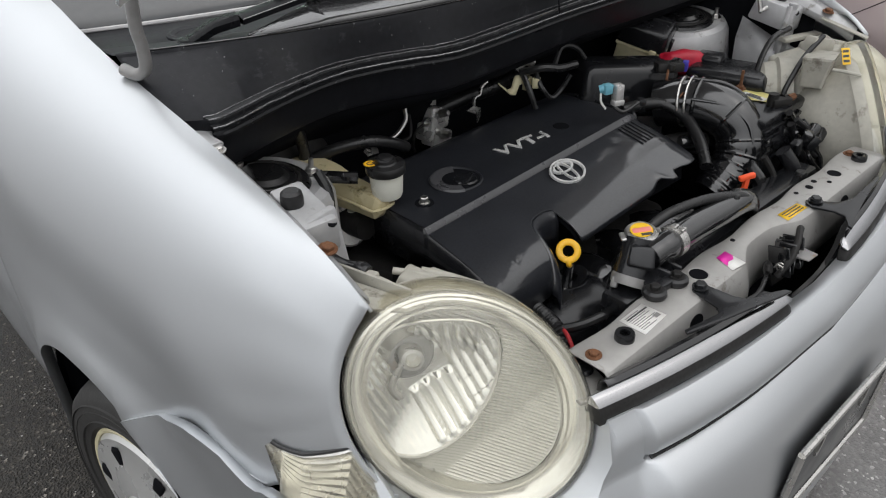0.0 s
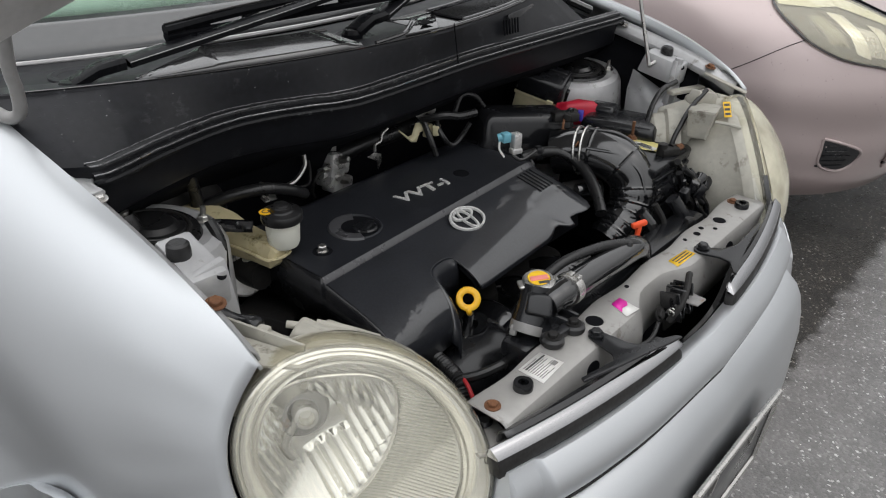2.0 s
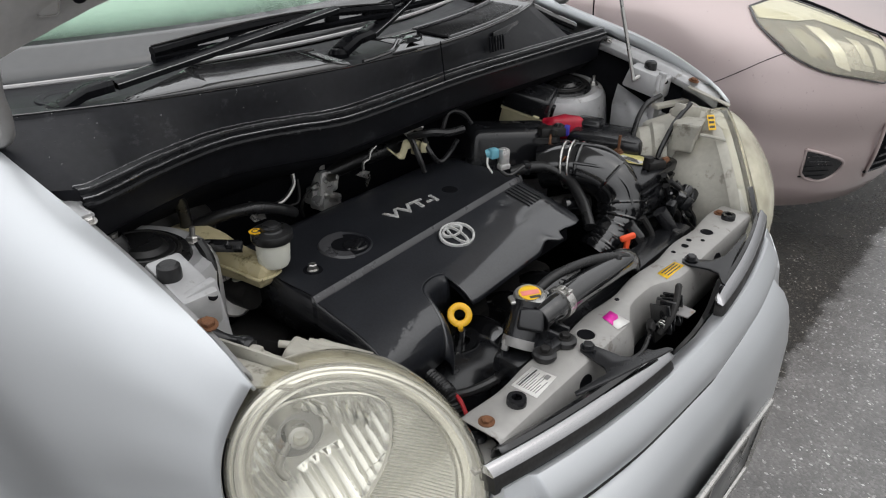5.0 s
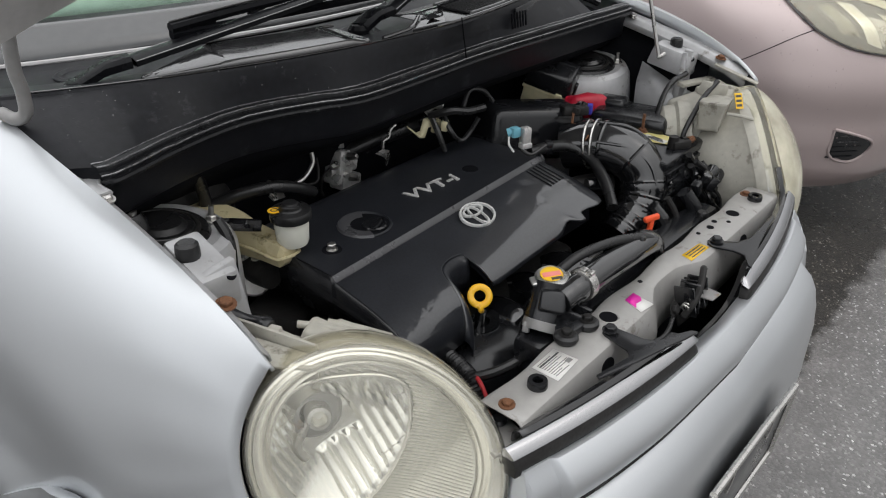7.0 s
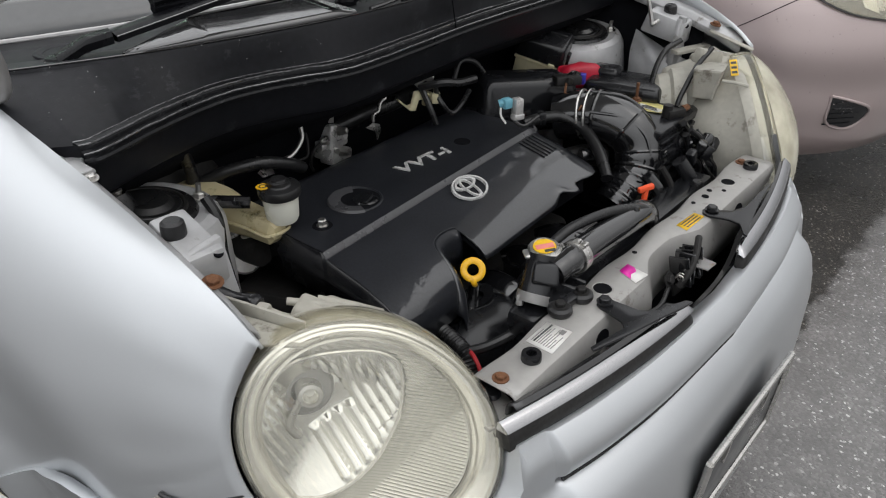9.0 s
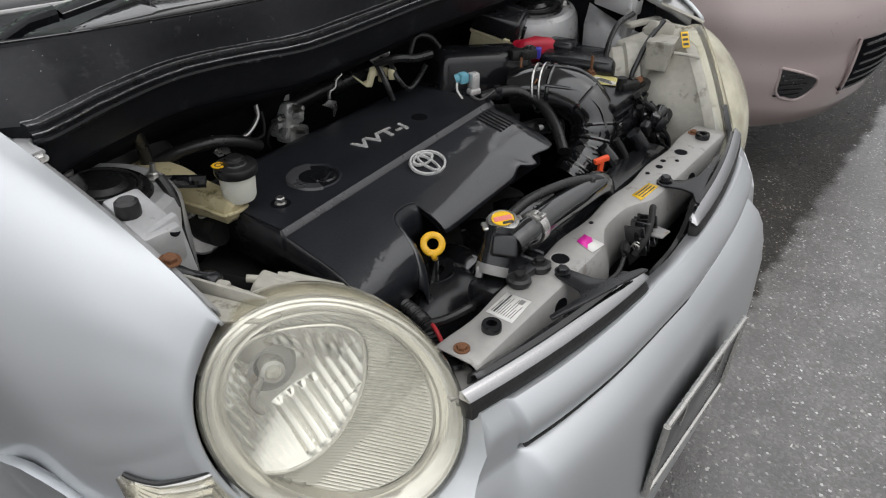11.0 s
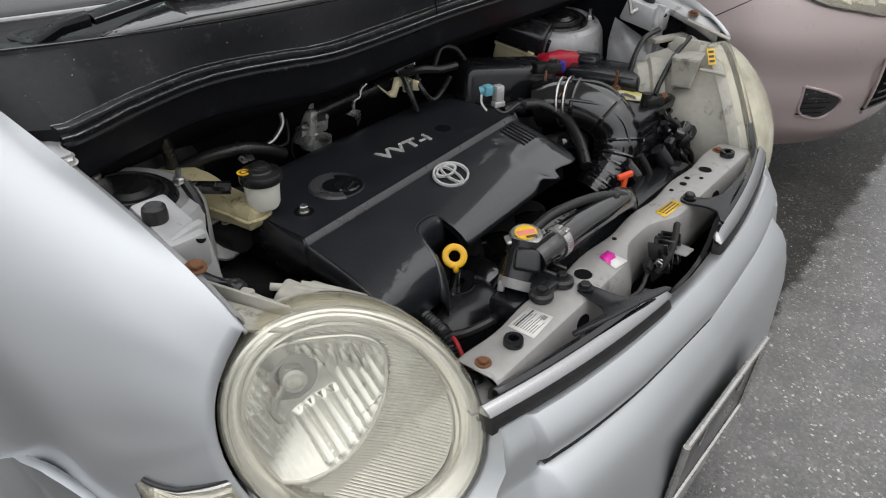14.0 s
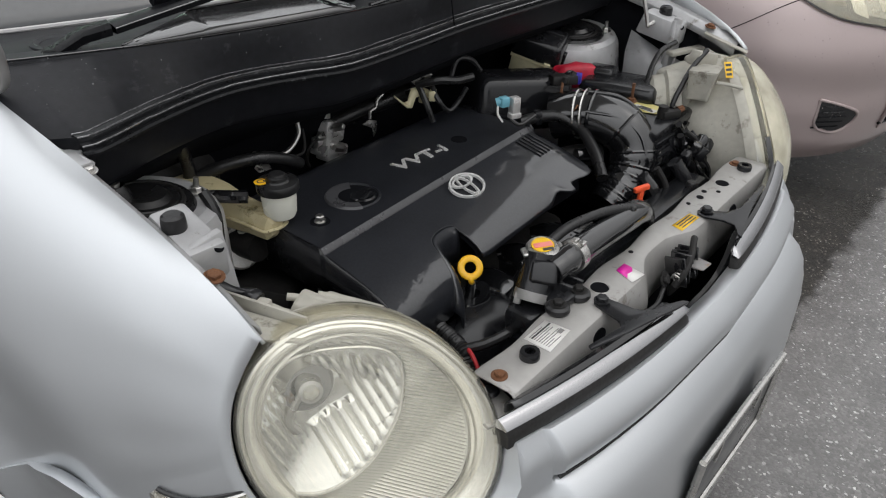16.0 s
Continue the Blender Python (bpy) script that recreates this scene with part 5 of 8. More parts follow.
# wipers
def wiper(pivot, knee, head_pt, blade_a, blade_b):
    w = part("wiper", lathe([(0, 0.016), (0.014, 0.015), (0.019, 0.008), (0.020, -0.01)], shift(*pivot), 24), WIPER, car, "wet black windscreen wiper")
    arm = [Vector(pivot) + Vector((0, 0, 0.008)), Vector(knee), Vector(head_pt)]
    d = (arm[1] - arm[0]).normalized()
    wd = Vector((0, 0, 1)).cross(d).normalized() * 0.019
    part("wiper_base", sheet([[p - wd * k + Vector((0, 0, h)) for k, h in ((1, -0.006), (1, 0.004), (0.6, 0.009), (-0.6, 0.009), (-1, 0.004), (-1, -0.006))] for p in (arm[0], arm[0].lerp(arm[1], 0.5) + Vector((0, 0, 0.006)), arm[1])], close=True), WIPER, w)
    d2 = (arm[2] - arm[1]).normalized()
    wd2 = Vector((0, 0, 1)).cross(d2).normalized() * 0.0165
    part("wiper_arm", sheet([[p - wd2 * k * q + Vector((0, 0, h)) for k, h in ((1, -0.005), (1, 0.003), (0.5, 0.006), (-0.5, 0.006), (-1, 0.003), (-1, -0.005))] for p, q in ((arm[1], 1.2), (arm[1].lerp(arm[2], 0.5), 1.0), (arm[2], 0.6))], close=True), WIPER, w)
    # the arm edges' sheen, painted as thin pale tubes
    for side in (-1, 1):
        part("arm_edge", tube([arm[1] + wd2 * 1.2 * side + Vector((0, 0, 0.003)), arm[1].lerp(arm[2], 0.5) + wd2 * side + Vector((0, 0, 0.003)), arm[2] + wd2 * 0.6 * side + Vector((0, 0, 0.003))], 0.0011, 6), SHEEN_EDGE, w)
    a, b = Vector(blade_a), Vector(blade_b)
    part("blade_frame", tube([a, a.lerp(b, 0.25) + Vector((0, 0, 0.010)), a.lerp(b, 0.5) + Vector((0, 0, 0.014)), a.lerp(b, 0.75) + Vector((0, 0, 0.010)), b], 0.0085, 8), WIPER, w)
    part("blade_edge", tube([a + Vector((0, 0, 0.009)), a.lerp(b, 0.25) + Vector((0, -0.004, 0.019)), a.lerp(b, 0.5) + Vector((0, -0.004, 0.023)), a.lerp(b, 0.75) + Vector((0, -0.004, 0.019)), b + Vector((0, 0, 0.009))], 0.0016, 6), DARK, w)
    part("blade_rubber", tube([a - Vector((0, 0, 0.010)), b - Vector((0, 0, 0.010))], 0.0075, 6, smooth=False), VOID, w)
    for k in (0.12, 0.3, 0.5, 0.7, 0.88):
        part("blade_clip", box((0.03, 0.010, 0.012), Matrix.Translation(a.lerp(b, k)) @ pose(0, 0, 0.001, 0, 0, math.degrees(math.atan2(b.y - a.y, b.x - a.x))), 0.002), WIPER, w)


wiper((-0.565, 0.815, 1.090), (-0.493, 0.792, 1.122), (-0.070, 0.770, 1.172), (-0.415, 0.805, 1.152), (0.095, 0.790, 1.150))
wiper((-0.080, 0.757, 1.092), (0.010, 0.775, 1.115), (0.205, 0.835, 1.150), (0.060, 0.800, 1.150), (0.470, 0.870, 1.140))
for px, py in ((-0.522, 0.893), (-0.06, 0.775)):
    part("pivot_hollow", lathe([(0.0, 0.003), (0.024, 0.003), (0.027, 0.008), (0.034, 0.011), (0.040, 0.009), (0.042, 0.002)], shift(px, py, 1.080), 32), COWL, cowl)

# bonnet, propped up
HINGE_Y, HINGE_Z, OPEN = 0.775, 1.115, radians(66)


def bonnet_pt(x, v, off=0.0):
    """x across, v from the hinge edge (0) to the front edge (1)."""
    rear = lerp([(0.0, 0.120), (0.1, 0.133), (0.2, 0.149), (0.3, 0.169), (0.4, 0.180), (0.45, 0.178), (0.5, 0.174), (0.55, 0.163), (0.6, 0.148), (0.665, 0.128), (0.70, 0.116)], abs(x))
    l = rear + (0.74 - rear) * v
    h = -0.10 * v * v - 0.05 * (x / 0.66) ** 2 + off + 0.010
    c, s = math.cos(OPEN), math.sin(OPEN)
    return (x, HINGE_Y - l * c + h * s, HINGE_Z + l * s + h * c)


bx = [-0.70 + 1.40 * i / 28 for i in range(29)]
bv = [0, 0.04, 0.1, 0.2, 0.35, 0.5, 0.65, 0.8, 0.92, 1.0]
bonnet = part("bonnet", sheet([[bonnet_pt(x, v) for x in bx] for v in bv]), SILVER, car, "silver bonnet raised on its prop rod", thick=-0.004)
part("bonnet_lining", sheet([[bonnet_pt(x, v, -0.022 + 0.018 * (1 if min(v, 1 - v) < 0.05 or abs(x) > 0.66 else 0)) for x in bx] for v in bv]), LINING, bonnet, "grey pressed steel underside of the bonnet")
for x, v in ((-0.582, 0.073), (-0.38, 0.13)):
    part("lining_hole", lathe([(0, 0.002), (0.0085, 0.002), (0.010, 0)], basis(bonnet_pt(x, v, -0.023), (0, -math.sin(OPEN), -math.cos(OPEN)), (1, 0, 0)), 18), VOID, bonnet)
part("lining_pad", box((0.036, 0.026, 0.006), basis(bonnet_pt(-0.617, 0.080, -0.012), (0, -math.sin(OPEN), -math.cos(OPEN)), (1, 0, 0)), 0.005, 3), LINING, bonnet)
for s in (1, -1):
    arm = part("bonnet_hinge", tube([(s * 0.683, 0.775, 1.098), (s * 0.676, 0.752, 1.094), (s * 0.668, 0.736, 1.104), (s * 0.668, 0.728, 1.135), (s * 0.672, 0.722, 1.17), (s * 0.670, 0.700, 1.27)], 0.0085, 12), DARK_PAINT, car, "grey bonnet hinge arm")
    part("hinge_bolt", bolt(basis((s * 0.668, 0.700, 1.235), (-s, -0.3, 0.1)), 0.008), STEEL, arm)
part("prop_rod", tube([(0.590, 0.480, 0.972), (0.575, 0.486, 0.968), (0.574, 0.492, 0.985), (0.562, 0.545, 1.17), (0.5405, 0.618, 1.443)], 0.0042, 8), STEEL, car, "thin steel bonnet prop rod")

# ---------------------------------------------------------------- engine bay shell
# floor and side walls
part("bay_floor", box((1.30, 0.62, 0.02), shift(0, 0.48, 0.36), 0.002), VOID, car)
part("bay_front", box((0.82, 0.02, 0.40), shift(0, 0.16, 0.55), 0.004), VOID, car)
for s in (False, True):
    f = flip if s else (lambda b: b)
    apron = part("inner_wing", f(sheet([[(-0.664, y, lerp(CREST, y) - 0.024), (-0.650, y, lerp(CREST, y) - 0.034), (-0.643, y, lerp(CREST, y) - 0.042), (-0.641, y, lerp(CREST, y) - 0.055)] for y in (0.31, 0.36, 0.42, 0.48, 0.54, 0.60, 0.66)])), SILVER_IN, car, "grey painted inner wing flange", thick=0.003)
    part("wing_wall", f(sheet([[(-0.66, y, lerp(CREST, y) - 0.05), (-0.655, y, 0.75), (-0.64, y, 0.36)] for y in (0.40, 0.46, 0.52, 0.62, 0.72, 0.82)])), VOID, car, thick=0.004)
    # strut tower
    tw = basis((-0.563, 0.663, 0.922), (0.10, -0.06, 1))
    tower = part("strut_tower", f(lathe([(0.062, -0.004), (0.085, 0.0), (0.098, -0.006), (0.106, -0.02), (0.112, -0.06), (0.122, -0.14), (0.135, -0.24)], tw, 48)), SILVER_IN, car, "grey painted strut tower with a grimy top")
    part("strut_mount", f(lathe([(0.0, 0.014), (0.030, 0.014), (0.038, 0.008), (0.046, 0.008), (0.050, 0.003), (0.066, 0.003), (0.070, -0.003)], tw, 40)), RUBBER, tower, "black rubber strut mount")
    part("strut_ring", f(lathe([(0.048, 0.004), (0.050, 0.008), (0.054, 0.008), (0.056, 0.004)], tw, 40)), DARK, tower)
    for k in range(3):
        a = radians(50 + 120 * k)
        part("strut_nut", f(join(bolt(tw @ shift(0.075 * math.cos(a), 0.075 * math.sin(a), 0.0), 0.008, 0.009), lathe([(0.0, 0.024), (0.004, 0.023), (0.0045, 0.0)], tw @ shift(0.075 * math.cos(a), 0.075 * math.sin(a), 0), 10))), STEEL, tower)
    # bracket with the rubber buffer
    br = part("wing_bracket", f(box((0.055, 0.10, 0.05), pose(-0.618, 0.470, 0.958, 12, 0, -4), 0.006, 2, (0.85, 0.9))), SILVER_IN, car, "grey steel bracket on the inner wing")
    part("rubber_buffer", f(lathe([(0.0, 0.022), (0.010, 0.022), (0.0135, 0.019), (0.0145, 0.012), (0.0145, 0.002), (0.010, 0.0)], shift(-0.628, 0.473, 0.979), 28)), RUBBER, br, "black rubber bonnet buffer")
    part("bracket_leg", f(box((0.045, 0.012, 0.24), pose(-0.60, 0.435, 0.86, 0, -8, 0), 0.003)), SILVER_IN, br)
    part("bracket_hole", f(lathe([(0.0, 0.0006), (0.007, 0.0006), (0.007, -0.002)], basis((-0.607, 0.423, 0.968), (0.25, -0.6, 0.8)), 16)), VOID, br)
    part("wing_bolt", f(bolt(basis((-0.652, 0.600, 1.022), (0, -0.2, 1)), 0.007)), STEEL, br)
    # rail running from the tower to the front
    part("side_rail", f(box((0.075, 0.36, 0.12), pose(-0.595, 0.54, 0.66, 0, 0, 0), 0.01)), SILVER_IN, car)
    part("lamp_panel", f(box((0.012, 0.08, 0.16), pose(-0.437, 0.235, 0.68, 0, 0, 20), 0.004)), SUPPORT, car)
    # end plates of the front support
    end = part("support_end", f(box((0.06, 0.065, 0.006), pose(-0.440, 0.150, 0.772, 0, 10, -18), 0.002)), SUPPORT, car, "bright steel end plate of the front support")
    part("end_clip", f(lathe([(0.0, 0.006), (0.009, 0.005), (0.012, 0.0)], shift(-0.425, 0.164, 0.777), 20)), BLACK, end)

part("wing_panel", sheet([[(0.62, 0.545, 0.935), (0.59, 0.539, 0.895), (0.575, 0.530, 0.839), (0.57, 0.53, 0.76)], [(0.62, 0.46, 0.900), (0.59, 0.460, 0.868), (0.575, 0.455, 0.80), (0.57, 0.45, 0.74)], [(0.61, 0.401, 0.890), (0.59, 0.401, 0.858), (0.575, 0.401, 0.780), (0.57, 0.40, 0.72)]]), SILVER_IN, car, "grimy grey inner wing panel", thick=0.003)
part("wing_post", box((0.012, 0.018, 0.115), pose(0.605, 0.438, 0.930, 8, 0, 0), 0.003), SILVER_IN, car, "grey steel post under the wing")

# ---- front support: a pressed channel across the nose
sup = []
for i in range(45):
    x = -0.432 + 0.844 * i / 44
    back = 0.186 + 0.003 * math.sin(40 * x)
    dent = 0.035 * math.exp(-((x + 0.005) / 0.07) ** 4)
    fr = 0.124 + dent * 0.75
    e = 1 - (abs(x) / 0.415) ** 10
    sup.append([(x, back + 0.006, 0.735), (x, back + 0.004, 0.790), (x, back, 0.797), (x, back - 0.006, 0.8), (x, fr + 0.008, 0.8), (x, fr + 0.002, 0.797), (x, fr - 0.002, 0.790), (x, fr - 0.012, 0.752), (x, fr - 0.014, 0.722)])
support = part("front_support", sheet(sup), SUPPORT, car, "grey painted steel panel across the radiator", thick=0.002)


def disc(x, y, r, material, name, h=0.0008, z=0.8003, sx=1.0):
    return part(name, lathe([(0, h), (r * 0.97, h), (r, 0)], shift(x, y, z) @ Matrix.Diagonal((sx, 1, 1, 1)), 28), material, support)


def punched(x, y, r):
    disc(x, y, r, VOID, "hole")
    part("hole_rim", lathe([(r, 0.0006), (r + 0.0012, 0.0012), (r + 0.003, 0.0)], shift(x, y, 0.8), 32), SUPPORT, support)


punched(-0.168, 0.160, 0.0135)
punched(0.275, 0.158, 0.0120)
for x, y, r in ((0.196, 0.166, 0.0065), (0.222, 0.170, 0.005), (0.160, 0.172, 0.004), (0.238, 0.150, 0.004), (-0.05, 0.172, 0.004)):
    disc(x, y, r, VOID, "small_hole")
for x, y in ((-0.362, 0.150), (0.360, 0.150)):
    clip = part("support_clip", lathe([(0.0, 0.004), (0.006, 0.004), (0.007, 0.010), (0.0125, 0.010), (0.0135, 0.007), (0.0135, 0.0)], shift(x, y, 0.8), 28), BLACK, support, "round black plastic clip")
    for k in range(4):
        part("clip_cross", box((0.0022, 0.009, 0.0035), shift(x, y, 0.8085) @ pose(0, 0, 0, 0, 0, 45 + 90 * k), 0.0005), VOID, clip)
for x, y in ((-0.416, 0.158), (0.372, 0.172)):
    part("rusty_bolt", bolt(shift(x, y, 0.8), 0.0068, 0.006, 1.6), RUST, support, "rusty bolt")
# stickers
def sticker(pts, material, name, label, h=0.0008):
    bm = bmesh.new()
    bm.faces.new([bm.verts.new((x, y, 0.8006)) for x, y in pts])
    ob = part(name, bm, material, support, label)
    s = ob.modifiers.new("thickness", "SOLIDIFY")
    s.thickness, s.offset = 0.0004, 0
    return ob


lab = sticker([(-0.337, 0.135), (-0.337, 0.176), (-0.285, 0.177), (-0.282, 0.139)], WHITE, "white_sticker", "white printed specification sticker")
for k in range(9):
    w = (0.030, 0.044, 0.036, 0.040, 0.026, 0.042, 0.034, 0.020, 0.030)[k]
    part("print_bar", box((w, 0.0012 if k != 1 else 0.0024, 0.0003), shift(-0.331 + w / 2, 0.1715 - 0.0037 * k, 0.8012), 0), DARK_PAINT if k != 1 else INK, lab)
part("print_box", box((0.010, 0.007, 0.0003), shift(-0.292, 0.148, 0.8012), 0), DARK_PAINT, lab)
sticker([(-0.118, 0.150), (-0.112, 0.163), (-0.088, 0.163), (-0.094, 0.126), (-0.125, 0.130)], WHITE, "oil_sticker", "white and magenta service sticker")
mag = sticker([(-0.1215, 0.140), (-0.1125, 0.1635), (-0.088, 0.1635), (-0.090, 0.150), (-0.098, 0.144), (-0.110, 0.146)], MAGENTA, "magenta_field", "magenta field of the service sticker")
mag.location.z = 0.0006
ys = sticker([(0.064, 0.139), (0.070, 0.160), (0.127, 0.155), (0.126, 0.137)], LABEL_Y, "yellow_sticker", "yellow caution sticker")
for k in range(3):
    part("print_bar", box((0.046, 0.0022, 0.0003), shift(0.097, 0.153 - 0.0055 * k, 0.8012) @ pose(0, 0, 0, 0, 0, -3), 0), INK, ys)

# black brackets that hold the grille, and the bonnet latch


NEAR_ARM = [(-0.213, 0.139), (-0.209, 0.146), (-0.200, 0.149), (-0.190, 0.144), (-0.187, 0.134), (-0.185, 0.095), (-0.178, 0.081), (-0.166, 0.073), (-0.145, 0.066), (-0.122, 0.054), (-0.119, 0.045), (-0.145, 0.051), (-0.177, 0.061), (-0.240, 0.078), (-0.300, 0.097), (-0.296, 0.103), (-0.234, 0.090), (-0.223, 0.098)]
FAR_ARM = [(0.128, 0.132), (0.132, 0.143), (0.143, 0.148), (0.154, 0.142), (0.160, 0.124), (0.170, 0.108), (0.20, 0.096), (0.26, 0.098), (0.31, 0.102), (0.31, 0.094), (0.26, 0.088), (0.20, 0.078), (0.15, 0.068), (0.105, 0.056), (0.108, 0.064), (0.135, 0.080), (0.138, 0.100)]
for poly, bx0, by0 in ((NEAR_ARM[::-1], -0.201, 0.138), (FAR_ARM[::-1], 0.147, 0.134)):
    gb = part("grille_bracket", plate(poly, 0.004, shift(0, 0, 0.8035), 0.001), BLACK, car, "black steel grille bracket")
    part("bracket_bolt", bolt(shift(bx0, by0, 0.8055), 0.0085, 0.008, 1.35), BLACK, gb)
    part("side_slot", lathe([(0, 0.0008), (0.0108, 0.0008), (0.011, 0)], basis((math.copysign(0.236, bx0), 0.1175, 0.774), (0, -1, 0.27), (1, 0, 0)) @ Matrix.Diagonal((1.0, 1.5, 1, 1)), 28), VOID, support)
latch = part("bonnet_latch", plate([(-0.030, -0.040), (0.020, -0.044), (0.028, 0.000), (0.018, 0.024), (0.006, 0.030), (0.002, 0.010), (-0.014, 0.012), (-0.034, -0.004)], 0.004, basis((0.004, 0.116, 0.772), (0, -1, 0.25)), 0.001), DARK, car, "greasy black bonnet latch")
for dx, tilt in ((-0.022, 0), (-0.006, 6), (0.008, -4), (0.022, 3)):
    part("latch_plate", box((0.004, 0.034, 0.050), pose(dx, 0.106, 0.778, -14 + tilt, tilt, 0), 0.002), GLOSS, latch)
part("latch_hook", tube([(-0.035, 0.100, 0.760), (-0.020, 0.092, 0.785), (0.004, 0.096, 0.802), (0.030, 0.106, 0.812), (0.044, 0.110, 0.806)], 0.0055, 10), DARK, latch)
part("latch_spring", tube([(-0.038 + 0.0015 * k, 0.10 + 0.006 * math.cos(k * 1.3), 0.775 + 0.006 * math.sin(k * 1.3)) for k in range(30)], 0.0014, 6, 2), STEEL, latch)
part("latch_lever", plate([(-0.004, 0.098), (0.030, 0.094), (0.027, 0.070), (0.000, 0.072)], 0.003, shift(0, 0, 0.785), 0.001), DARK_PAINT, latch, "bare grey release lever")
for x, r in ((-0.048, 0.014), (0.052, 0.015)):
    part("latch_bolt", bolt(basis((x, 0.112, 0.775), (0, -1, 0.4)), r * 0.6), DARK, latch)
part("latch_cable", tube([(-0.045, 0.11, 0.765), (-0.10, 0.10, 0.757), (-0.17, 0.115, 0.765), (-0.21, 0.13, 0.775)], 0.0035, 8), RUBBER, latch)

# pale tubes that paint the wet sheen along the weather strip's edges
for dy, dz in ((0.010, 0.0042), (-0.0045, 0.0042), (-0.0125, -0.0052)):
    part("strip_edge", tube([(p.x, p.y + dy, p.z + dz + 0.0012 * noise.noise(Vector((p.x * 60, dy * 500, 0)))) for p in seal_path], 0.0013, 6, 2), SHEEN_EDGE, car)


def rain(points, normals, name, material, parent, r0=0.0012, r1=0.0030):
    """Small flat domes of water lying on a surface, joined into one mesh."""
    verts, faces = [], []
    for p, n in zip(points, normals):
        r = r0 + (r1 - r0) * random.random() ** 2
        m = basis(p, n, (0.3, 0.2, 0.9))
        k0 = len(verts)
        for ring, (q, h) in enumerate(((1.0, 0.0), (0.75, 0.38), (0.35, 0.58))):
            for k in range(7):
                a = 2 * math.pi * k / 7 + ring
                verts.append(tuple(m @ Vector((r * q * math.cos(a), r * q * math.sin(a) * 1.25, r * h))))
        verts.append(tuple(m @ Vector((0, 0, r * 0.64))))
        for ring in range(2):
            for k in range(7):
                a, b = k0 + ring * 7 + k, k0 + ring * 7 + (k + 1) % 7
                faces.append((a, b, b + 7, a + 7))
        for k in range(7):
            faces.append((k0 + 14 + k, k0 + 14 + (k + 1) % 7, k0 + 21))
    me = bpy.data.meshes.new(name)
    me.from_pydata(verts, [], faces)
    me.materials.append(material)
    me.polygons.foreach_set("use_smooth", [True] * len(me.polygons))
    ob = new(name, me)
    ob.parent = parent
    tagged(ob, kind="stuff")
    return ob


random.seed(11)
pts, nrm = [], []
for k in range(150):
    i = random.randrange(len(cowl_rows) - 1)
    j = random.choice((1, 2, 2, 2, 3, 6, 6, 7, 8))
    u, v = random.random(), random.random()
    a, b, c, d = (Vector(q) for q in (cowl_rows[i][j], cowl_rows[i + 1][j], cowl_rows[i][j + 1], cowl_rows[i + 1][j + 1]))
    n = (b - a).cross(c - a)
    if n.length < 1e-9 or a.x < -0.64:
        continue
    n = n.normalized() * (1 if n.z > 0 else -1)
    pts.append(a.lerp(b, u).lerp(c.lerp(d, u), v) + n * 0.0002)
    nrm.append(n)
rain(pts, nrm, "rainwater", WATER, cowl, 0.0004, 0.0013)

# ---------------------------------------------------------------- engine and its cover
engine = thing("engine", "transverse engine under a black plastic cover marked VVT-i", "engine")
part("block", join(box((0.52, 0.26, 0.26), shift(-0.13, 0.52, 0.58), 0.02), box((0.18, 0.22, 0.2), shift(-0.30, 0.50, 0.60), 0.03)), DARK, engine, "grimy dark engine block")

CREST_Y, CREST_SLOPE = 0.499, 0.060


def cover_z(y, crest):
    """Height of the cover: flat top, bevel along the crest, sloping front that rolls over."""
    d = crest - y
    if d < -0.003:
        return 0.852 - (0.0 if y < 0.66 else 6.0 * (y - 0.66) ** 2)
    if d < 0.0045:
        return 0.852 - 0.0070 * (d + 0.003) / 0.0075
    return lerp([(0.0045, 0.8450), (0.035, 0.8385), (0.06, 0.8335), (0.08, 0.8290), (0.10, 0.8235), (0.118, 0.8165), (0.132, 0.8085), (0.143, 0.798), (0.151, 0.784), (0.156, 0.766), (0.158, 0.746)], d)


COVER_D = [-0.205, -0.19, -0.17, -0.13, -0.09, -0.05, -0.02, -0.005, -0.0031, 0.0046, 0.0065]
FRONT = [(j / 26) ** 0.85 for j in range(1, 27)]
# how far ahead of the crest the cover reaches: a full apron, the scoop, the hump with its lip, the flat far end
REACH = [(-0.42, 0.158), (-0.300, 0.158), (-0.291, 0.154), (-0.284, 0.143), (-0.279, 0.128), (-0.275, 0.112), (-0.271, 0.098), (-0.265, 0.088), (-0.256, 0.0815), (-0.245, 0.0785), (-0.232, 0.0775), (-0.218, 0.079), (-0.2065, 0.083)]


def cover_row(x, reach=0.158, level=0.0, sag=0.0):
    """Points from the rear edge to the front edge; level straightens the roll at the front."""
    crest = CREST_Y + CREST_SLOPE * x
    row = []
    for d in COVER_D + [0.0065 + (reach - 0.0065) * q for q in FRONT]:
        z = cover_z(crest - d, crest)
        if d > 0.06:
            z += level * (0.8335 - 0.27 * (d - 0.06) - z)
        row.append((x, crest - d, z - sag))
    return row


def end_sag(x):
    return 0.010 * max(0.0, (x - 0.135) / 0.04) ** 2


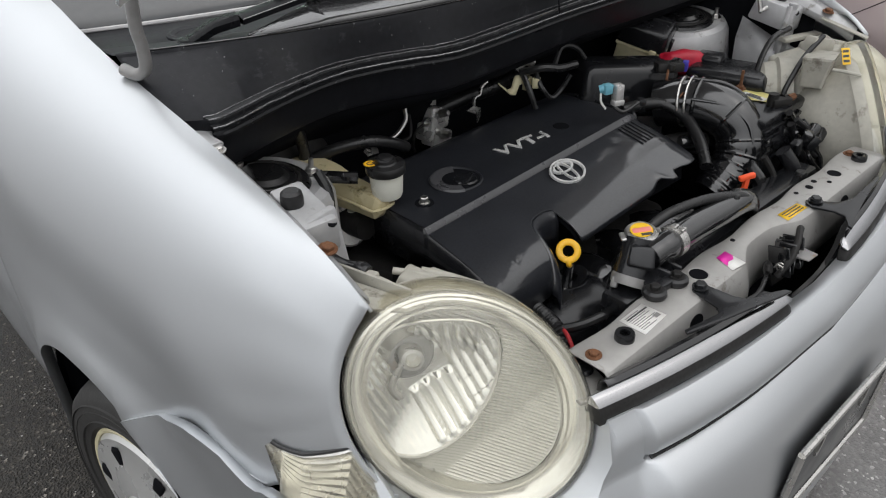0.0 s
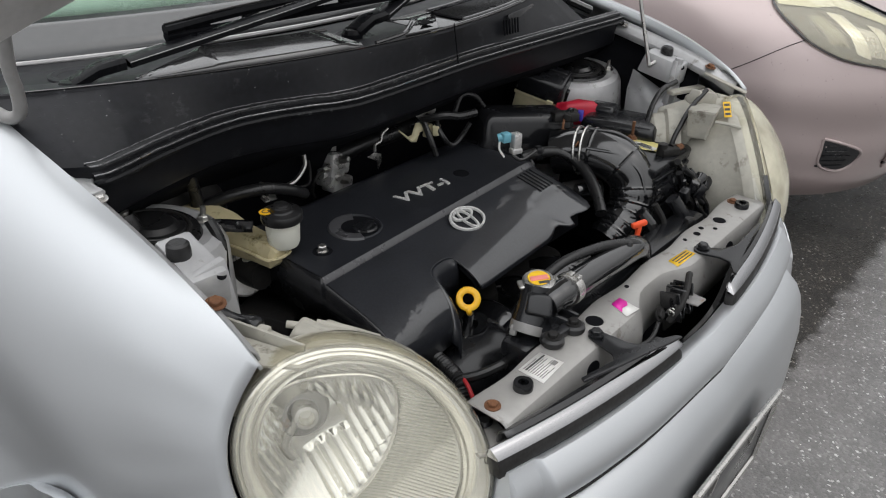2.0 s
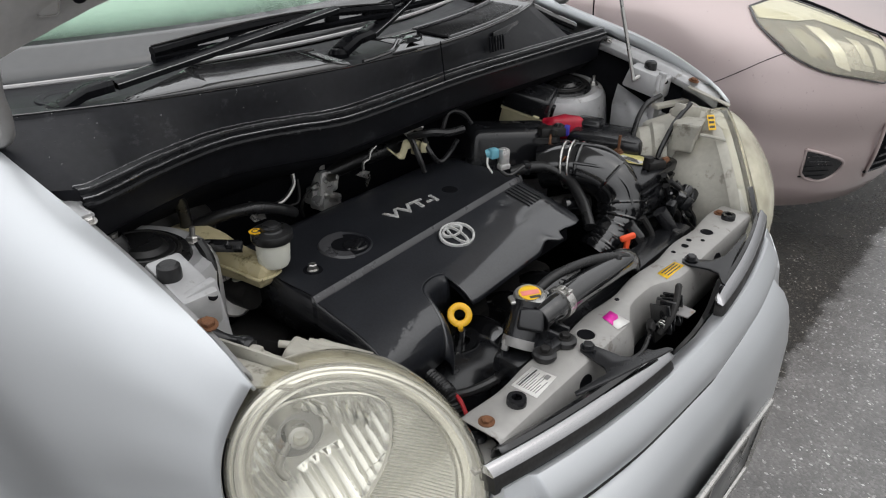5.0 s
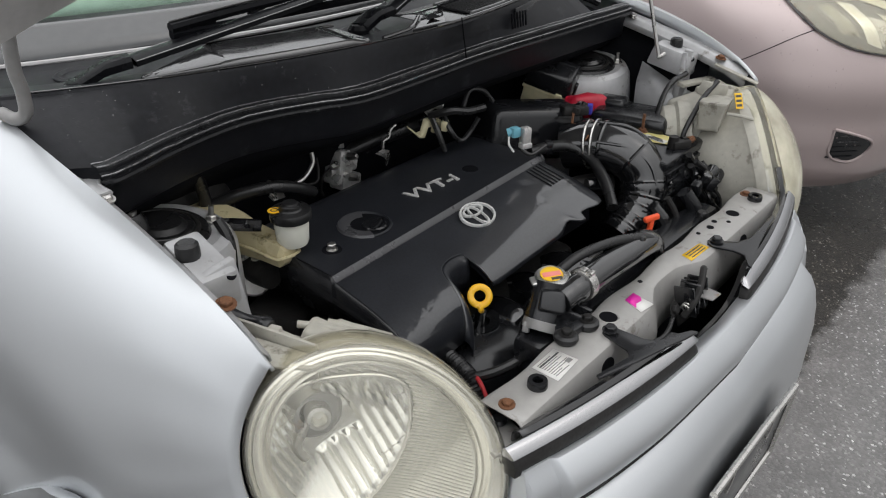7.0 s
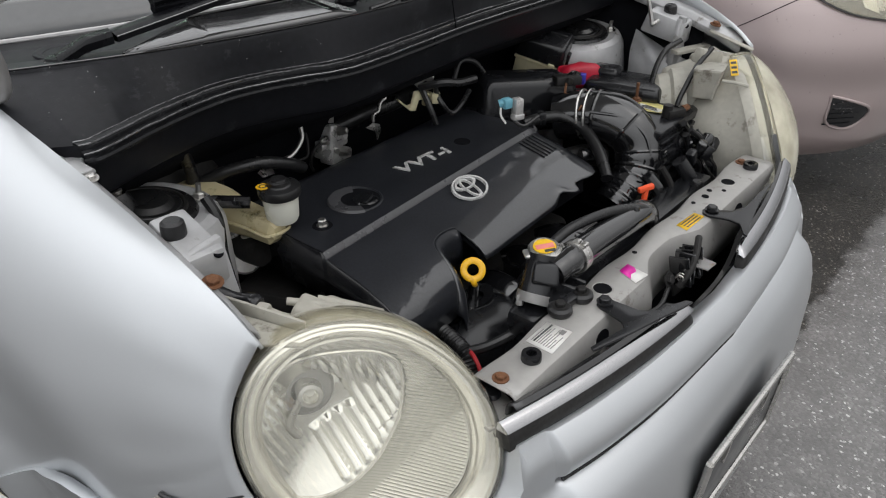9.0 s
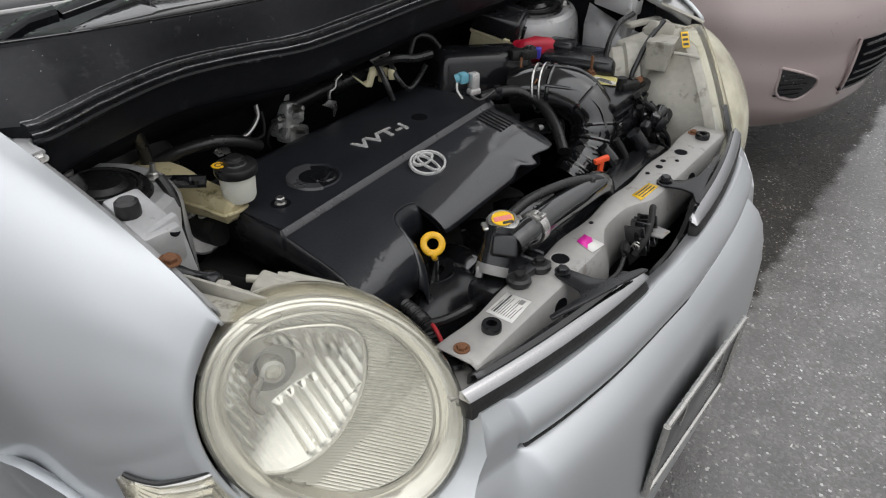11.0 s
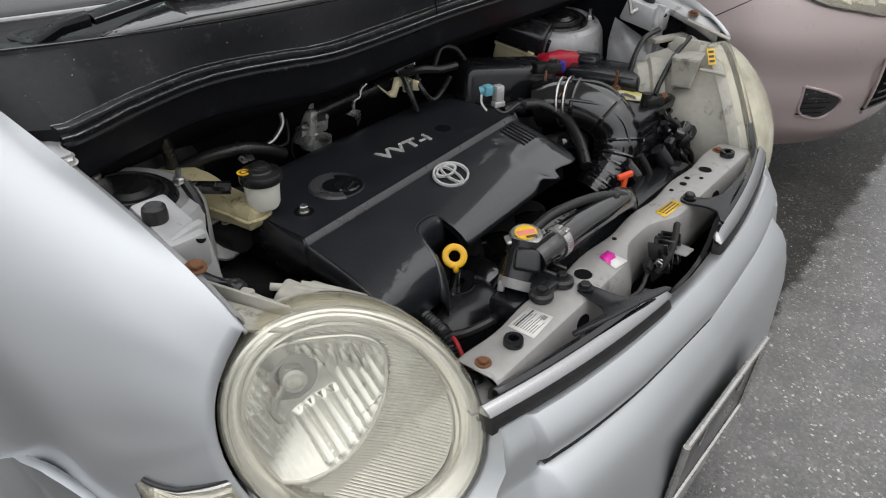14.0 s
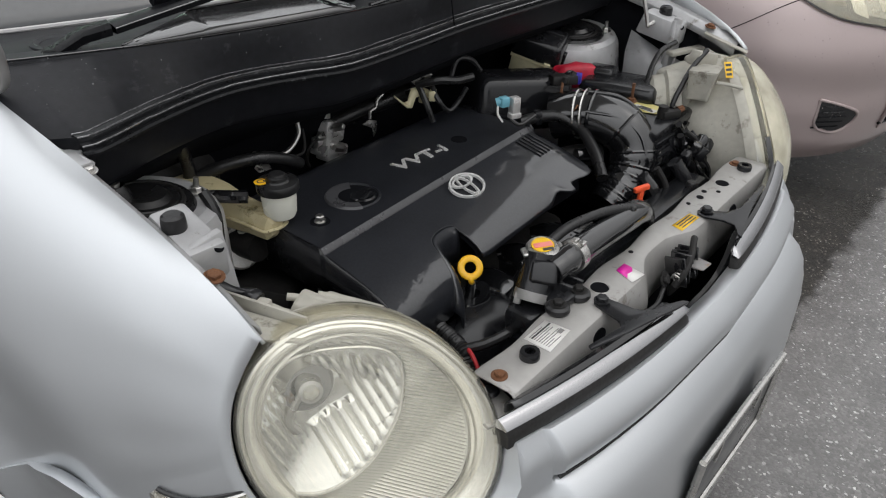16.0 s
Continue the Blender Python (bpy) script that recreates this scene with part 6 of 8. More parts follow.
rows = [cover_row(x) for x in (-0.4145, -0.4125, -0.405, -0.38, -0.35, -0.32, -0.305)]
rows += [cover_row(-0.300 + 0.0935 * j / 46, lerp(REACH, -0.300 + 0.0935 * j / 46)) for j in range(47)]
rows += [cover_row(x, r) for x, r in ((-0.2058, 0.098), (-0.2052, 0.118), (-0.2046, 0.132), (-0.204, 0.141), (-0.202, 0.146), (-0.19, 0.147), (-0.16, 0.147), (-0.12, 0.147), (-0.08, 0.147), (-0.04, 0.147), (0.0, 0.147), (0.012, 0.146))]
rows += [cover_row(x, r, v, end_sag(x)) for x, r, v in ((0.022, 0.143, 0.10), (0.032, 0.140, 0.35), (0.040, 0.142, 0.70), (0.047, 0.150, 0.92), (0.055, 0.158, 1.0), (0.066, 0.161, 1.0), (0.074, 0.148, 1.0), (0.080, 0.144, 1.0), (0.10, 0.146, 1.0),
                                                         (0.115, 0.150, 1.0), (0.13, 0.152, 1.0), (0.145, 0.150, 1.0), (0.156, 0.140, 1.0), (0.164, 0.120, 1.0), (0.168, 0.080, 1.0))]
cover = part("engine_cover", sheet(rows), COVER, engine, "black plastic engine cover, wet towards the front", thick=0.0035, angle=30)
# bevel strip painted grey for the sky it reflects
part("cover_bevel", sheet([[Vector(q) + Vector((0, -0.0003, 0.0004)) for q in r[8:11]] for r in rows]), BEVEL, cover, "bevel along the cover, its sky sheen painted grey")
# the apron's edge rolls down into the scoop
roll = []
for j in range(41):
    x = -0.298 + 0.0915 * j / 40
    crest = CREST_Y + CREST_SLOPE * x
    q = Vector((x, crest - lerp(REACH, x), cover_z(crest - lerp(REACH, x), crest)))
    x2 = x + 0.003
    t = (Vector((x2, CREST_Y + CREST_SLOPE * x2 - lerp(REACH, x2), 0)) - Vector((q.x, q.y, 0))).normalized()
    n = Vector((t.y, -t.x, 0))
    roll.append([q, q + n * 0.004 + Vector((0, 0, -0.0012)), q + n * 0.010 + Vector((0, 0, -0.006)), q + n * 0.014 + Vector((0, 0, -0.015)), q + n * 0.016 + Vector((0, 0, -0.030)), q + n * 0.016 + Vector((0, 0, -0.060))])
part("scoop_wall", sheet(roll), COVER, cover, thick=0.002)


def cover_end(x, foot, last=26):
    top = cover_row(x)[:last]
    return part("cover_wall", sheet([top, [(px, py, min(pz, foot)) for px, py, pz in top]]), BLACK, cover, thick=0.003)


cover_end(-0.4155, 0.775, 37)
cover_end(0.169, 0.80, 10)
# near-black sheets paint the shade inside the hump, seen through its arched end
part("hump_shade", sheet([[(x, y + 0.006, z - 0.010) for x, y, z in cover_row(x, 0.140)[18:]] + [(x, 0.37, 0.77), (x, 0.41, 0.76)] for x in (-0.205, -0.15, -0.05, 0.05, 0.13)]), VOID, cover)
part("hump_shade_back", sheet([[(-0.262, 0.445, 0.828), (-0.20, 0.445, 0.832)], [(-0.258, 0.440, 0.80), (-0.19, 0.440, 0.80)], [(-0.258, 0.435, 0.74), (-0.19, 0.435, 0.74)]]), VOID, cover)
# oil filler recess with its cap
rec = shift(-0.272, 0.556, 0.852)
part("filler_recess", lathe([(0.045, 0.0015), (0.042, 0.0035), (0.039, 0.001), (0.038, -0.02)], rec, 40), COVER, cover, "round recess round the oil filler")
# flat black discs and a pale crescent paint the recess's shade and lit wall
part("filler_shade", lathe([(0.038, 0.0), (0.0375, 0.0012), (0.0, 0.0012)], rec, 40), VOID, cover)
part("well_shade", lathe([(0.0, 0.0020), (0.030, 0.0020), (0.034, 0.0014)], rec @ shift(0.006, -0.008, 0), 32), VOID, cover)
cap = part("oil_filler_cap", join(lathe([(0.0, 0.004), (0.018, 0.004), (0.021, 0.002)], rec @ shift(0.008, -0.014, 0.0012), 16), box((0.036, 0.009, 0.004), rec @ pose(0.010, -0.018, 0.0060, 0, 0, 24), 0.0015)), BLACK, cover, "black oil filler cap")
part("recess_wall", lathe([(0.024, 0.0024), (0.034, 0.0030), (0.041, 0.0044), (0.0435, 0.0040), (0.046, 0.0005)], rec, 40, 190, 55), BEVEL, cover, "recess wall, painted paler where it is lit")
for x, y in ((-0.361, 0.536), (0.017, 0.571)):
    part("cover_dimple", lathe([(0.016, 0.0), (0.015, 0.0012), (0.010, 0.0008), (0.0, 0.0006)], shift(x, y, 0.8515), 24), VOID, cover)
    if x < 0:
        part("cover_nut", bolt(shift(x, y, 0.852), 0.007, 0.011, 1.3), STEEL, cover)
# louvres
for k in range(5):
    x = 0.092 + 0.011 * k
    pts = cover_row(x, 0.07, 0, end_sag(x))[11:37:4]
    part("louvre", sheet([[(px + s * 0.0017, py, pz + 0.0008) for px, py, pz in pts] for s in (-1, 1)]), VOID, cover)
    part("louvre_edge", tube([(px + 0.0026, py, pz + 0.0006) for px, py, pz in pts], 0.0011, 6), COVER, cover)
words("VVT-i", 0.043, shift(-0.092, 0.571, 0.8525) @ pose(0, 0, 0, 0, 0, -3.5) @ Matrix.Diagonal((1.22, 0.95, 1, 1)), BRIGHT, cover, "lettering", 0.0016, 0.12, 0.0008)
# oval badge: plain bright rings
badge_m = shift(-0.106, 0.455, cover_z(0.455, CREST_Y - 0.106 * CREST_SLOPE) + 0.003) @ pose(0, 0, 0, 17.5, 0, 1.5)
badge = part("badge", lathe([(0.0285, 0.0), (0.0290, 0.004), (0.0325, 0.004), (0.0330, 0.0)], badge_m @ Matrix.Diagonal((1.15, 0.86, 1, 1)), 48), BRIGHT, cover, "oval bright metal badge")
part("badge_loop", lathe([(0.0108, 0.0), (0.0112, 0.004), (0.0142, 0.004), (0.0146, 0.0)], badge_m @ shift(0, -0.001, 0) @ Matrix.Diagonal((0.8, 1.85, 1, 1)), 36), BRIGHT, badge)
part("badge_loop", lathe([(0.0108, 0.0), (0.0112, 0.004), (0.0142, 0.004), (0.0146, 0.0)], badge_m @ shift(0, 0.011, 0) @ Matrix.Diagonal((1.75, 0.85, 1, 1)), 36), BRIGHT, badge)

# intake lumps in front of and below the cover
for k, (x, y, z, r) in enumerate(((-0.245, 0.330, 0.655, 0.040), (-0.145, 0.335, 0.670, 0.038), (-0.05, 0.335, 0.675, 0.038), (0.05, 0.330, 0.675, 0.038))):
    part("intake_runner", tube([(x, y + 0.09, z - 0.01), (x, y + 0.03, z + 0.02), (x - 0.005, y - 0.02, z), (x - 0.01, y - 0.035, z - 0.08), (x - 0.01, y - 0.01, z - 0.18)], r, 18), GLOSS, engine, "glossy black intake runner")
part("intake_flange", box((0.22, 0.04, 0.030), pose(0.01, 0.335, 0.715, 30, 0, 0), 0.010), GLOSS, engine)
part("intake_shoulder", tube([(-0.30, 0.315, 0.685), (-0.26, 0.300, 0.694), (-0.21, 0.300, 0.700), (-0.16, 0.315, 0.705), (-0.10, 0.330, 0.715), (-0.02, 0.335, 0.725)], 0.014, 14), GLOSS, engine)
dome = []
for i in range(13):
    a = math.pi / 2 * i / 12
    dome.append([(-0.238 + 0.100 * math.sin(a) ** 0.8 * math.cos(t), 0.322 + 0.075 * math.sin(a) ** 0.8 * math.sin(t), 0.652 + 0.080 * math.cos(a)) for t in (2 * math.pi * k / 40 for k in range(40))])
part("intake_dome", sheet(dome, close=True), BLACK, engine, "glossy black intake bulge")
part("dipstick_boss", lathe([(0.010, 0.004), (0.024, 0.006), (0.027, 0.002), (0.027, -0.012)], pose(-0.226, 0.342, 0.733, 10, -8, 0) @ Matrix.Diagonal((1.25, 0.85, 1, 1)), 32), GLOSS, engine)
part("cast_mark", join(*[box((0.005, 0.003, 0.016), pose(-0.245 + 0.011 * k, 0.296, 0.703, 28, 0, 8), 0.001) for k in range(4)]), GLOSS, engine)
ring_m = basis((-0.234, 0.345, 0.788), (-0.50, -0.52, 0.69))
dip = part("dipstick", lathe([(0.0088 + 0.0056 + 0.0056 * math.cos(a), 0.0038 * math.sin(a)) for a in (2 * math.pi * j / 10 for j in range(11))], ring_m, 36), YELLOW, engine, "yellow dipstick ring")
part("dipstick_stem", tube([Vector(ring_m @ Vector((0, -0.015, 0))), Vector(ring_m @ Vector((0, -0.021, -0.001))), (-0.236, 0.339, 0.764)], 0.0045, 10), YELLOW, dip)
part("dipstick_tube", tube([(-0.236, 0.339, 0.766), (-0.234, 0.344, 0.745), (-0.231, 0.350, 0.66)], lambda u: 0.0065 + 0.004 * u, 14), GLOSS, dip)
mount = part("engine_mount", box((0.13, 0.10, 0.06), pose(-0.40, 0.62, 0.71, 6, 10, 30), 0.010), DARK, engine, "oily engine mount")
for k in range(4):
    part("mount_rib", box((0.12, 0.010, 0.018), pose(-0.36 + 0.004 * k, 0.56 - 0.022 * k, 0.715, 0, 8, 28), 0.003), DARK, mount)
part("mount_bolt", join(bolt(shift(-0.375, 0.585, 0.745), 0.010, 0.012), lathe([(0, 0.03), (0.005, 0.029), (0.005, 0)], shift(-0.375, 0.585, 0.745), 10)), DARK, mount)
part("pump_body", lathe([(0.0, 0.03), (0.024, 0.03), (0.028, 0.024), (0.028, -0.03), (0.034, -0.034), (0.034, -0.06)], basis((-0.43, 0.655, 0.785), (-0.4, -0.75, 0.35)), 28), ALLOY, engine, "dirty cast pump body")
part("pump_neck", tube([(-0.44, 0.66, 0.80), (-0.435, 0.66, 0.83), (-0.43, 0.665, 0.85)], 0.013, 10), ALLOY, engine)

# ---------------------------------------------------------------- rear of the bay
master = thing("brake_fluid_reservoir", "yellowed brake fluid reservoir with a black cap", "reservoir")
def tank_row(c, w, h0, h1):
    x, y = c
    return [(x - w, y, h0 + 0.012), (x - w * 0.9, y, h1 - 0.010), (x - w * 0.6, y, h1), (x + w * 0.6, y, h1), (x + w * 0.9, y, h1 - 0.010), (x + w, y, h0 + 0.012), (x + w * 0.8, y, h0), (x - w * 0.8, y, h0)]
rows = [tank_row(c, w, a, b) for c, w, a, b in (((-0.418, 0.566), 0.014, 0.846, 0.864), ((-0.419, 0.572), 0.019, 0.838, 0.872), ((-0.421, 0.61), 0.023, 0.838, 0.876), ((-0.428, 0.65), 0.027, 0.838, 0.880), ((-0.438, 0.69), 0.036, 0.818, 0.890), ((-0.448, 0.72), 0.040, 0.812, 0.894), ((-0.456, 0.755), 0.038, 0.812, 0.892), ((-0.458, 0.764), 0.030, 0.822, 0.882))]
tank = sheet(rows, close=True)
for r in (rows[0], rows[-1]):
    tank.faces.new([min(tank.verts, key=lambda v: (v.co - Vector(p)).length) for p in r])
part("tank", tank, MILKY, master, "yellowed lower tank")
seam_rows = [[(x + s * (w + 0.002), y, z) for x, y, w, z in ((-0.418, 0.566, 0.015, 0.855), (-0.419, 0.573, 0.020, 0.855), (-0.421, 0.61, 0.023, 0.857), (-0.428, 0.65, 0.027, 0.860), (-0.438, 0.69, 0.036, 0.862), (-0.452, 0.738, 0.039, 0.863))] for s in (-1, 1)]
for r in seam_rows:
    part("tank_seam", tube(r, 0.0028, 8), MILKY, master)
part("tank_seam", tube([seam_rows[0][0], (-0.418, 0.5625, 0.855), seam_rows[1][0]], 0.0028, 8), MILKY, master)
neck_m = shift(-0.401, 0.577, 0.0)
part("filler_neck", lathe([(0.0, 0.866), (0.022, 0.866), (0.0245, 0.872), (0.0265, 0.905), (0.0265, 0.912)], neck_m, 36), MILKY_W, master, "white filler neck with fluid inside")
fcap = part("filler_cap", lathe([(0.0305, 0.908), (0.0315, 0.910), (0.0315, 0.919), (0.030, 0.922), (0.018, 0.923), (0.016, 0.925), (0.0155, 0.930), (0.012, 0.931), (0.011, 0.934), (0.0, 0.935)], neck_m, 40), RUBBER, master, "dusty black filler cap")
part("cap_mark", lathe([(0.0, 0.0008), (0.0105, 0.0008), (0.0105, 0)], shift(-0.420, 0.590, 0.9228) , 8), YELLOW, fcap, "yellow caution mark")
part("cap_mark_ring", lathe([(0.004, 0.0005), (0.005, 0.0012), (0.006, 0.0005)], shift(-0.420, 0.590, 0.9234), 16), INK, fcap)
part("sensor_plug", tube([(-0.438, 0.60, 0.902), (-0.452, 0.613, 0.903), (-0.466, 0.64, 0.900)], 0.010, 10), GLOSS, master, "black sensor plug and lead")
part("sensor_lead", tube([(-0.466, 0.64, 0.905), (-0.49, 0.66, 0.905), (-0.51, 0.68, 0.90), (-0.53, 0.72, 0.89)], 0.006, 8), RUBBER, master)
part("lower_nipple", tube([(-0.43, 0.635, 0.83), (-0.428, 0.632, 0.80)], 0.010, 10, smooth=False), MILKY_W, master)

booster = thing("brake_booster", "black round brake booster against the bulkhead", "brake booster")
part("shell", lathe([(0.0, 0.05), (0.05, 0.05), (0.085, 0.035), (0.105, 0.01), (0.110, -0.01), (0.105, -0.03)], basis((-0.46, 0.80, 0.855), (0.05, -1, 0.1)), 40), DARK, booster)
part("master_cylinder", tube([(-0.45, 0.77, 0.80), (-0.435, 0.66, 0.805), (-0.43, 0.60, 0.81)], 0.022, 14), DARK, booster)
part("vacuum_hose", tube([(-0.492, 0.690, 1.00), (-0.470, 0.705, 0.965), (-0.452, 0.728, 0.93), (-0.445, 0.738, 0.89), (-0.458, 0.76, 0.86)], 0.010, 12), RUBBER, booster)

valve = thing("brake_valve_block", "bare aluminium brake valve block with steel pipes", "valve block")
part("block", box((0.044, 0.040, 0.070), pose(-0.118, 0.790, 0.838, 0, 14, 10), 0.006), ALLOY, valve)
part("block_boss", lathe([(0.0, 0.012), (0.008, 0.012), (0.010, 0.008), (0.010, -0.02)], basis((-0.108, 0.768, 0.852), (0.3, -1, 0.2)), 20), ALLOY, valve)
part("block_boss", lathe([(0.0, 0.008), (0.005, 0.008), (0.006, 0.0), (0.012, 0.0), (0.013, -0.02)], basis((-0.122, 0.768, 0.826), (-0.2, -1, 0.1)), 20), STEEL, valve)
part("block_neck", tube([(-0.15, 0.785, 0.838), (-0.118, 0.785, 0.838), (-0.085, 0.785, 0.832)], 0.011, 14, smooth=False), ALLOY, valve)
part("block_foot", box((0.060, 0.036, 0.030), pose(-0.108, 0.785, 0.806, 0, 12, 10), 0.006), ALLOY, valve)
for p, d in (((-0.140, 0.772, 0.853), (-1, -0.3, 0)), ((-0.112, 0.765, 0.862), (0.2, -1, 0.3)), ((-0.118, 0.785, 0.878), (0.2, 0, 1)), ((-0.128, 0.790, 0.880), (-0.2, 0, 1)), ((-0.112, 0.765, 0.820), (0.2, -1, 0.1))):
    part("union_nut", lathe([(0.0, 0.020), (0.005, 0.019), (0.008, 0.012), (0.009, 0.0)], basis(p, d, (0, 1, 0.3)), 6), STEEL, valve)
for pts in ([(-0.155, 0.768, 0.853), (-0.178, 0.765, 0.845), (-0.185, 0.768, 0.82), (-0.175, 0.775, 0.80)],
            [(-0.114, 0.785, 0.895), (-0.108, 0.78, 0.912), (-0.08, 0.775, 0.918), (-0.06, 0.775, 0.90), (-0.055, 0.775, 0.85)],
            [(-0.245, 0.775, 0.850), (-0.225, 0.765, 0.842), (-0.200, 0.76, 0.842), (-0.190, 0.765, 0.86), (-0.185, 0.775, 0.88)]):
    part("brake_pipe", tube(pts, 0.0030, 8), DARK, valve)
part("brake_pipe", tube([(-0.300, 0.770, 0.872), (-0.270, 0.762, 0.858), (-0.235, 0.758, 0.858), (-0.205, 0.762, 0.878), (-0.200, 0.768, 0.900)], 0.0042, 8), STEEL, valve, "bright bent pipe")
part("brake_pipe", tube([(-0.020, 0.765, 0.930), (-0.024, 0.760, 0.895), (-0.030, 0.758, 0.860)], 0.0045, 8), BLACK, valve)
part("shield_tab", plate([(-0.018, -0.006), (0.018, -0.008), (0.022, 0.004), (0, 0.012), (-0.02, 0.006)], 0.002, pose(-0.290, 0.760, 0.845, 40, 10, 20), 0.0005), STEEL, valve)
part("rear_hose", tube([(-0.44, 0.74, 0.885), (-0.40, 0.705, 0.905), (-0.355, 0.675, 0.912), (-0.31, 0.672, 0.895), (-0.27, 0.685, 0.87)], 0.010, 12), RUBBER, valve, "black hose behind the reservoir")
for pts, mt in (([(-0.05, 0.79, 0.93), (-0.055, 0.77, 0.89), (-0.05, 0.77, 0.86)], STEEL), ([(-0.025, 0.78, 0.945), (-0.03, 0.765, 0.92), (-0.02, 0.76, 0.90), (-0.035, 0.76, 0.87)], STEEL)):
    part("pipe_clamp", tube(pts, 0.005, 6), mt, valve)
part("heater_hose", tube([(-0.10, 0.79, 0.86), (-0.04, 0.76, 0.88), (0.01, 0.74, 0.89), (0.06, 0.73, 0.90)], 0.016, 12), RUBBER, valve)
clips = thing("rear_cable_clips", "beige plastic cable clips and black leads behind the engine", "cable clip")
fold = [(-0.030, 0.918), (-0.006, 0.898), (0.008, 0.899), (0.018, 0.921), (0.038, 0.919), (0.066, 0.906)]
part("clip", sheet([[(x, 0.692, z) for x, z in fold], [(x + 0.004, 0.684, z - 0.018 * min(1, max(0.35, (x + 0.03) * 20))) for x, z in fold]]), CREAM, clips, "bent beige clip", thick=0.003)
part("clip_step", box((0.016, 0.012, 0.026), pose(0.046, 0.684, 0.900, 0, 10, 0), 0.003), CREAM, clips)
part("wire_hook", tube([(-0.030, 0.72, 0.916), (-0.045, 0.72, 0.909), (-0.052, 0.718, 0.897), (-0.063, 0.72, 0.892), (-0.066, 0.72, 0.878)], 0.0035, 8), STEEL, clips)
part("hook_leaf", plate([(-0.085, 0.872), (-0.066, 0.876), (-0.048, 0.868), (-0.046, 0.852), (-0.057, 0.838), (-0.060, 0.856)], 0.002, Matrix(((1, 0, 0, 0), (0, 0, -1, 0.72), (0, 1, 0, 0), (0, 0, 0, 1))), 0.0005), STEEL, clips)
part("clip", box((0.02, 0.014, 0.020), pose(0.052, 0.665, 0.905, 0, 0, 30), 0.003), CREAM, clips)
for pts, r in (([(0.03, 0.69, 0.925), (0.06, 0.655, 0.935), (0.09, 0.64, 0.93), (0.13, 0.63, 0.93)], 0.008), ([(0.06, 0.68, 0.93), (0.05, 0.65, 0.90), (0.07, 0.64, 0.875), (0.10, 0.64, 0.885), (0.12, 0.635, 0.91)], 0.005),
               ([(0.035, 0.69, 0.93), (0.03, 0.66, 0.89), (0.035, 0.65, 0.86)], 0.006), ([(0.10, 0.66, 0.93), (0.12, 0.66, 0.96), (0.15, 0.65, 0.955), (0.17, 0.64, 0.93)], 0.005), ([(-0.02, 0.72, 0.945), (0.01, 0.715, 0.95), (0.035, 0.70, 0.935)], 0.004)):
    part("lead", tube(pts, r, 8), RUBBER, clips)
part("lead_cover", tube([(0.03, 0.70, 0.93), (0.045, 0.69, 0.945), (0.06, 0.68, 0.94)], 0.010, 8), STEEL, clips)
part("pipe_behind_tower", tube([(-0.580, 0.535, 0.950), (-0.567, 0.53, 0.943), (-0.555, 0.53, 0.921), (-0.554, 0.53, 0.887), (-0.557, 0.53, 0.80)], 0.0035, 8), CREAM, clips)
part("pipe_behind_tower", tube([(-0.500, 0.615, 0.93), (-0.498, 0.595, 0.90), (-0.508, 0.58, 0.85), (-0.505, 0.57, 0.78)], 0.008, 8), RUBBER, clips)
part("tower_nut_cone", join(lathe([(0.0, 0.035), (0.004, 0.034), (0.005, 0.022), (0.010, 0.020), (0.011, 0.004), (0.018, 0.0)], shift(-0.600, 0.665, 0.945), 14)), STEEL, clips)
part("rubber_boot", lathe([(0.016, 0.03), (0.022, 0.02), (0.026, 0.0), (0.034, -0.02)], shift(-0.600, 0.668, 0.93), 20), RUBBER, clips)

# ---------------------------------------------------------------- air intake
intake = thing("air_intake", "black plastic air box and ribbed intake elbow", "air intake")
part("air_box", box((0.20, 0.115, 0.10), pose(0.165, 0.545, 0.898, -6, 4, -34), 0.016, 3, (0.92, 0.9)), BLACK, intake, "matt black air box lid")
part("box_edge", box((0.055, 0.016, 0.014), pose(0.222, 0.470, 0.945, 0, 8, 20), 0.004), BLACK, intake)
part("air_sensor", join(box((0.050, 0.036, 0.018), pose(0.200, 0.468, 0.945, -8, 0, -40), 0.004), *[box((0.014, 0.010, 0.012), pose(0.183 + 0.013 * k, 0.452 + 0.008 * (k % 2), 0.950, 10 * k, 20, 15 * k), 0.002) for k in range(4)]), DARK, intake, "air flow sensor and plug")
part("sensor_wire", tube([(0.178, 0.455, 0.948), (0.165, 0.448, 0.94), (0.158, 0.445, 0.92)], 0.0025, 6), RUST, intake)
part("violet_plug", box((0.016, 0.012, 0.020), pose(0.262, 0.470, 0.930, 0, 0, 20), 0.002), VIOLET, intake, "violet plug")
ELBOW = [(0.158, 0.455, 0.888), (0.170, 0.418, 0.898), (0.180, 0.375, 0.902), (0.190, 0.330, 0.888), (0.192, 0.303, 0.855), (0.172, 0.292, 0.815), (0.140, 0.294, 0.785), (0.115, 0.300, 0.765)]
part("elbow", tube(ELBOW, lambda u: 0.043 - 0.006 * max(0, u - 0.55) + 0.0012 * math.cos(u * 60) * (u > 0.6), 32, 10), GLOSS, intake, "wet black rubber intake elbow")
epath = spline(ELBOW, 10)
def hoop(i, r, w, material, name="hose_band"):
    c = epath[i]
    d = (epath[min(i + 1, len(epath) - 1)] - epath[i - 1]).normalized()
    return part(name, lathe([(r - 0.002, -w), (r, -w), (r + 0.0012, 0), (r, w), (r - 0.002, w)], basis(c, d, (0, 0, 1) if abs(d.z) < 0.8 else (0, 1, 0)), 36), material, intake)
hoop(12, 0.0455, 0.0022, STEEL)
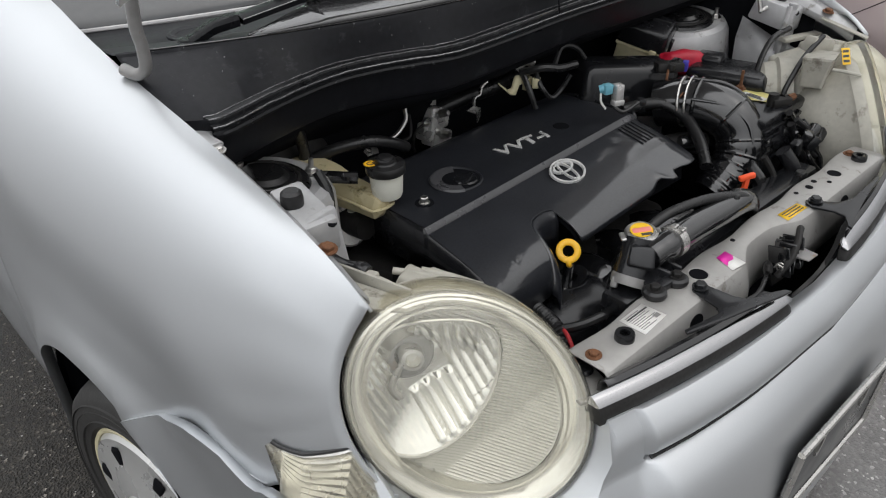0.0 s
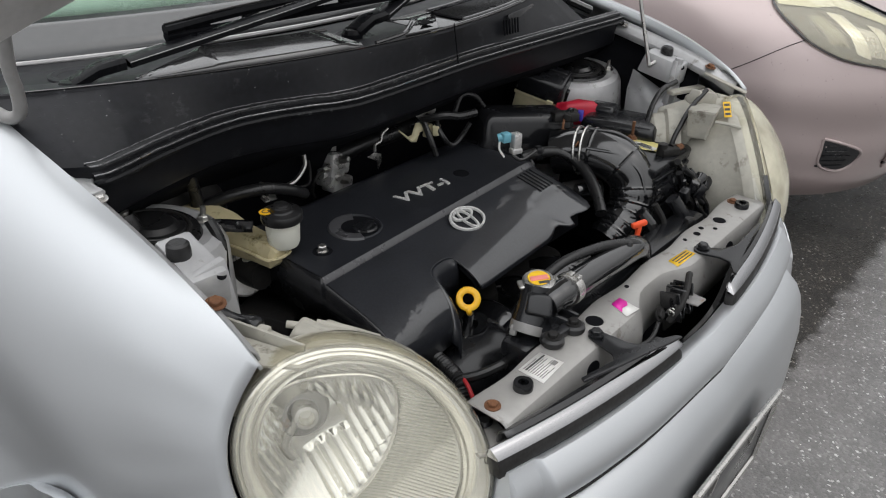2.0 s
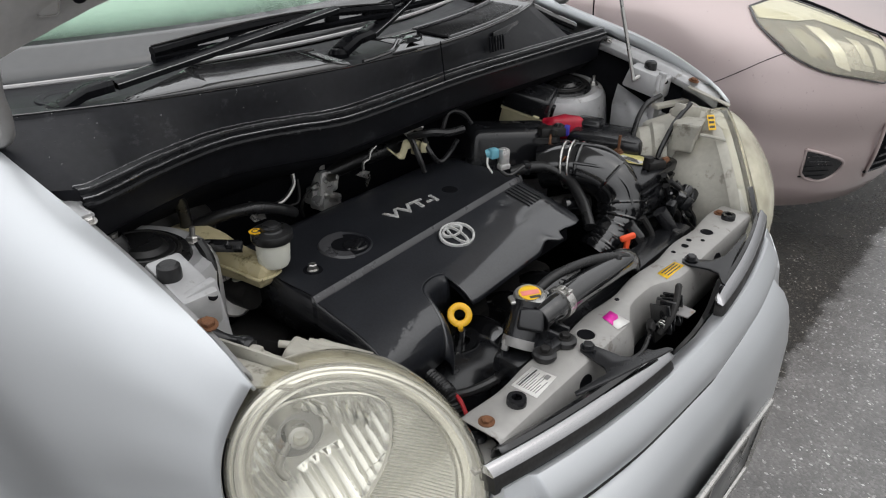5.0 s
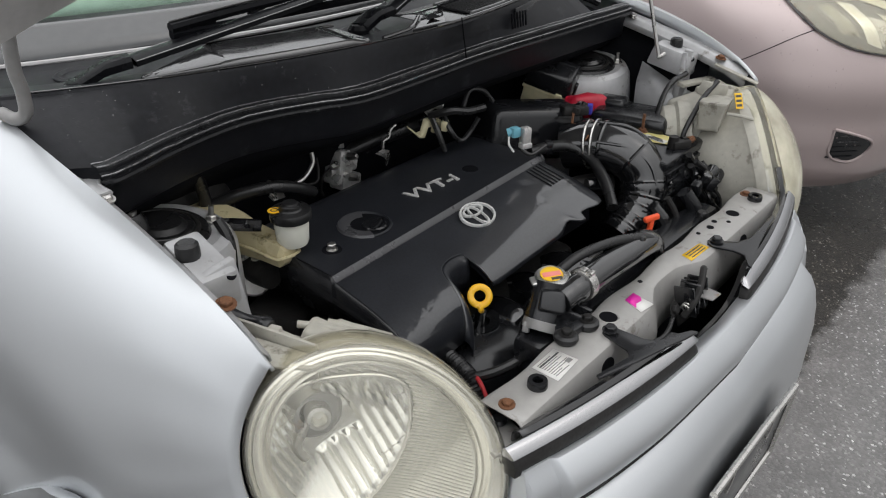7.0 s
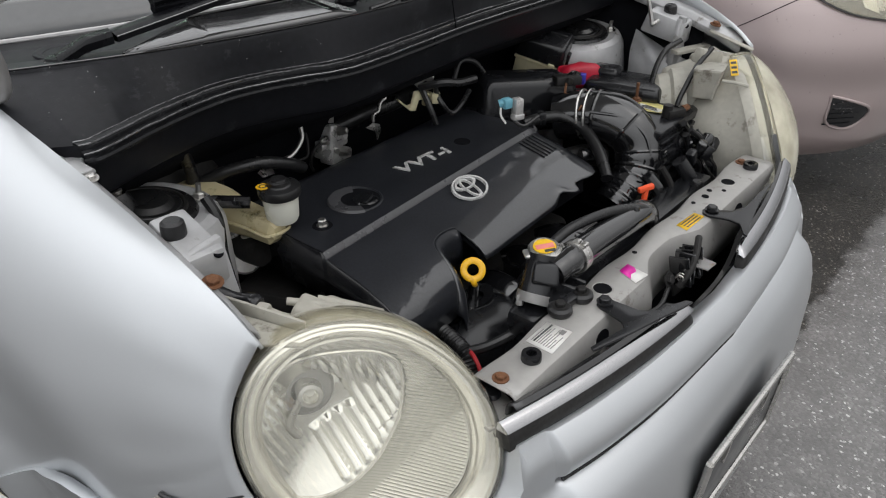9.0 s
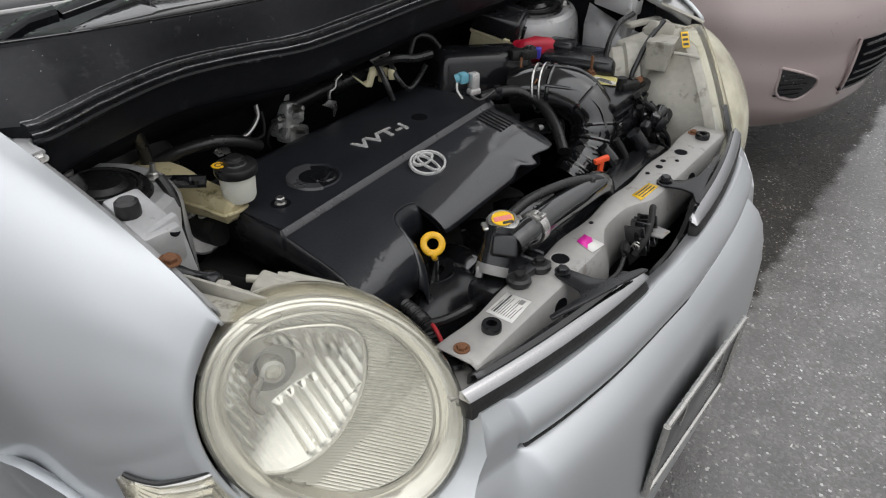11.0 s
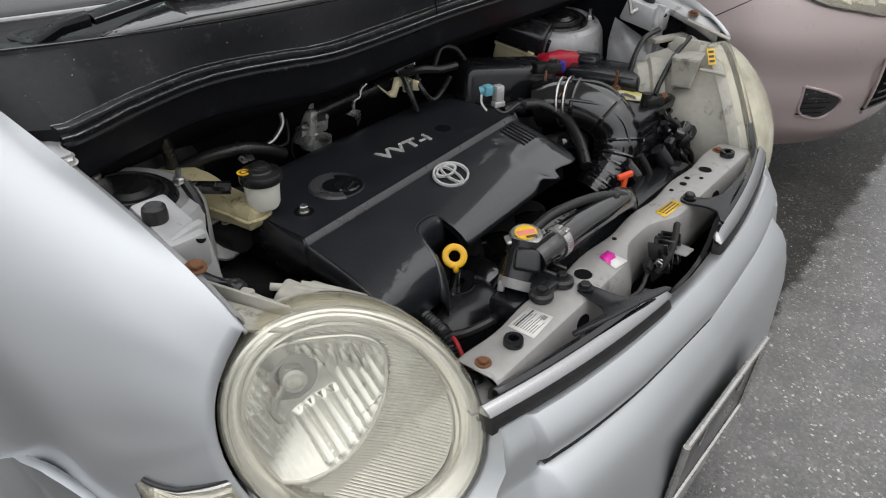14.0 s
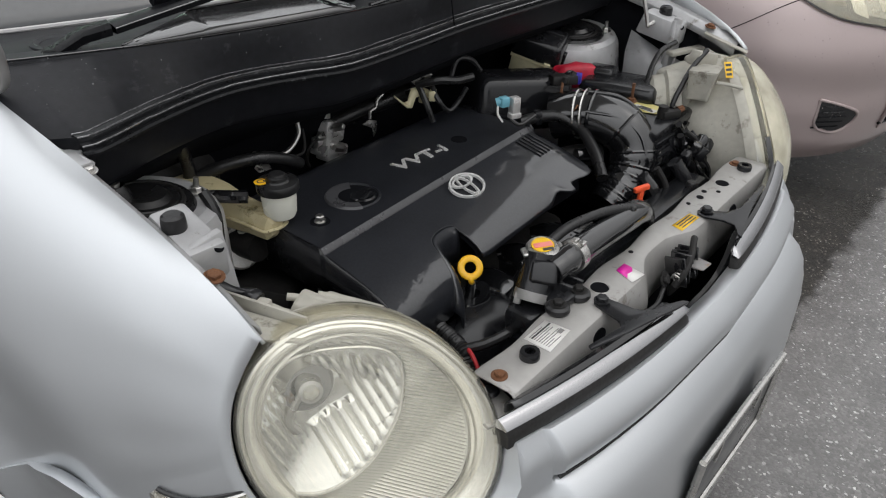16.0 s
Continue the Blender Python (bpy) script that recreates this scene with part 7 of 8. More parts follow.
hoop(15, 0.0465, 0.0022, STEEL)
hoop(18, 0.0462, 0.003, GLOSS)
for i in (30, 42, 48, 53, 58, 63):
    hoop(i, 0.0465 - 0.00008 * i, 0.003, GLOSS, "elbow_rib")
part("band_mark", box((0.010, 0.003, 0.010), pose(0.136, 0.398, 0.925, 30, -40, 0), 0.001), RUST, intake)
part("elbow_web", tube([(0.168, 0.395, 0.948), (0.200, 0.345, 0.940), (0.224, 0.305, 0.905), (0.226, 0.283, 0.86)], 0.003, 8), GLOSS, intake)
part("elbow_web", tube([(0.132, 0.375, 0.925), (0.160, 0.325, 0.918), (0.170, 0.285, 0.895), (0.168, 0.265, 0.86)], 0.003, 8), GLOSS, intake)
side = part("side_duct", tube([(0.195, 0.30, 0.84), (0.235, 0.283, 0.835), (0.275, 0.275, 0.838), (0.315, 0.28, 0.85), (0.345, 0.29, 0.845)], lambda u: 0.024 + 0.004 * math.sin(u * 3), 24), BLACK, intake, "black side duct")
for x in (0.228, 0.240):
    part("side_band", lathe([(0.026, -0.003), (0.0285, -0.003), (0.0285, 0.003), (0.026, 0.003)], basis((x, 0.285, 0.836), (1, -0.35, 0)), 28), STEEL, intake)
part("breather_hose", tube([(0.075, 0.475, 0.895), (0.106, 0.453, 0.902), (0.130, 0.425, 0.902), (0.136, 0.385, 0.888), (0.112, 0.338, 0.865), (0.075, 0.298, 0.840)], 0.0105, 14), RUBBER, intake, "grey-black breather hose")
part("breather_clamp", box((0.014, 0.020, 0.024), pose(0.102, 0.456, 0.902, 0, 0, -40), 0.003), BLACK, intake)
part("throttle_body", tube([(0.10, 0.41, 0.83), (0.14, 0.385, 0.835), (0.175, 0.36, 0.83)], 0.020, 16), DARK, intake)
part("stub", tube([(0.105, 0.37, 0.85), (0.14, 0.345, 0.85)], 0.013, 14, smooth=False), GLOSS, intake)
plug = thing("vacuum_valve", "blue and grey vacuum valve on the cover's corner", "valve")
part("plug_body", box((0.024, 0.022, 0.026), pose(0.080, 0.520, 0.928, 0, 0, -20), 0.004), BLUE, plug, "blue connector")
part("plug_nose", tube([(0.068, 0.535, 0.925), (0.080, 0.522, 0.930)], 0.011, 12, smooth=False), BLUE, plug)
part("valve_body", box((0.024, 0.024, 0.042), pose(0.102, 0.503, 0.918, 0, 0, -20), 0.004), ALLOY, plug)
part("valve_foot", box((0.030, 0.022, 0.014), pose(0.100, 0.500, 0.892, 0, 0, -20), 0.003), ALLOY, plug)
part("valve_wire", tube([(0.066, 0.528, 0.918), (0.060, 0.522, 0.90), (0.068, 0.512, 0.88)], 0.0028, 8), WHITE, plug)
part("valve_hose", tube([(0.085, 0.50, 0.885), (0.10, 0.48, 0.872), (0.15, 0.47, 0.885)], 0.005, 8), RUBBER, plug)

SMALL = Matrix.Translation((0.085, 0.514, 0.912)) @ Matrix.Scale(0.74, 4) @ Matrix.Translation((-0.085, -0.514, -0.916))
for ob in plug.children_recursive:
    ob.data.transform(SMALL)

# ---------------------------------------------------------------- battery corner
battery = thing("battery", "black car battery with pale yellow labels and clamped leads", "battery")
part("case", box((0.16, 0.20, 0.18), pose(0.275, 0.365, 0.795, 0, 0, 0), 0.006), BLACK, battery)
part("case_lid", box((0.165, 0.205, 0.018), pose(0.275, 0.365, 0.886, 0, 0, 0), 0.004), BLACK, battery)
for pts in ([(0.281, 0.426), (0.322, 0.409), (0.316, 0.350), (0.309, 0.289), (0.279, 0.284), (0.262, 0.344)],):
    bm = bmesh.new()
    bm.faces.new([bm.verts.new((x, y, 0.8966 + 0.002 * noise.noise(Vector((x * 60, y * 60, 3))))) for x, y in pts])
    part("battery_label", bm, PALE_Y, battery, "pale yellow printed label", thick=0.0006)
part("print_field", box((0.016, 0.050, 0.0004), pose(0.281, 0.332, 0.8985, 0, 0, -8), 0), WHITE, battery)
for k in range(3):
    part("print_bar", box((0.003, 0.040 - 0.008 * k, 0.0004), pose(0.276 + 0.005 * k, 0.332, 0.8992, 0, 0, -8), 0), INK, battery)
part("terminal", join(lathe([(0.0, 0.022), (0.009, 0.022), (0.010, 0.0)], shift(0.268, 0.290, 0.896), 16), box((0.040, 0.024, 0.016), pose(0.280, 0.283, 0.902, 0, 0, -25), 0.004)), DARK, battery, "lead terminal clamp")
part("terminal_nut", lathe([(0.0, 0.012), (0.006, 0.012), (0.007, 0.0)], basis((0.300, 0.275, 0.904), (1, -0.5, 0.3)), 6), RUST, battery)
part("earth_cable", tube([(0.285, 0.283, 0.905), (0.323, 0.283, 0.895), (0.350, 0.262, 0.872), (0.372, 0.245, 0.835), (0.375, 0.24, 0.79)], 0.0085, 12), GLOSS, battery, "black battery cable")
for k in range(5):
    part("case_rib", box((0.15, 0.006, 0.006), pose(0.272, 0.262 - 0.001 * k, 0.872 - 0.014 * k, 0, 0, 0), 0.001), BLACK, battery)
part("hold_down", box((0.022, 0.13, 0.006), pose(0.305, 0.40, 0.905, 0, 0, 40), 0.002), DARK, battery)
part("hold_bolt", join(lathe([(0, 0.035), (0.003, 0.035), (0.003, 0)], shift(0.283, 0.362, 0.905), 8), bolt(shift(0.283, 0.362, 0.905), 0.007)), RUST, battery)
relay = thing("relay_box", "black plastic relay box with a rounded lid", "relay box")
part("relay_case", box((0.10, 0.15, 0.075), pose(0.345, 0.415, 0.872, 0, 0, 12), 0.008, 2), BLACK, relay)
part("lid", box((0.106, 0.156, 0.030), pose(0.345, 0.415, 0.906, 0, 0, 12), 0.010, 3, (0.94, 0.95)), BLACK, relay)
part("lid_step", box((0.050, 0.060, 0.016), pose(0.352, 0.468, 0.925, 0, 0, 12), 0.007, 3, (0.9, 0.9)), BLACK, relay)
redc = thing("terminal_cover", "crumpled red rubber battery terminal cover", "terminal cover")
bm = box((0.105, 0.044, 0.040), pose(0.314, 0.507, 0.918, 8, 6, -42), 0.012, 3, (0.8, 0.7))
bmesh.ops.subdivide_edges(bm, edges=bm.edges[:], cuts=1, use_grid_fill=True)
for v in bm.verts:
    v.co += Vector((0, 0, 0.010)) * noise.noise(v.co * 38) + 0.004 * noise.noise_vector(v.co * 70)
part("rubber_cover", bm, RED, redc)
fuse = thing("fuse_box", "cream fuse box with a black lid, tipped over", "fuse box")
fm = pose(0.325, 0.605, 0.940, 14, 14, -70)
part("fuse_base", box((0.096, 0.070, 0.044), fm @ shift(0, 0, -0.026), 0.004, 2, (1.0, 1.0)), CREAM, fuse, "cream lower half")
part("fuse_rim", box((0.102, 0.076, 0.006), fm @ shift(0, 0, -0.004), 0.002), CREAM, fuse)
part("fuse_lid", box((0.106, 0.080, 0.046), fm @ shift(0, 0, 0.022), 0.008, 3, (0.92, 0.9)), BLACK, fuse, "black lid")
part("lid_ridge", box((0.070, 0.006, 0.006), fm @ shift(0.005, 0.012, 0.046), 0.002), BLACK, fuse)
part("fuse_latch", box((0.014, 0.010, 0.026), fm @ shift(0.030, -0.040, -0.006), 0.002), CREAM, fuse)
part("fuse_latch", box((0.010, 0.014, 0.026), fm @ shift(0.052, 0.010, 0.000), 0.002), BLACK, fuse)
loom = thing("wiring_loom", "tangle of black wiring beside the battery", "wiring")
random.seed(5)
for k in range(9):
    a = Vector((0.335 + 0.05 * random.random(), 0.26 + 0.05 * random.random(), 0.85 - 0.03 * random.random()))
    pts = [a + Vector((0.012 * j + 0.02 * random.random(), -0.008 * j + 0.02 * random.random(), -0.022 * j)) for j in range(5)]
    part("wire", tube(pts, 0.004 + 0.003 * random.random(), 8, 5), (RUBBER, GLOSS, BLACK)[k % 3], loom)
for k in range(5):
    part("plug", box((0.022, 0.018, 0.030), pose(0.335 + 0.02 * k, 0.255 - 0.006 * (k % 3), 0.80 + 0.014 * (k % 2), 15 * k, 12 * k - 20, 20 * k), 0.004), (BLACK, GLOSS)[k % 2], loom)
part("plug_body", tube([(0.262, 0.25, 0.82), (0.275, 0.232, 0.79), (0.285, 0.222, 0.76)], 0.014, 12), BLACK, loom)
part("lever", tube([(0.215, 0.262, 0.82), (0.225, 0.245, 0.79), (0.222, 0.236, 0.765)], 0.006, 8), DARK, loom)
part("selector_pipe", tube([(0.175, 0.27, 0.815), (0.19, 0.25, 0.785), (0.20, 0.24, 0.75)], 0.012, 10), GLOSS, loom)
coolant = thing("coolant_reservoir", "small milky coolant bottle with a black cap", "reservoir")
part("bottle", lathe([(0.0, 0.60), (0.026, 0.60), (0.028, 0.62), (0.028, 0.745), (0.024, 0.752), (0.0, 0.752)], shift(0.222, 0.218, 0.012), 28), MILKY, coolant)
part("cap", lathe([(0.027, 0.758), (0.029, 0.760), (0.029, 0.768), (0.024, 0.771), (0.0, 0.771)], shift(0.222, 0.218, 0.006), 28), GLOSS, coolant)
part("small_cap", lathe([(0.0, 0.795), (0.009, 0.795), (0.011, 0.790), (0.011, 0.765)], shift(0.256, 0.206, 0.0), 20), RUBBER, coolant, "small grey cap")
orange = thing("orange_lever", "orange plastic lever beside the intake pipe", "lever")
part("grip", box((0.030, 0.010, 0.010), pose(0.118, 0.243, 0.822, 0, -10, -30), 0.003), ORANGE, orange)
part("stem", box((0.009, 0.008, 0.040), pose(0.119, 0.244, 0.802, 0, 5, -30), 0.002), ORANGE, orange)
part("collar", lathe([(0.0, 0.012), (0.010, 0.012), (0.014, 0.006), (0.014, -0.01)], shift(0.122, 0.245, 0.778), 20), ORANGE, orange)

# ---------------------------------------------------------------- radiator, hoses
rad = thing("radiator", "radiator top with a bright pressure cap and black hoses", "radiator")
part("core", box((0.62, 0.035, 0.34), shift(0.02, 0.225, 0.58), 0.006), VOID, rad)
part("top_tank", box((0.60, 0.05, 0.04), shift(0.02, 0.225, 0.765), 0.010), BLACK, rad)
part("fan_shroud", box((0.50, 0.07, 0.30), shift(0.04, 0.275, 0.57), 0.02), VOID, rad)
cap_m = shift(-0.207, 0.238, 0.856) @ pose(0, 0, 0, 6, -4, -38) @ Matrix.Scale(1.12, 4)
pc = part("pressure_cap", lathe([(0.016, -0.012), (0.0205, -0.010), (0.0215, 0.0), (0.019, 0.003), (0.0155, 0.0035), (0.014, 0.0022), (0.0, 0.002)], cap_m, 36), STEEL, rad, "bright radiator pressure cap")
for s in (1, -1):
    part("cap_ear", box((0.012, 0.017, 0.005), cap_m @ shift(s * 0.0215, 0, -0.004), 0.0024, 3), STEEL, pc)
part("cap_label", lathe([(0.0, 0.0044), (0.0143, 0.0044), (0.0148, 0.0034)], cap_m, 32), LABEL_Y, pc, "yellow caution label")
part("cap_label_band", box((0.024, 0.009, 0.001), cap_m @ shift(0, -0.001, 0.0046), 0.0003), surface("pink_print", (0.8, 0.25, 0.22), 0.4), pc)
part("cap_print", box((0.014, 0.0045, 0.001), cap_m @ shift(0.004, -0.0105, 0.0046), 0.0003), INK, pc)
part("filler_neck", join(tube([(-0.208, 0.237, 0.850), (-0.214, 0.235, 0.835), (-0.226, 0.230, 0.815), (-0.238, 0.227, 0.797)], lambda u: 0.0235 + 0.002 * u, 24), box((0.046, 0.040, 0.034), pose(-0.222, 0.221, 0.828, 0, 30, 25), 0.006, 3, (0.9, 0.9))), BLACK, rad, "black plastic filler neck")
part("neck_clamp", lathe([(0.0255, -0.007), (0.0278, -0.007), (0.0284, 0.0), (0.0278, 0.007), (0.0255, 0.007)], basis((-0.240, 0.2265, 0.793), (0.5, 0.12, 0.8), (0, 1, 0)), 32), DARK_PAINT, rad, "dull spring hose clamp")
part("clamp_lug", box((0.010, 0.010, 0.016), pose(-0.262, 0.238, 0.796, 0, 30, 20), 0.002), DARK_PAINT, rad)
part("lower_hose", tube([(-0.210, 0.245, 0.806), (-0.220, 0.249, 0.775), (-0.228, 0.252, 0.72), (-0.23, 0.254, 0.64)], 0.0215, 20), RUBBER, rad)
part("upper_hose", tube([(-0.222, 0.212, 0.832), (-0.190, 0.209, 0.836), (-0.120, 0.208, 0.835), (-0.040, 0.207, 0.830), (0.030, 0.209, 0.822), (0.07, 0.215, 0.80), (0.10, 0.23, 0.76)], lambda u: 0.0205 + (0.0015 if u > 0.16 else 0), 20), GLOSS, rad, "ribbed black upper radiator hose")
part("hose_clamp", lathe([(0.022, -0.008), (0.0245, -0.008), (0.025, 0.0), (0.0245, 0.008), (0.022, 0.008)], basis((-0.168, 0.2085, 0.836), (1, 0, 0)), 28), STEEL, rad, "spring hose clamp")
for k in range(2):
    part("clamp_lug", box((0.012, 0.010, 0.006), pose(-0.168, 0.196 + 0.012 * k, 0.861, 0, 0, 0), 0.002), STEEL, rad)
part("overflow_hose", tube([(-0.190, 0.243, 0.845), (-0.165, 0.242, 0.852), (-0.129, 0.235, 0.860), (-0.053, 0.221, 0.856), (0.011, 0.203, 0.842), (0.050, 0.196, 0.815), (0.075, 0.20, 0.78)], 0.0078, 12), RUBBER, rad, "thin black overflow hose")
part("hose_clip", box((0.010, 0.020, 0.034), pose(-0.005, 0.205, 0.835, 0, 10, 0), 0.003), RUBBER, rad)
arm = part("bracket_arm", plate([(-0.250, 0.190), (-0.222, 0.172), (-0.196, 0.180), (-0.180, 0.215), (-0.186, 0.250), (-0.228, 0.262), (-0.236, 0.225)], 0.014, shift(0, 0, 0.806), 0.003), BLACK, rad, "black radiator mounting bracket")
for x, y in ((-0.256, 0.176), (-0.208, 0.172)):
    part("rubber_bush", lathe([(0.0, 0.006), (0.013, 0.006), (0.017, 0.003), (0.018, -0.002), (0.016, -0.006)], shift(x, y, 0.806), 24), RUBBER, arm, "rubber bush")
    part("bush_bolt", bolt(shift(x, y, 0.811), 0.0075, 0.008, 1.5), DARK, arm)
part("bracket_web", box((0.055, 0.016, 0.012), pose(-0.230, 0.177, 0.806, 0, 0, -5), 0.003), BLACK, arm)
part("bracket_rib", box((0.007, 0.075, 0.022), pose(-0.222, 0.216, 0.812, 10, 0, 14), 0.002), BLACK, arm)
part("bracket_rib", box((0.007, 0.070, 0.018), pose(-0.194, 0.212, 0.812, 10, 0, 10), 0.002), BLACK, arm)
conv = thing("corrugated_conduit", "corrugated black cable conduit with a red wire", "cable conduit")
part("conduit", tube([(-0.275, 0.405, 0.70), (-0.300, 0.375, 0.725), (-0.325, 0.345, 0.738), (-0.338, 0.300, 0.742), (-0.350, 0.262, 0.738), (-0.36, 0.24, 0.71)], lambda u: 0.0105 + 0.0014 * math.cos(u * 230), 14, 24), RUBBER, conv)
part("branch", tube([(-0.345, 0.265, 0.74), (-0.330, 0.242, 0.752), (-0.305, 0.228, 0.76), (-0.28, 0.23, 0.755)], 0.008, 10), RUBBER, conv)
part("red_wire", tube([(-0.346, 0.262, 0.745), (-0.356, 0.243, 0.745), (-0.362, 0.225, 0.725), (-0.36, 0.22, 0.69)], 0.0032, 8), surface("red_wire", (0.35, 0.015, 0.02), 0.45), conv, "red wire")

# the battery corner stands well out, against the far wing
OUT = Matrix.Translation((-1.006, -0.244, 1.429)) @ Matrix.Scale(1.085, 4) @ Matrix.Translation((1.006, 0.244, -1.429))
for root in (intake, battery, relay, redc, fuse):
    for ob in root.children_recursive:
        ob.data.transform(OUT)

# ---------------------------------------------------------------- rose-coloured car beside
pink = thing("rose_car", "rose-beige small car with rain drops parked alongside", "car")
V_Y0 = [(0.10, 0.26), (0.20, 0.20), (0.30, 0.155), (0.45, 0.105), (0.55, 0.10), (0.62, 0.11), (0.70, 0.135), (0.80, 0.20), (0.85, 0.28), (0.90, 0.38), (0.95, 0.52), (1.0, 0.70), (1.05, 0.90), (1.09, 1.15)]
V_W = [(0.10, 0.80), (0.3, 0.85), (0.7, 0.85), (0.85, 0.83), (0.95, 0.78), (1.05, 0.70), (1.09, 0.64)]
V_X, V_D, V_P = 2.63, 0.70, 2.3


def v_pt(phi, z, out=0.0):
    """A point of the shell: phi in degrees from the nose (0) to the side (90), on the near half for positive phi."""
    s, c = math.sin(radians(abs(phi))), math.cos(radians(abs(phi)))
    x = lerp(V_W, z) * s ** (2 / V_P)
    y = lerp(V_Y0, z) + V_D * (1 - c ** (2 / V_P))
    nx, ny = s, -c
    return Vector((V_X - math.copysign(1, phi) * (x + out * nx), y + out * ny, z))


zs = [0.17, 0.20, 0.24, 0.28, 0.32, 0.36, 0.40, 0.44, 0.48, 0.52, 0.56, 0.60, 0.64, 0.68, 0.72, 0.76, 0.80, 0.83, 0.86, 0.89, 0.92, 0.95, 0.98, 1.01, 1.04, 1.07, 1.09]
phis = [-88, -80, -70, -60, -50, -40, -30, -20, -10, -0.5, 8, 14, 20, 25, 30, 35, 40, 45, 50, 55, 60, 65, 70, 75, 80, 84, 87, 90]


def v_bulge(phi, z):
    """The swell over the lower bumper corner and the hollow above the fog lamp."""
    b = -0.016 * math.exp(-((z - 0.46) / 0.05) ** 2) * max(0.0, math.sin(radians(max(0, min(180, (phi - 8) * 2.6)))))
    b += 0.010 * math.exp(-((z - 0.60) / 0.06) ** 2)
    b += 0.012 * math.exp(-((z - 0.24) / 0.04) ** 2)
    return b


shell = part("body_shell", sheet([[v_pt(p, z, v_bulge(p, z)) for p in phis] + [v_pt(90, z, v_bulge(90, z)) + Vector((0, 2.4 * q, 0.02 * q)) for q in (0.02, 0.05, 0.1, 0.18, 0.3, 0.5, 0.75, 1.0)] for z in zs]), PINK, pink, "rose-beige nose and wing beaded with rain")
part("far_side", sheet([[v_pt(-88, z) + Vector((0, 2.4 * i / 4, 0.02 * i)) for z in zs] for i in range(5)]), PINK, pink, thick=0.006)
part("bonnet_rear", sheet([[(V_X + x, y, 1.085 + 0.01 * (1 - (x / 0.66) ** 2) + 0.1 * (y - 1.2)) for x in (-0.66, -0.3, 0, 0.3, 0.66)] for y in (1.15, 1.45, 1.75)]), PINK, pink, thick=0.006)
roof = [(2.35, 0.576, 1.490), (2.60, 0.595, 1.515), (3.0, 0.600, 1.525), (3.5, 0.580, 1.500), (3.66, 0.560, 1.470), (3.88, 0.66, 1.10), (3.92, 0.78, 0.70), (3.88, 0.80, 0.25)]
part("roof", sheet([[(V_X + w * q, y, z - 0.03 * q * q) for q in (-1, -0.85, -0.5, 0, 0.5, 0.85, 1)] for y, w, z in roof]), PINK, pink, "rose-beige roof and tail", thick=0.006)
part("windscreen", sheet([[(V_X + x * (1 - 0.2 * k), 1.72 + 0.63 * k - 0.10 * (1 - (x / 0.72) ** 2) * (1 - k), 1.115 + 0.37 * k) for x in (-0.72, -0.36, 0, 0.36, 0.72)] for k in (0, 0.5, 1)]), FRIT, pink, "dark windscreen", thick=0.006)
for s in (1, -1):
    part("side_window", sheet([[(V_X + s * 0.74, 1.74, 1.10), (V_X + s * 0.80, 2.6, 1.08), (V_X + s * 0.80, 3.3, 1.08), (V_X + s * 0.70, 3.86, 1.10)], [(V_X + s * 0.575, 2.36, 1.460), (V_X + s * 0.595, 2.7, 1.485), (V_X + s * 0.595, 3.2, 1.485), (V_X + s * 0.56, 3.66, 1.44)]]), FRIT, pink, thick=0.006)
part("underbody", box((1.5, 2.6, 0.10), shift(V_X, 2.0, 0.20), 0.01), VOID, pink)


def v_patch(left, right, n=10, m=10, out=0.003):
    """A patch of the shell between two lists of (phi, z)."""
    rows = []
    for j in range(m + 1):
        t = j / m
        def at(lst):
            u = t * (len(lst) - 1)
            i = min(int(u), len(lst) - 2)
            a, b = lst[i], lst[i + 1]
            return a[0] + (b[0] - a[0]) * (u - i), a[1] + (b[1] - a[1]) * (u - i)
        (p0, z0), (p1, z1) = at(left), at(right)
        rows.append([v_pt(p0 + (p1 - p0) * k / n, z0 + (z1 - z0) * k / n, v_bulge(p0 + (p1 - p0) * k / n, z0 + (z1 - z0) * k / n) + out) for k in range(n + 1)])
    return sheet(rows)


H_UP = [(56, 0.920), (46, 0.938), (40, 0.944), (34, 0.900), (29, 0.850), (27, 0.820)]
H_LO = [(57, 0.912), (61, 0.870), (61, 0.79), (53, 0.735), (42, 0.708), (31, 0.690)]
vl = part("headlamp", v_patch(H_UP, H_LO, 12, 20, 0.015), LENS_SIDE, pink, "clear wet headlamp with a hazy upper edge", thick=0.002)
vl.visible_shadow = False
part("lamp_bed", v_patch(H_UP, H_LO, 12, 20, 0.005), DARK_PAINT, vl, "grey inner lamp body")
part("lamp_top", v_patch([(p, z - 0.002) for p, z in H_UP], [(p + 1.2 + 0.04 * (p - 27), z - 0.030 - 0.030 * math.sin(math.pi * (56 - p) / 29)) for p, z in H_UP], 4, 20, 0.0105), HAZE, vl, "hazed yellow band of the lens")
part("lamp_bowl", v_patch([(54, 0.86), (49.5, 0.86)], [(55, 0.78), (49.5, 0.77)], 6, 6, 0.0068), HOUSING, vl)
part("lamp_mirror", v_patch([(47, 0.87), (43, 0.86)], [(48, 0.75), (44, 0.73)], 6, 6, 0.0072), REFLECT, vl)
part("lamp_fin", v_patch([(43, 0.83), (36, 0.80)], [(44, 0.74), (36, 0.72)], 6, 6, 0.0066), STEEL, vl)
part("lamp_mirror", v_patch([(39, 0.835), (36, 0.82)], [(39, 0.75), (36, 0.74)], 6, 6, 0.0078), REFLECT, vl)
part("lamp_fin", v_patch([(34, 0.81), (30, 0.79)], [(35, 0.73), (31, 0.72)], 6, 6, 0.0070), BEZEL, vl)
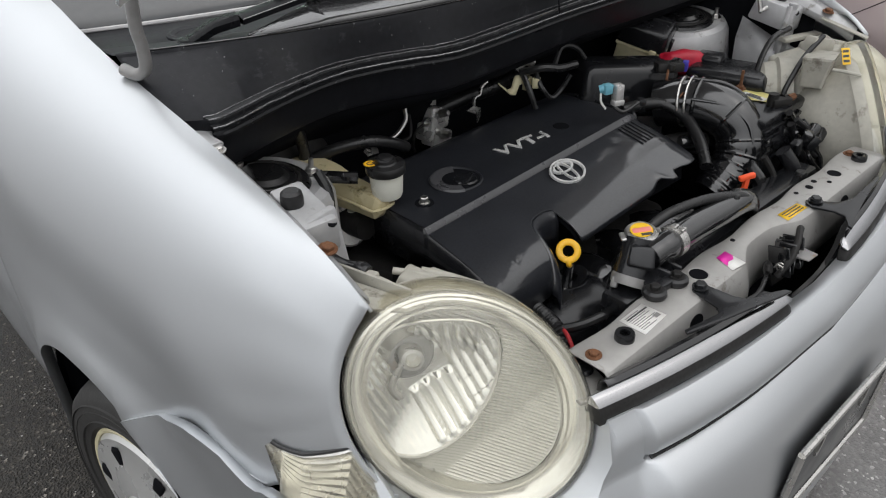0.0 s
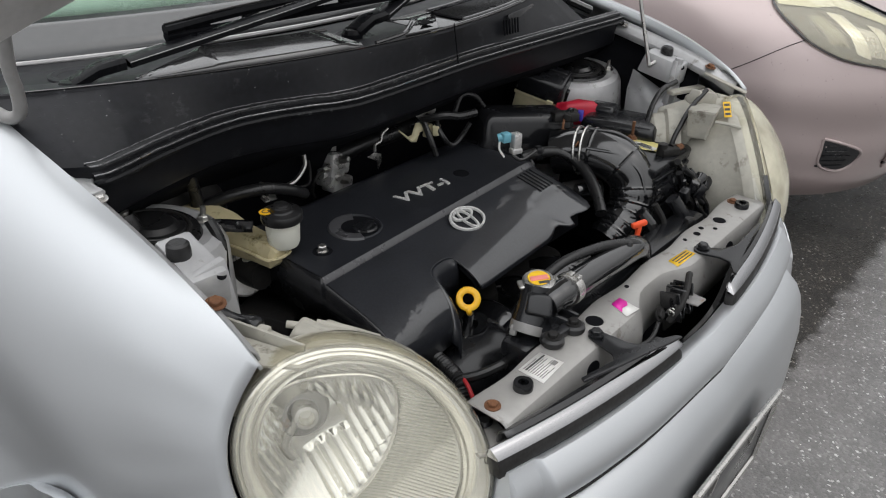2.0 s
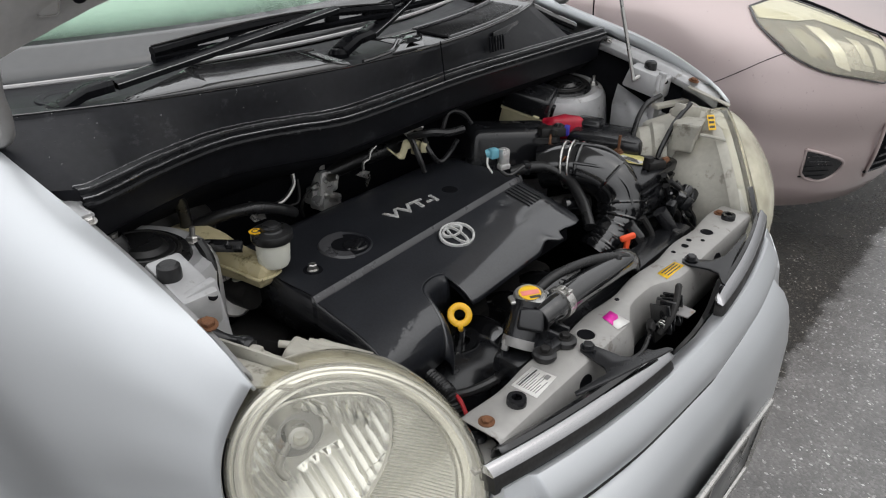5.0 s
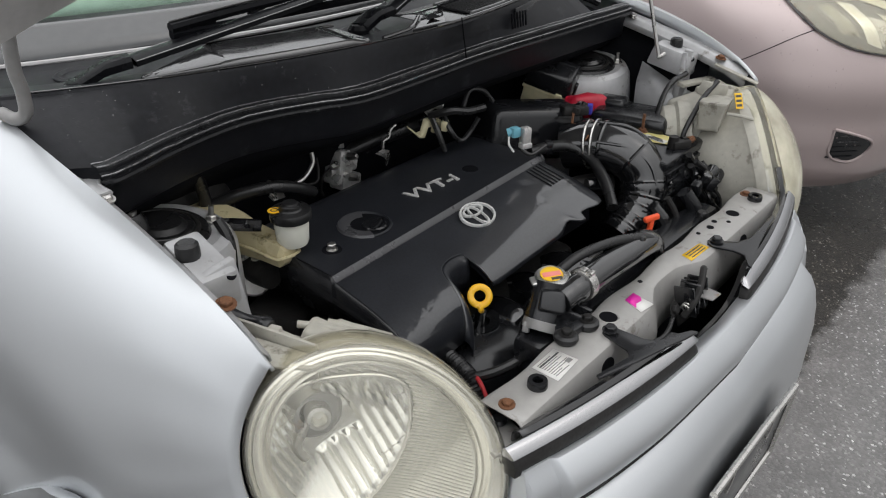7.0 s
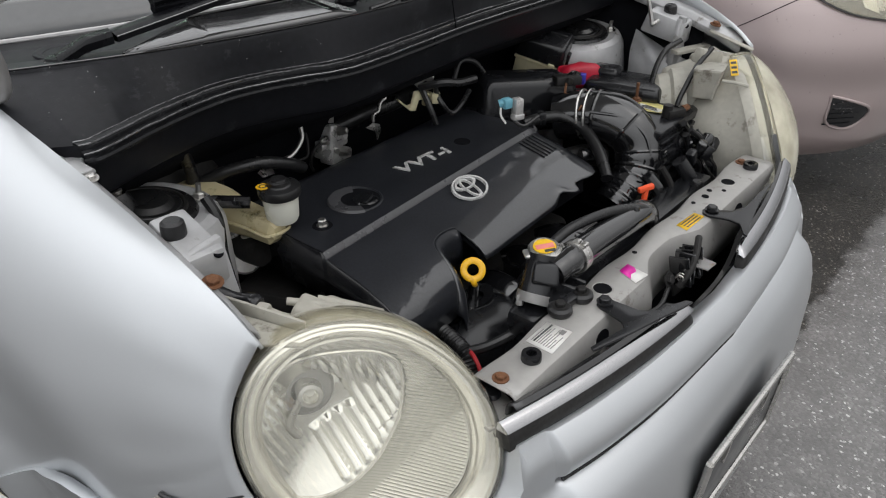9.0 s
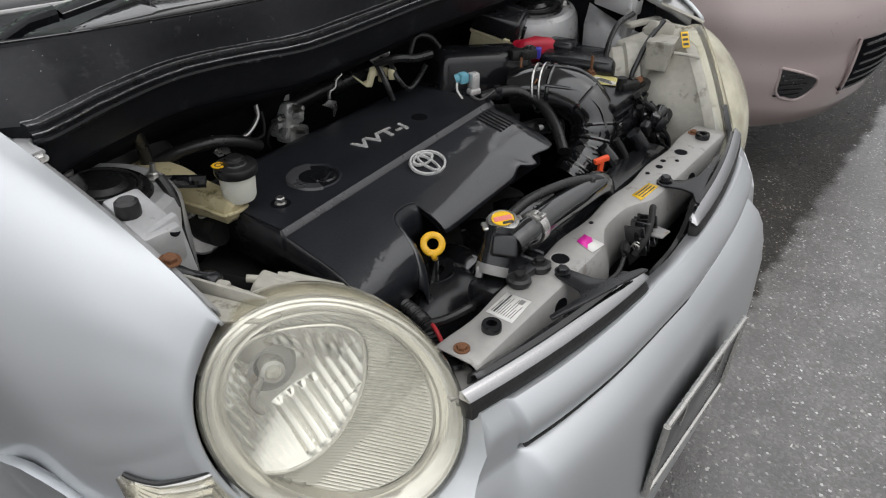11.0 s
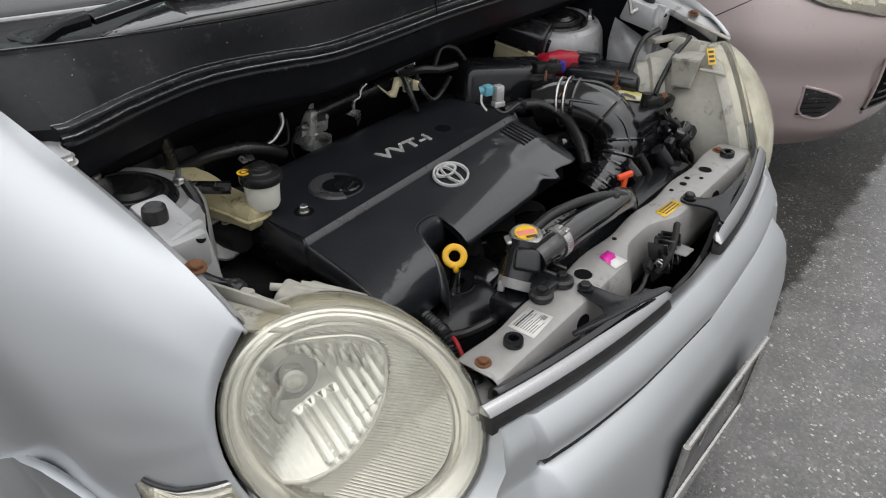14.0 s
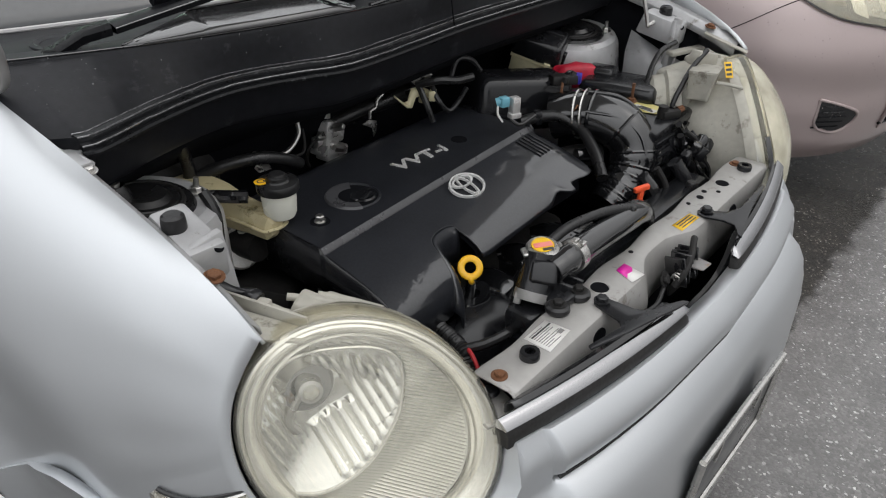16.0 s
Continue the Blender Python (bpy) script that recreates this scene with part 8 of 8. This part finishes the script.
outline = H_UP + H_LO[::-1]
part("lamp_gasket", tube([v_pt(p, z, v_bulge(p, z) + 0.010) for p, z in outline + outline[:1]], 0.0040, 6, 3), GLOSS, vl)
# bonnet gap
part("bonnet_gap", tube([v_pt(p, z, 0.001) for p, z in ((42, 1.03), (41, 0.985), (39, 0.956), (33, 0.910), (26, 0.842), (20, 0.814), (8, 0.805), (-8, 0.805), (-26, 0.835), (-39, 0.95))], 0.007, 8), VOID, pink)
part("bumper_gap", tube([v_pt(p, z, v_bulge(p, z) + 0.0005) for p, z in ((61.5, 0.788), (66, 0.770), (70.5, 0.748), (75, 0.722), (80, 0.690), (85, 0.656), (90, 0.622))], 0.0015, 8), VOID, pink)
part("door_gap", tube([(1.782, 1.25, 1.02), (1.776, 1.26, 0.9), (1.772, 1.245, 0.7), (1.775, 1.235, 0.4)], 0.003, 6), VOID, pink)
fog_l, fog_r = [(55, 0.440), (53.5, 0.39), (52, 0.335), (44, 0.300)], [(48, 0.418), (40.5, 0.385), (40, 0.335), (42, 0.302)]
fog = part("fog_lamp_blank", v_patch(fog_l, fog_r, 8, 10, 0.001), BLACK, pink, "black slatted fog lamp blank")
for k in range(5):
    z = 0.325 + 0.022 * k
    part("blank_slat", tube([v_pt(p, z, v_bulge(p, z) + 0.003) for p in (52.5, 50, 47, 44.5 - (1.0 if k < 3 else -1.0))], 0.0035, 6, 3), BLACK, fog)
fo = [(55, 0.440), (52, 0.335), (44, 0.300), (40, 0.330), (40.5, 0.385), (48, 0.420), (55, 0.440)]
part("blank_rim", tube([v_pt(p, z, v_bulge(p, z) + 0.002) for p, z in fo], 0.006, 8, 4), PINK, fog)
gl = part("lower_grille", v_patch([(29, 0.52), (28, 0.40), (24, 0.30)], [(-29, 0.52), (-28, 0.40), (-24, 0.30)], 24, 8, 0.002), VOID, pink, "black slatted lower grille")
for k in range(6):
    z = 0.31 + 0.038 * k
    part("grille_slat", tube([v_pt(p, z, 0.006) for p in (27, 18, 9, 0.5, -9, -18, -27)], 0.006, 8, 3), BLACK, gl)
part("grille_rim", tube([v_pt(p, z, 0.004) for p, z in ((30, 0.53), (29, 0.40), (25, 0.285))], 0.007, 8), PINK, gl)
ug = part("upper_grille", v_patch([(25, 0.765), (24, 0.705)], [(-25, 0.765), (-24, 0.705)], 20, 4, 0.004), VOID, pink, "slatted black upper grille")
for k in range(4):
    part("grille_slat", tube([v_pt(p, 0.712 + 0.016 * k, 0.010) for p in (24.5, 15, 5, -5, -15, -24.5)], 0.0035, 6, 3), BLACK, ug)
# front wheel in the shade of the arch
part("wheel", lathe([(0.0, 0.01), (0.18, 0.01), (0.195, 0.02), (0.26, 0.02), (0.29, 0.0), (0.29, -0.18), (0.0, -0.18)], pose(1.83, 0.98, 0.26, 0, -90, 0), 40), TYRE, pink)

random.seed(23)
pts, nrm = [], []
for k in range(150):
    p, z = 22 + 62 * random.random(), 0.34 + 0.62 * random.random()
    a, b, c = (v_pt(p + dp, z + dz, v_bulge(p + dp, z + dz)) for dp, dz in ((0, 0), (1, 0), (0, 0.01)))
    n = (b - a).cross(c - a).normalized()
    if n.x > 0:
        n = -n
    pts.append(a + n * 0.0004)
    nrm.append(n)
rain(pts, nrm, "rainwater", WATER_R, shell, 0.0009, 0.0024)
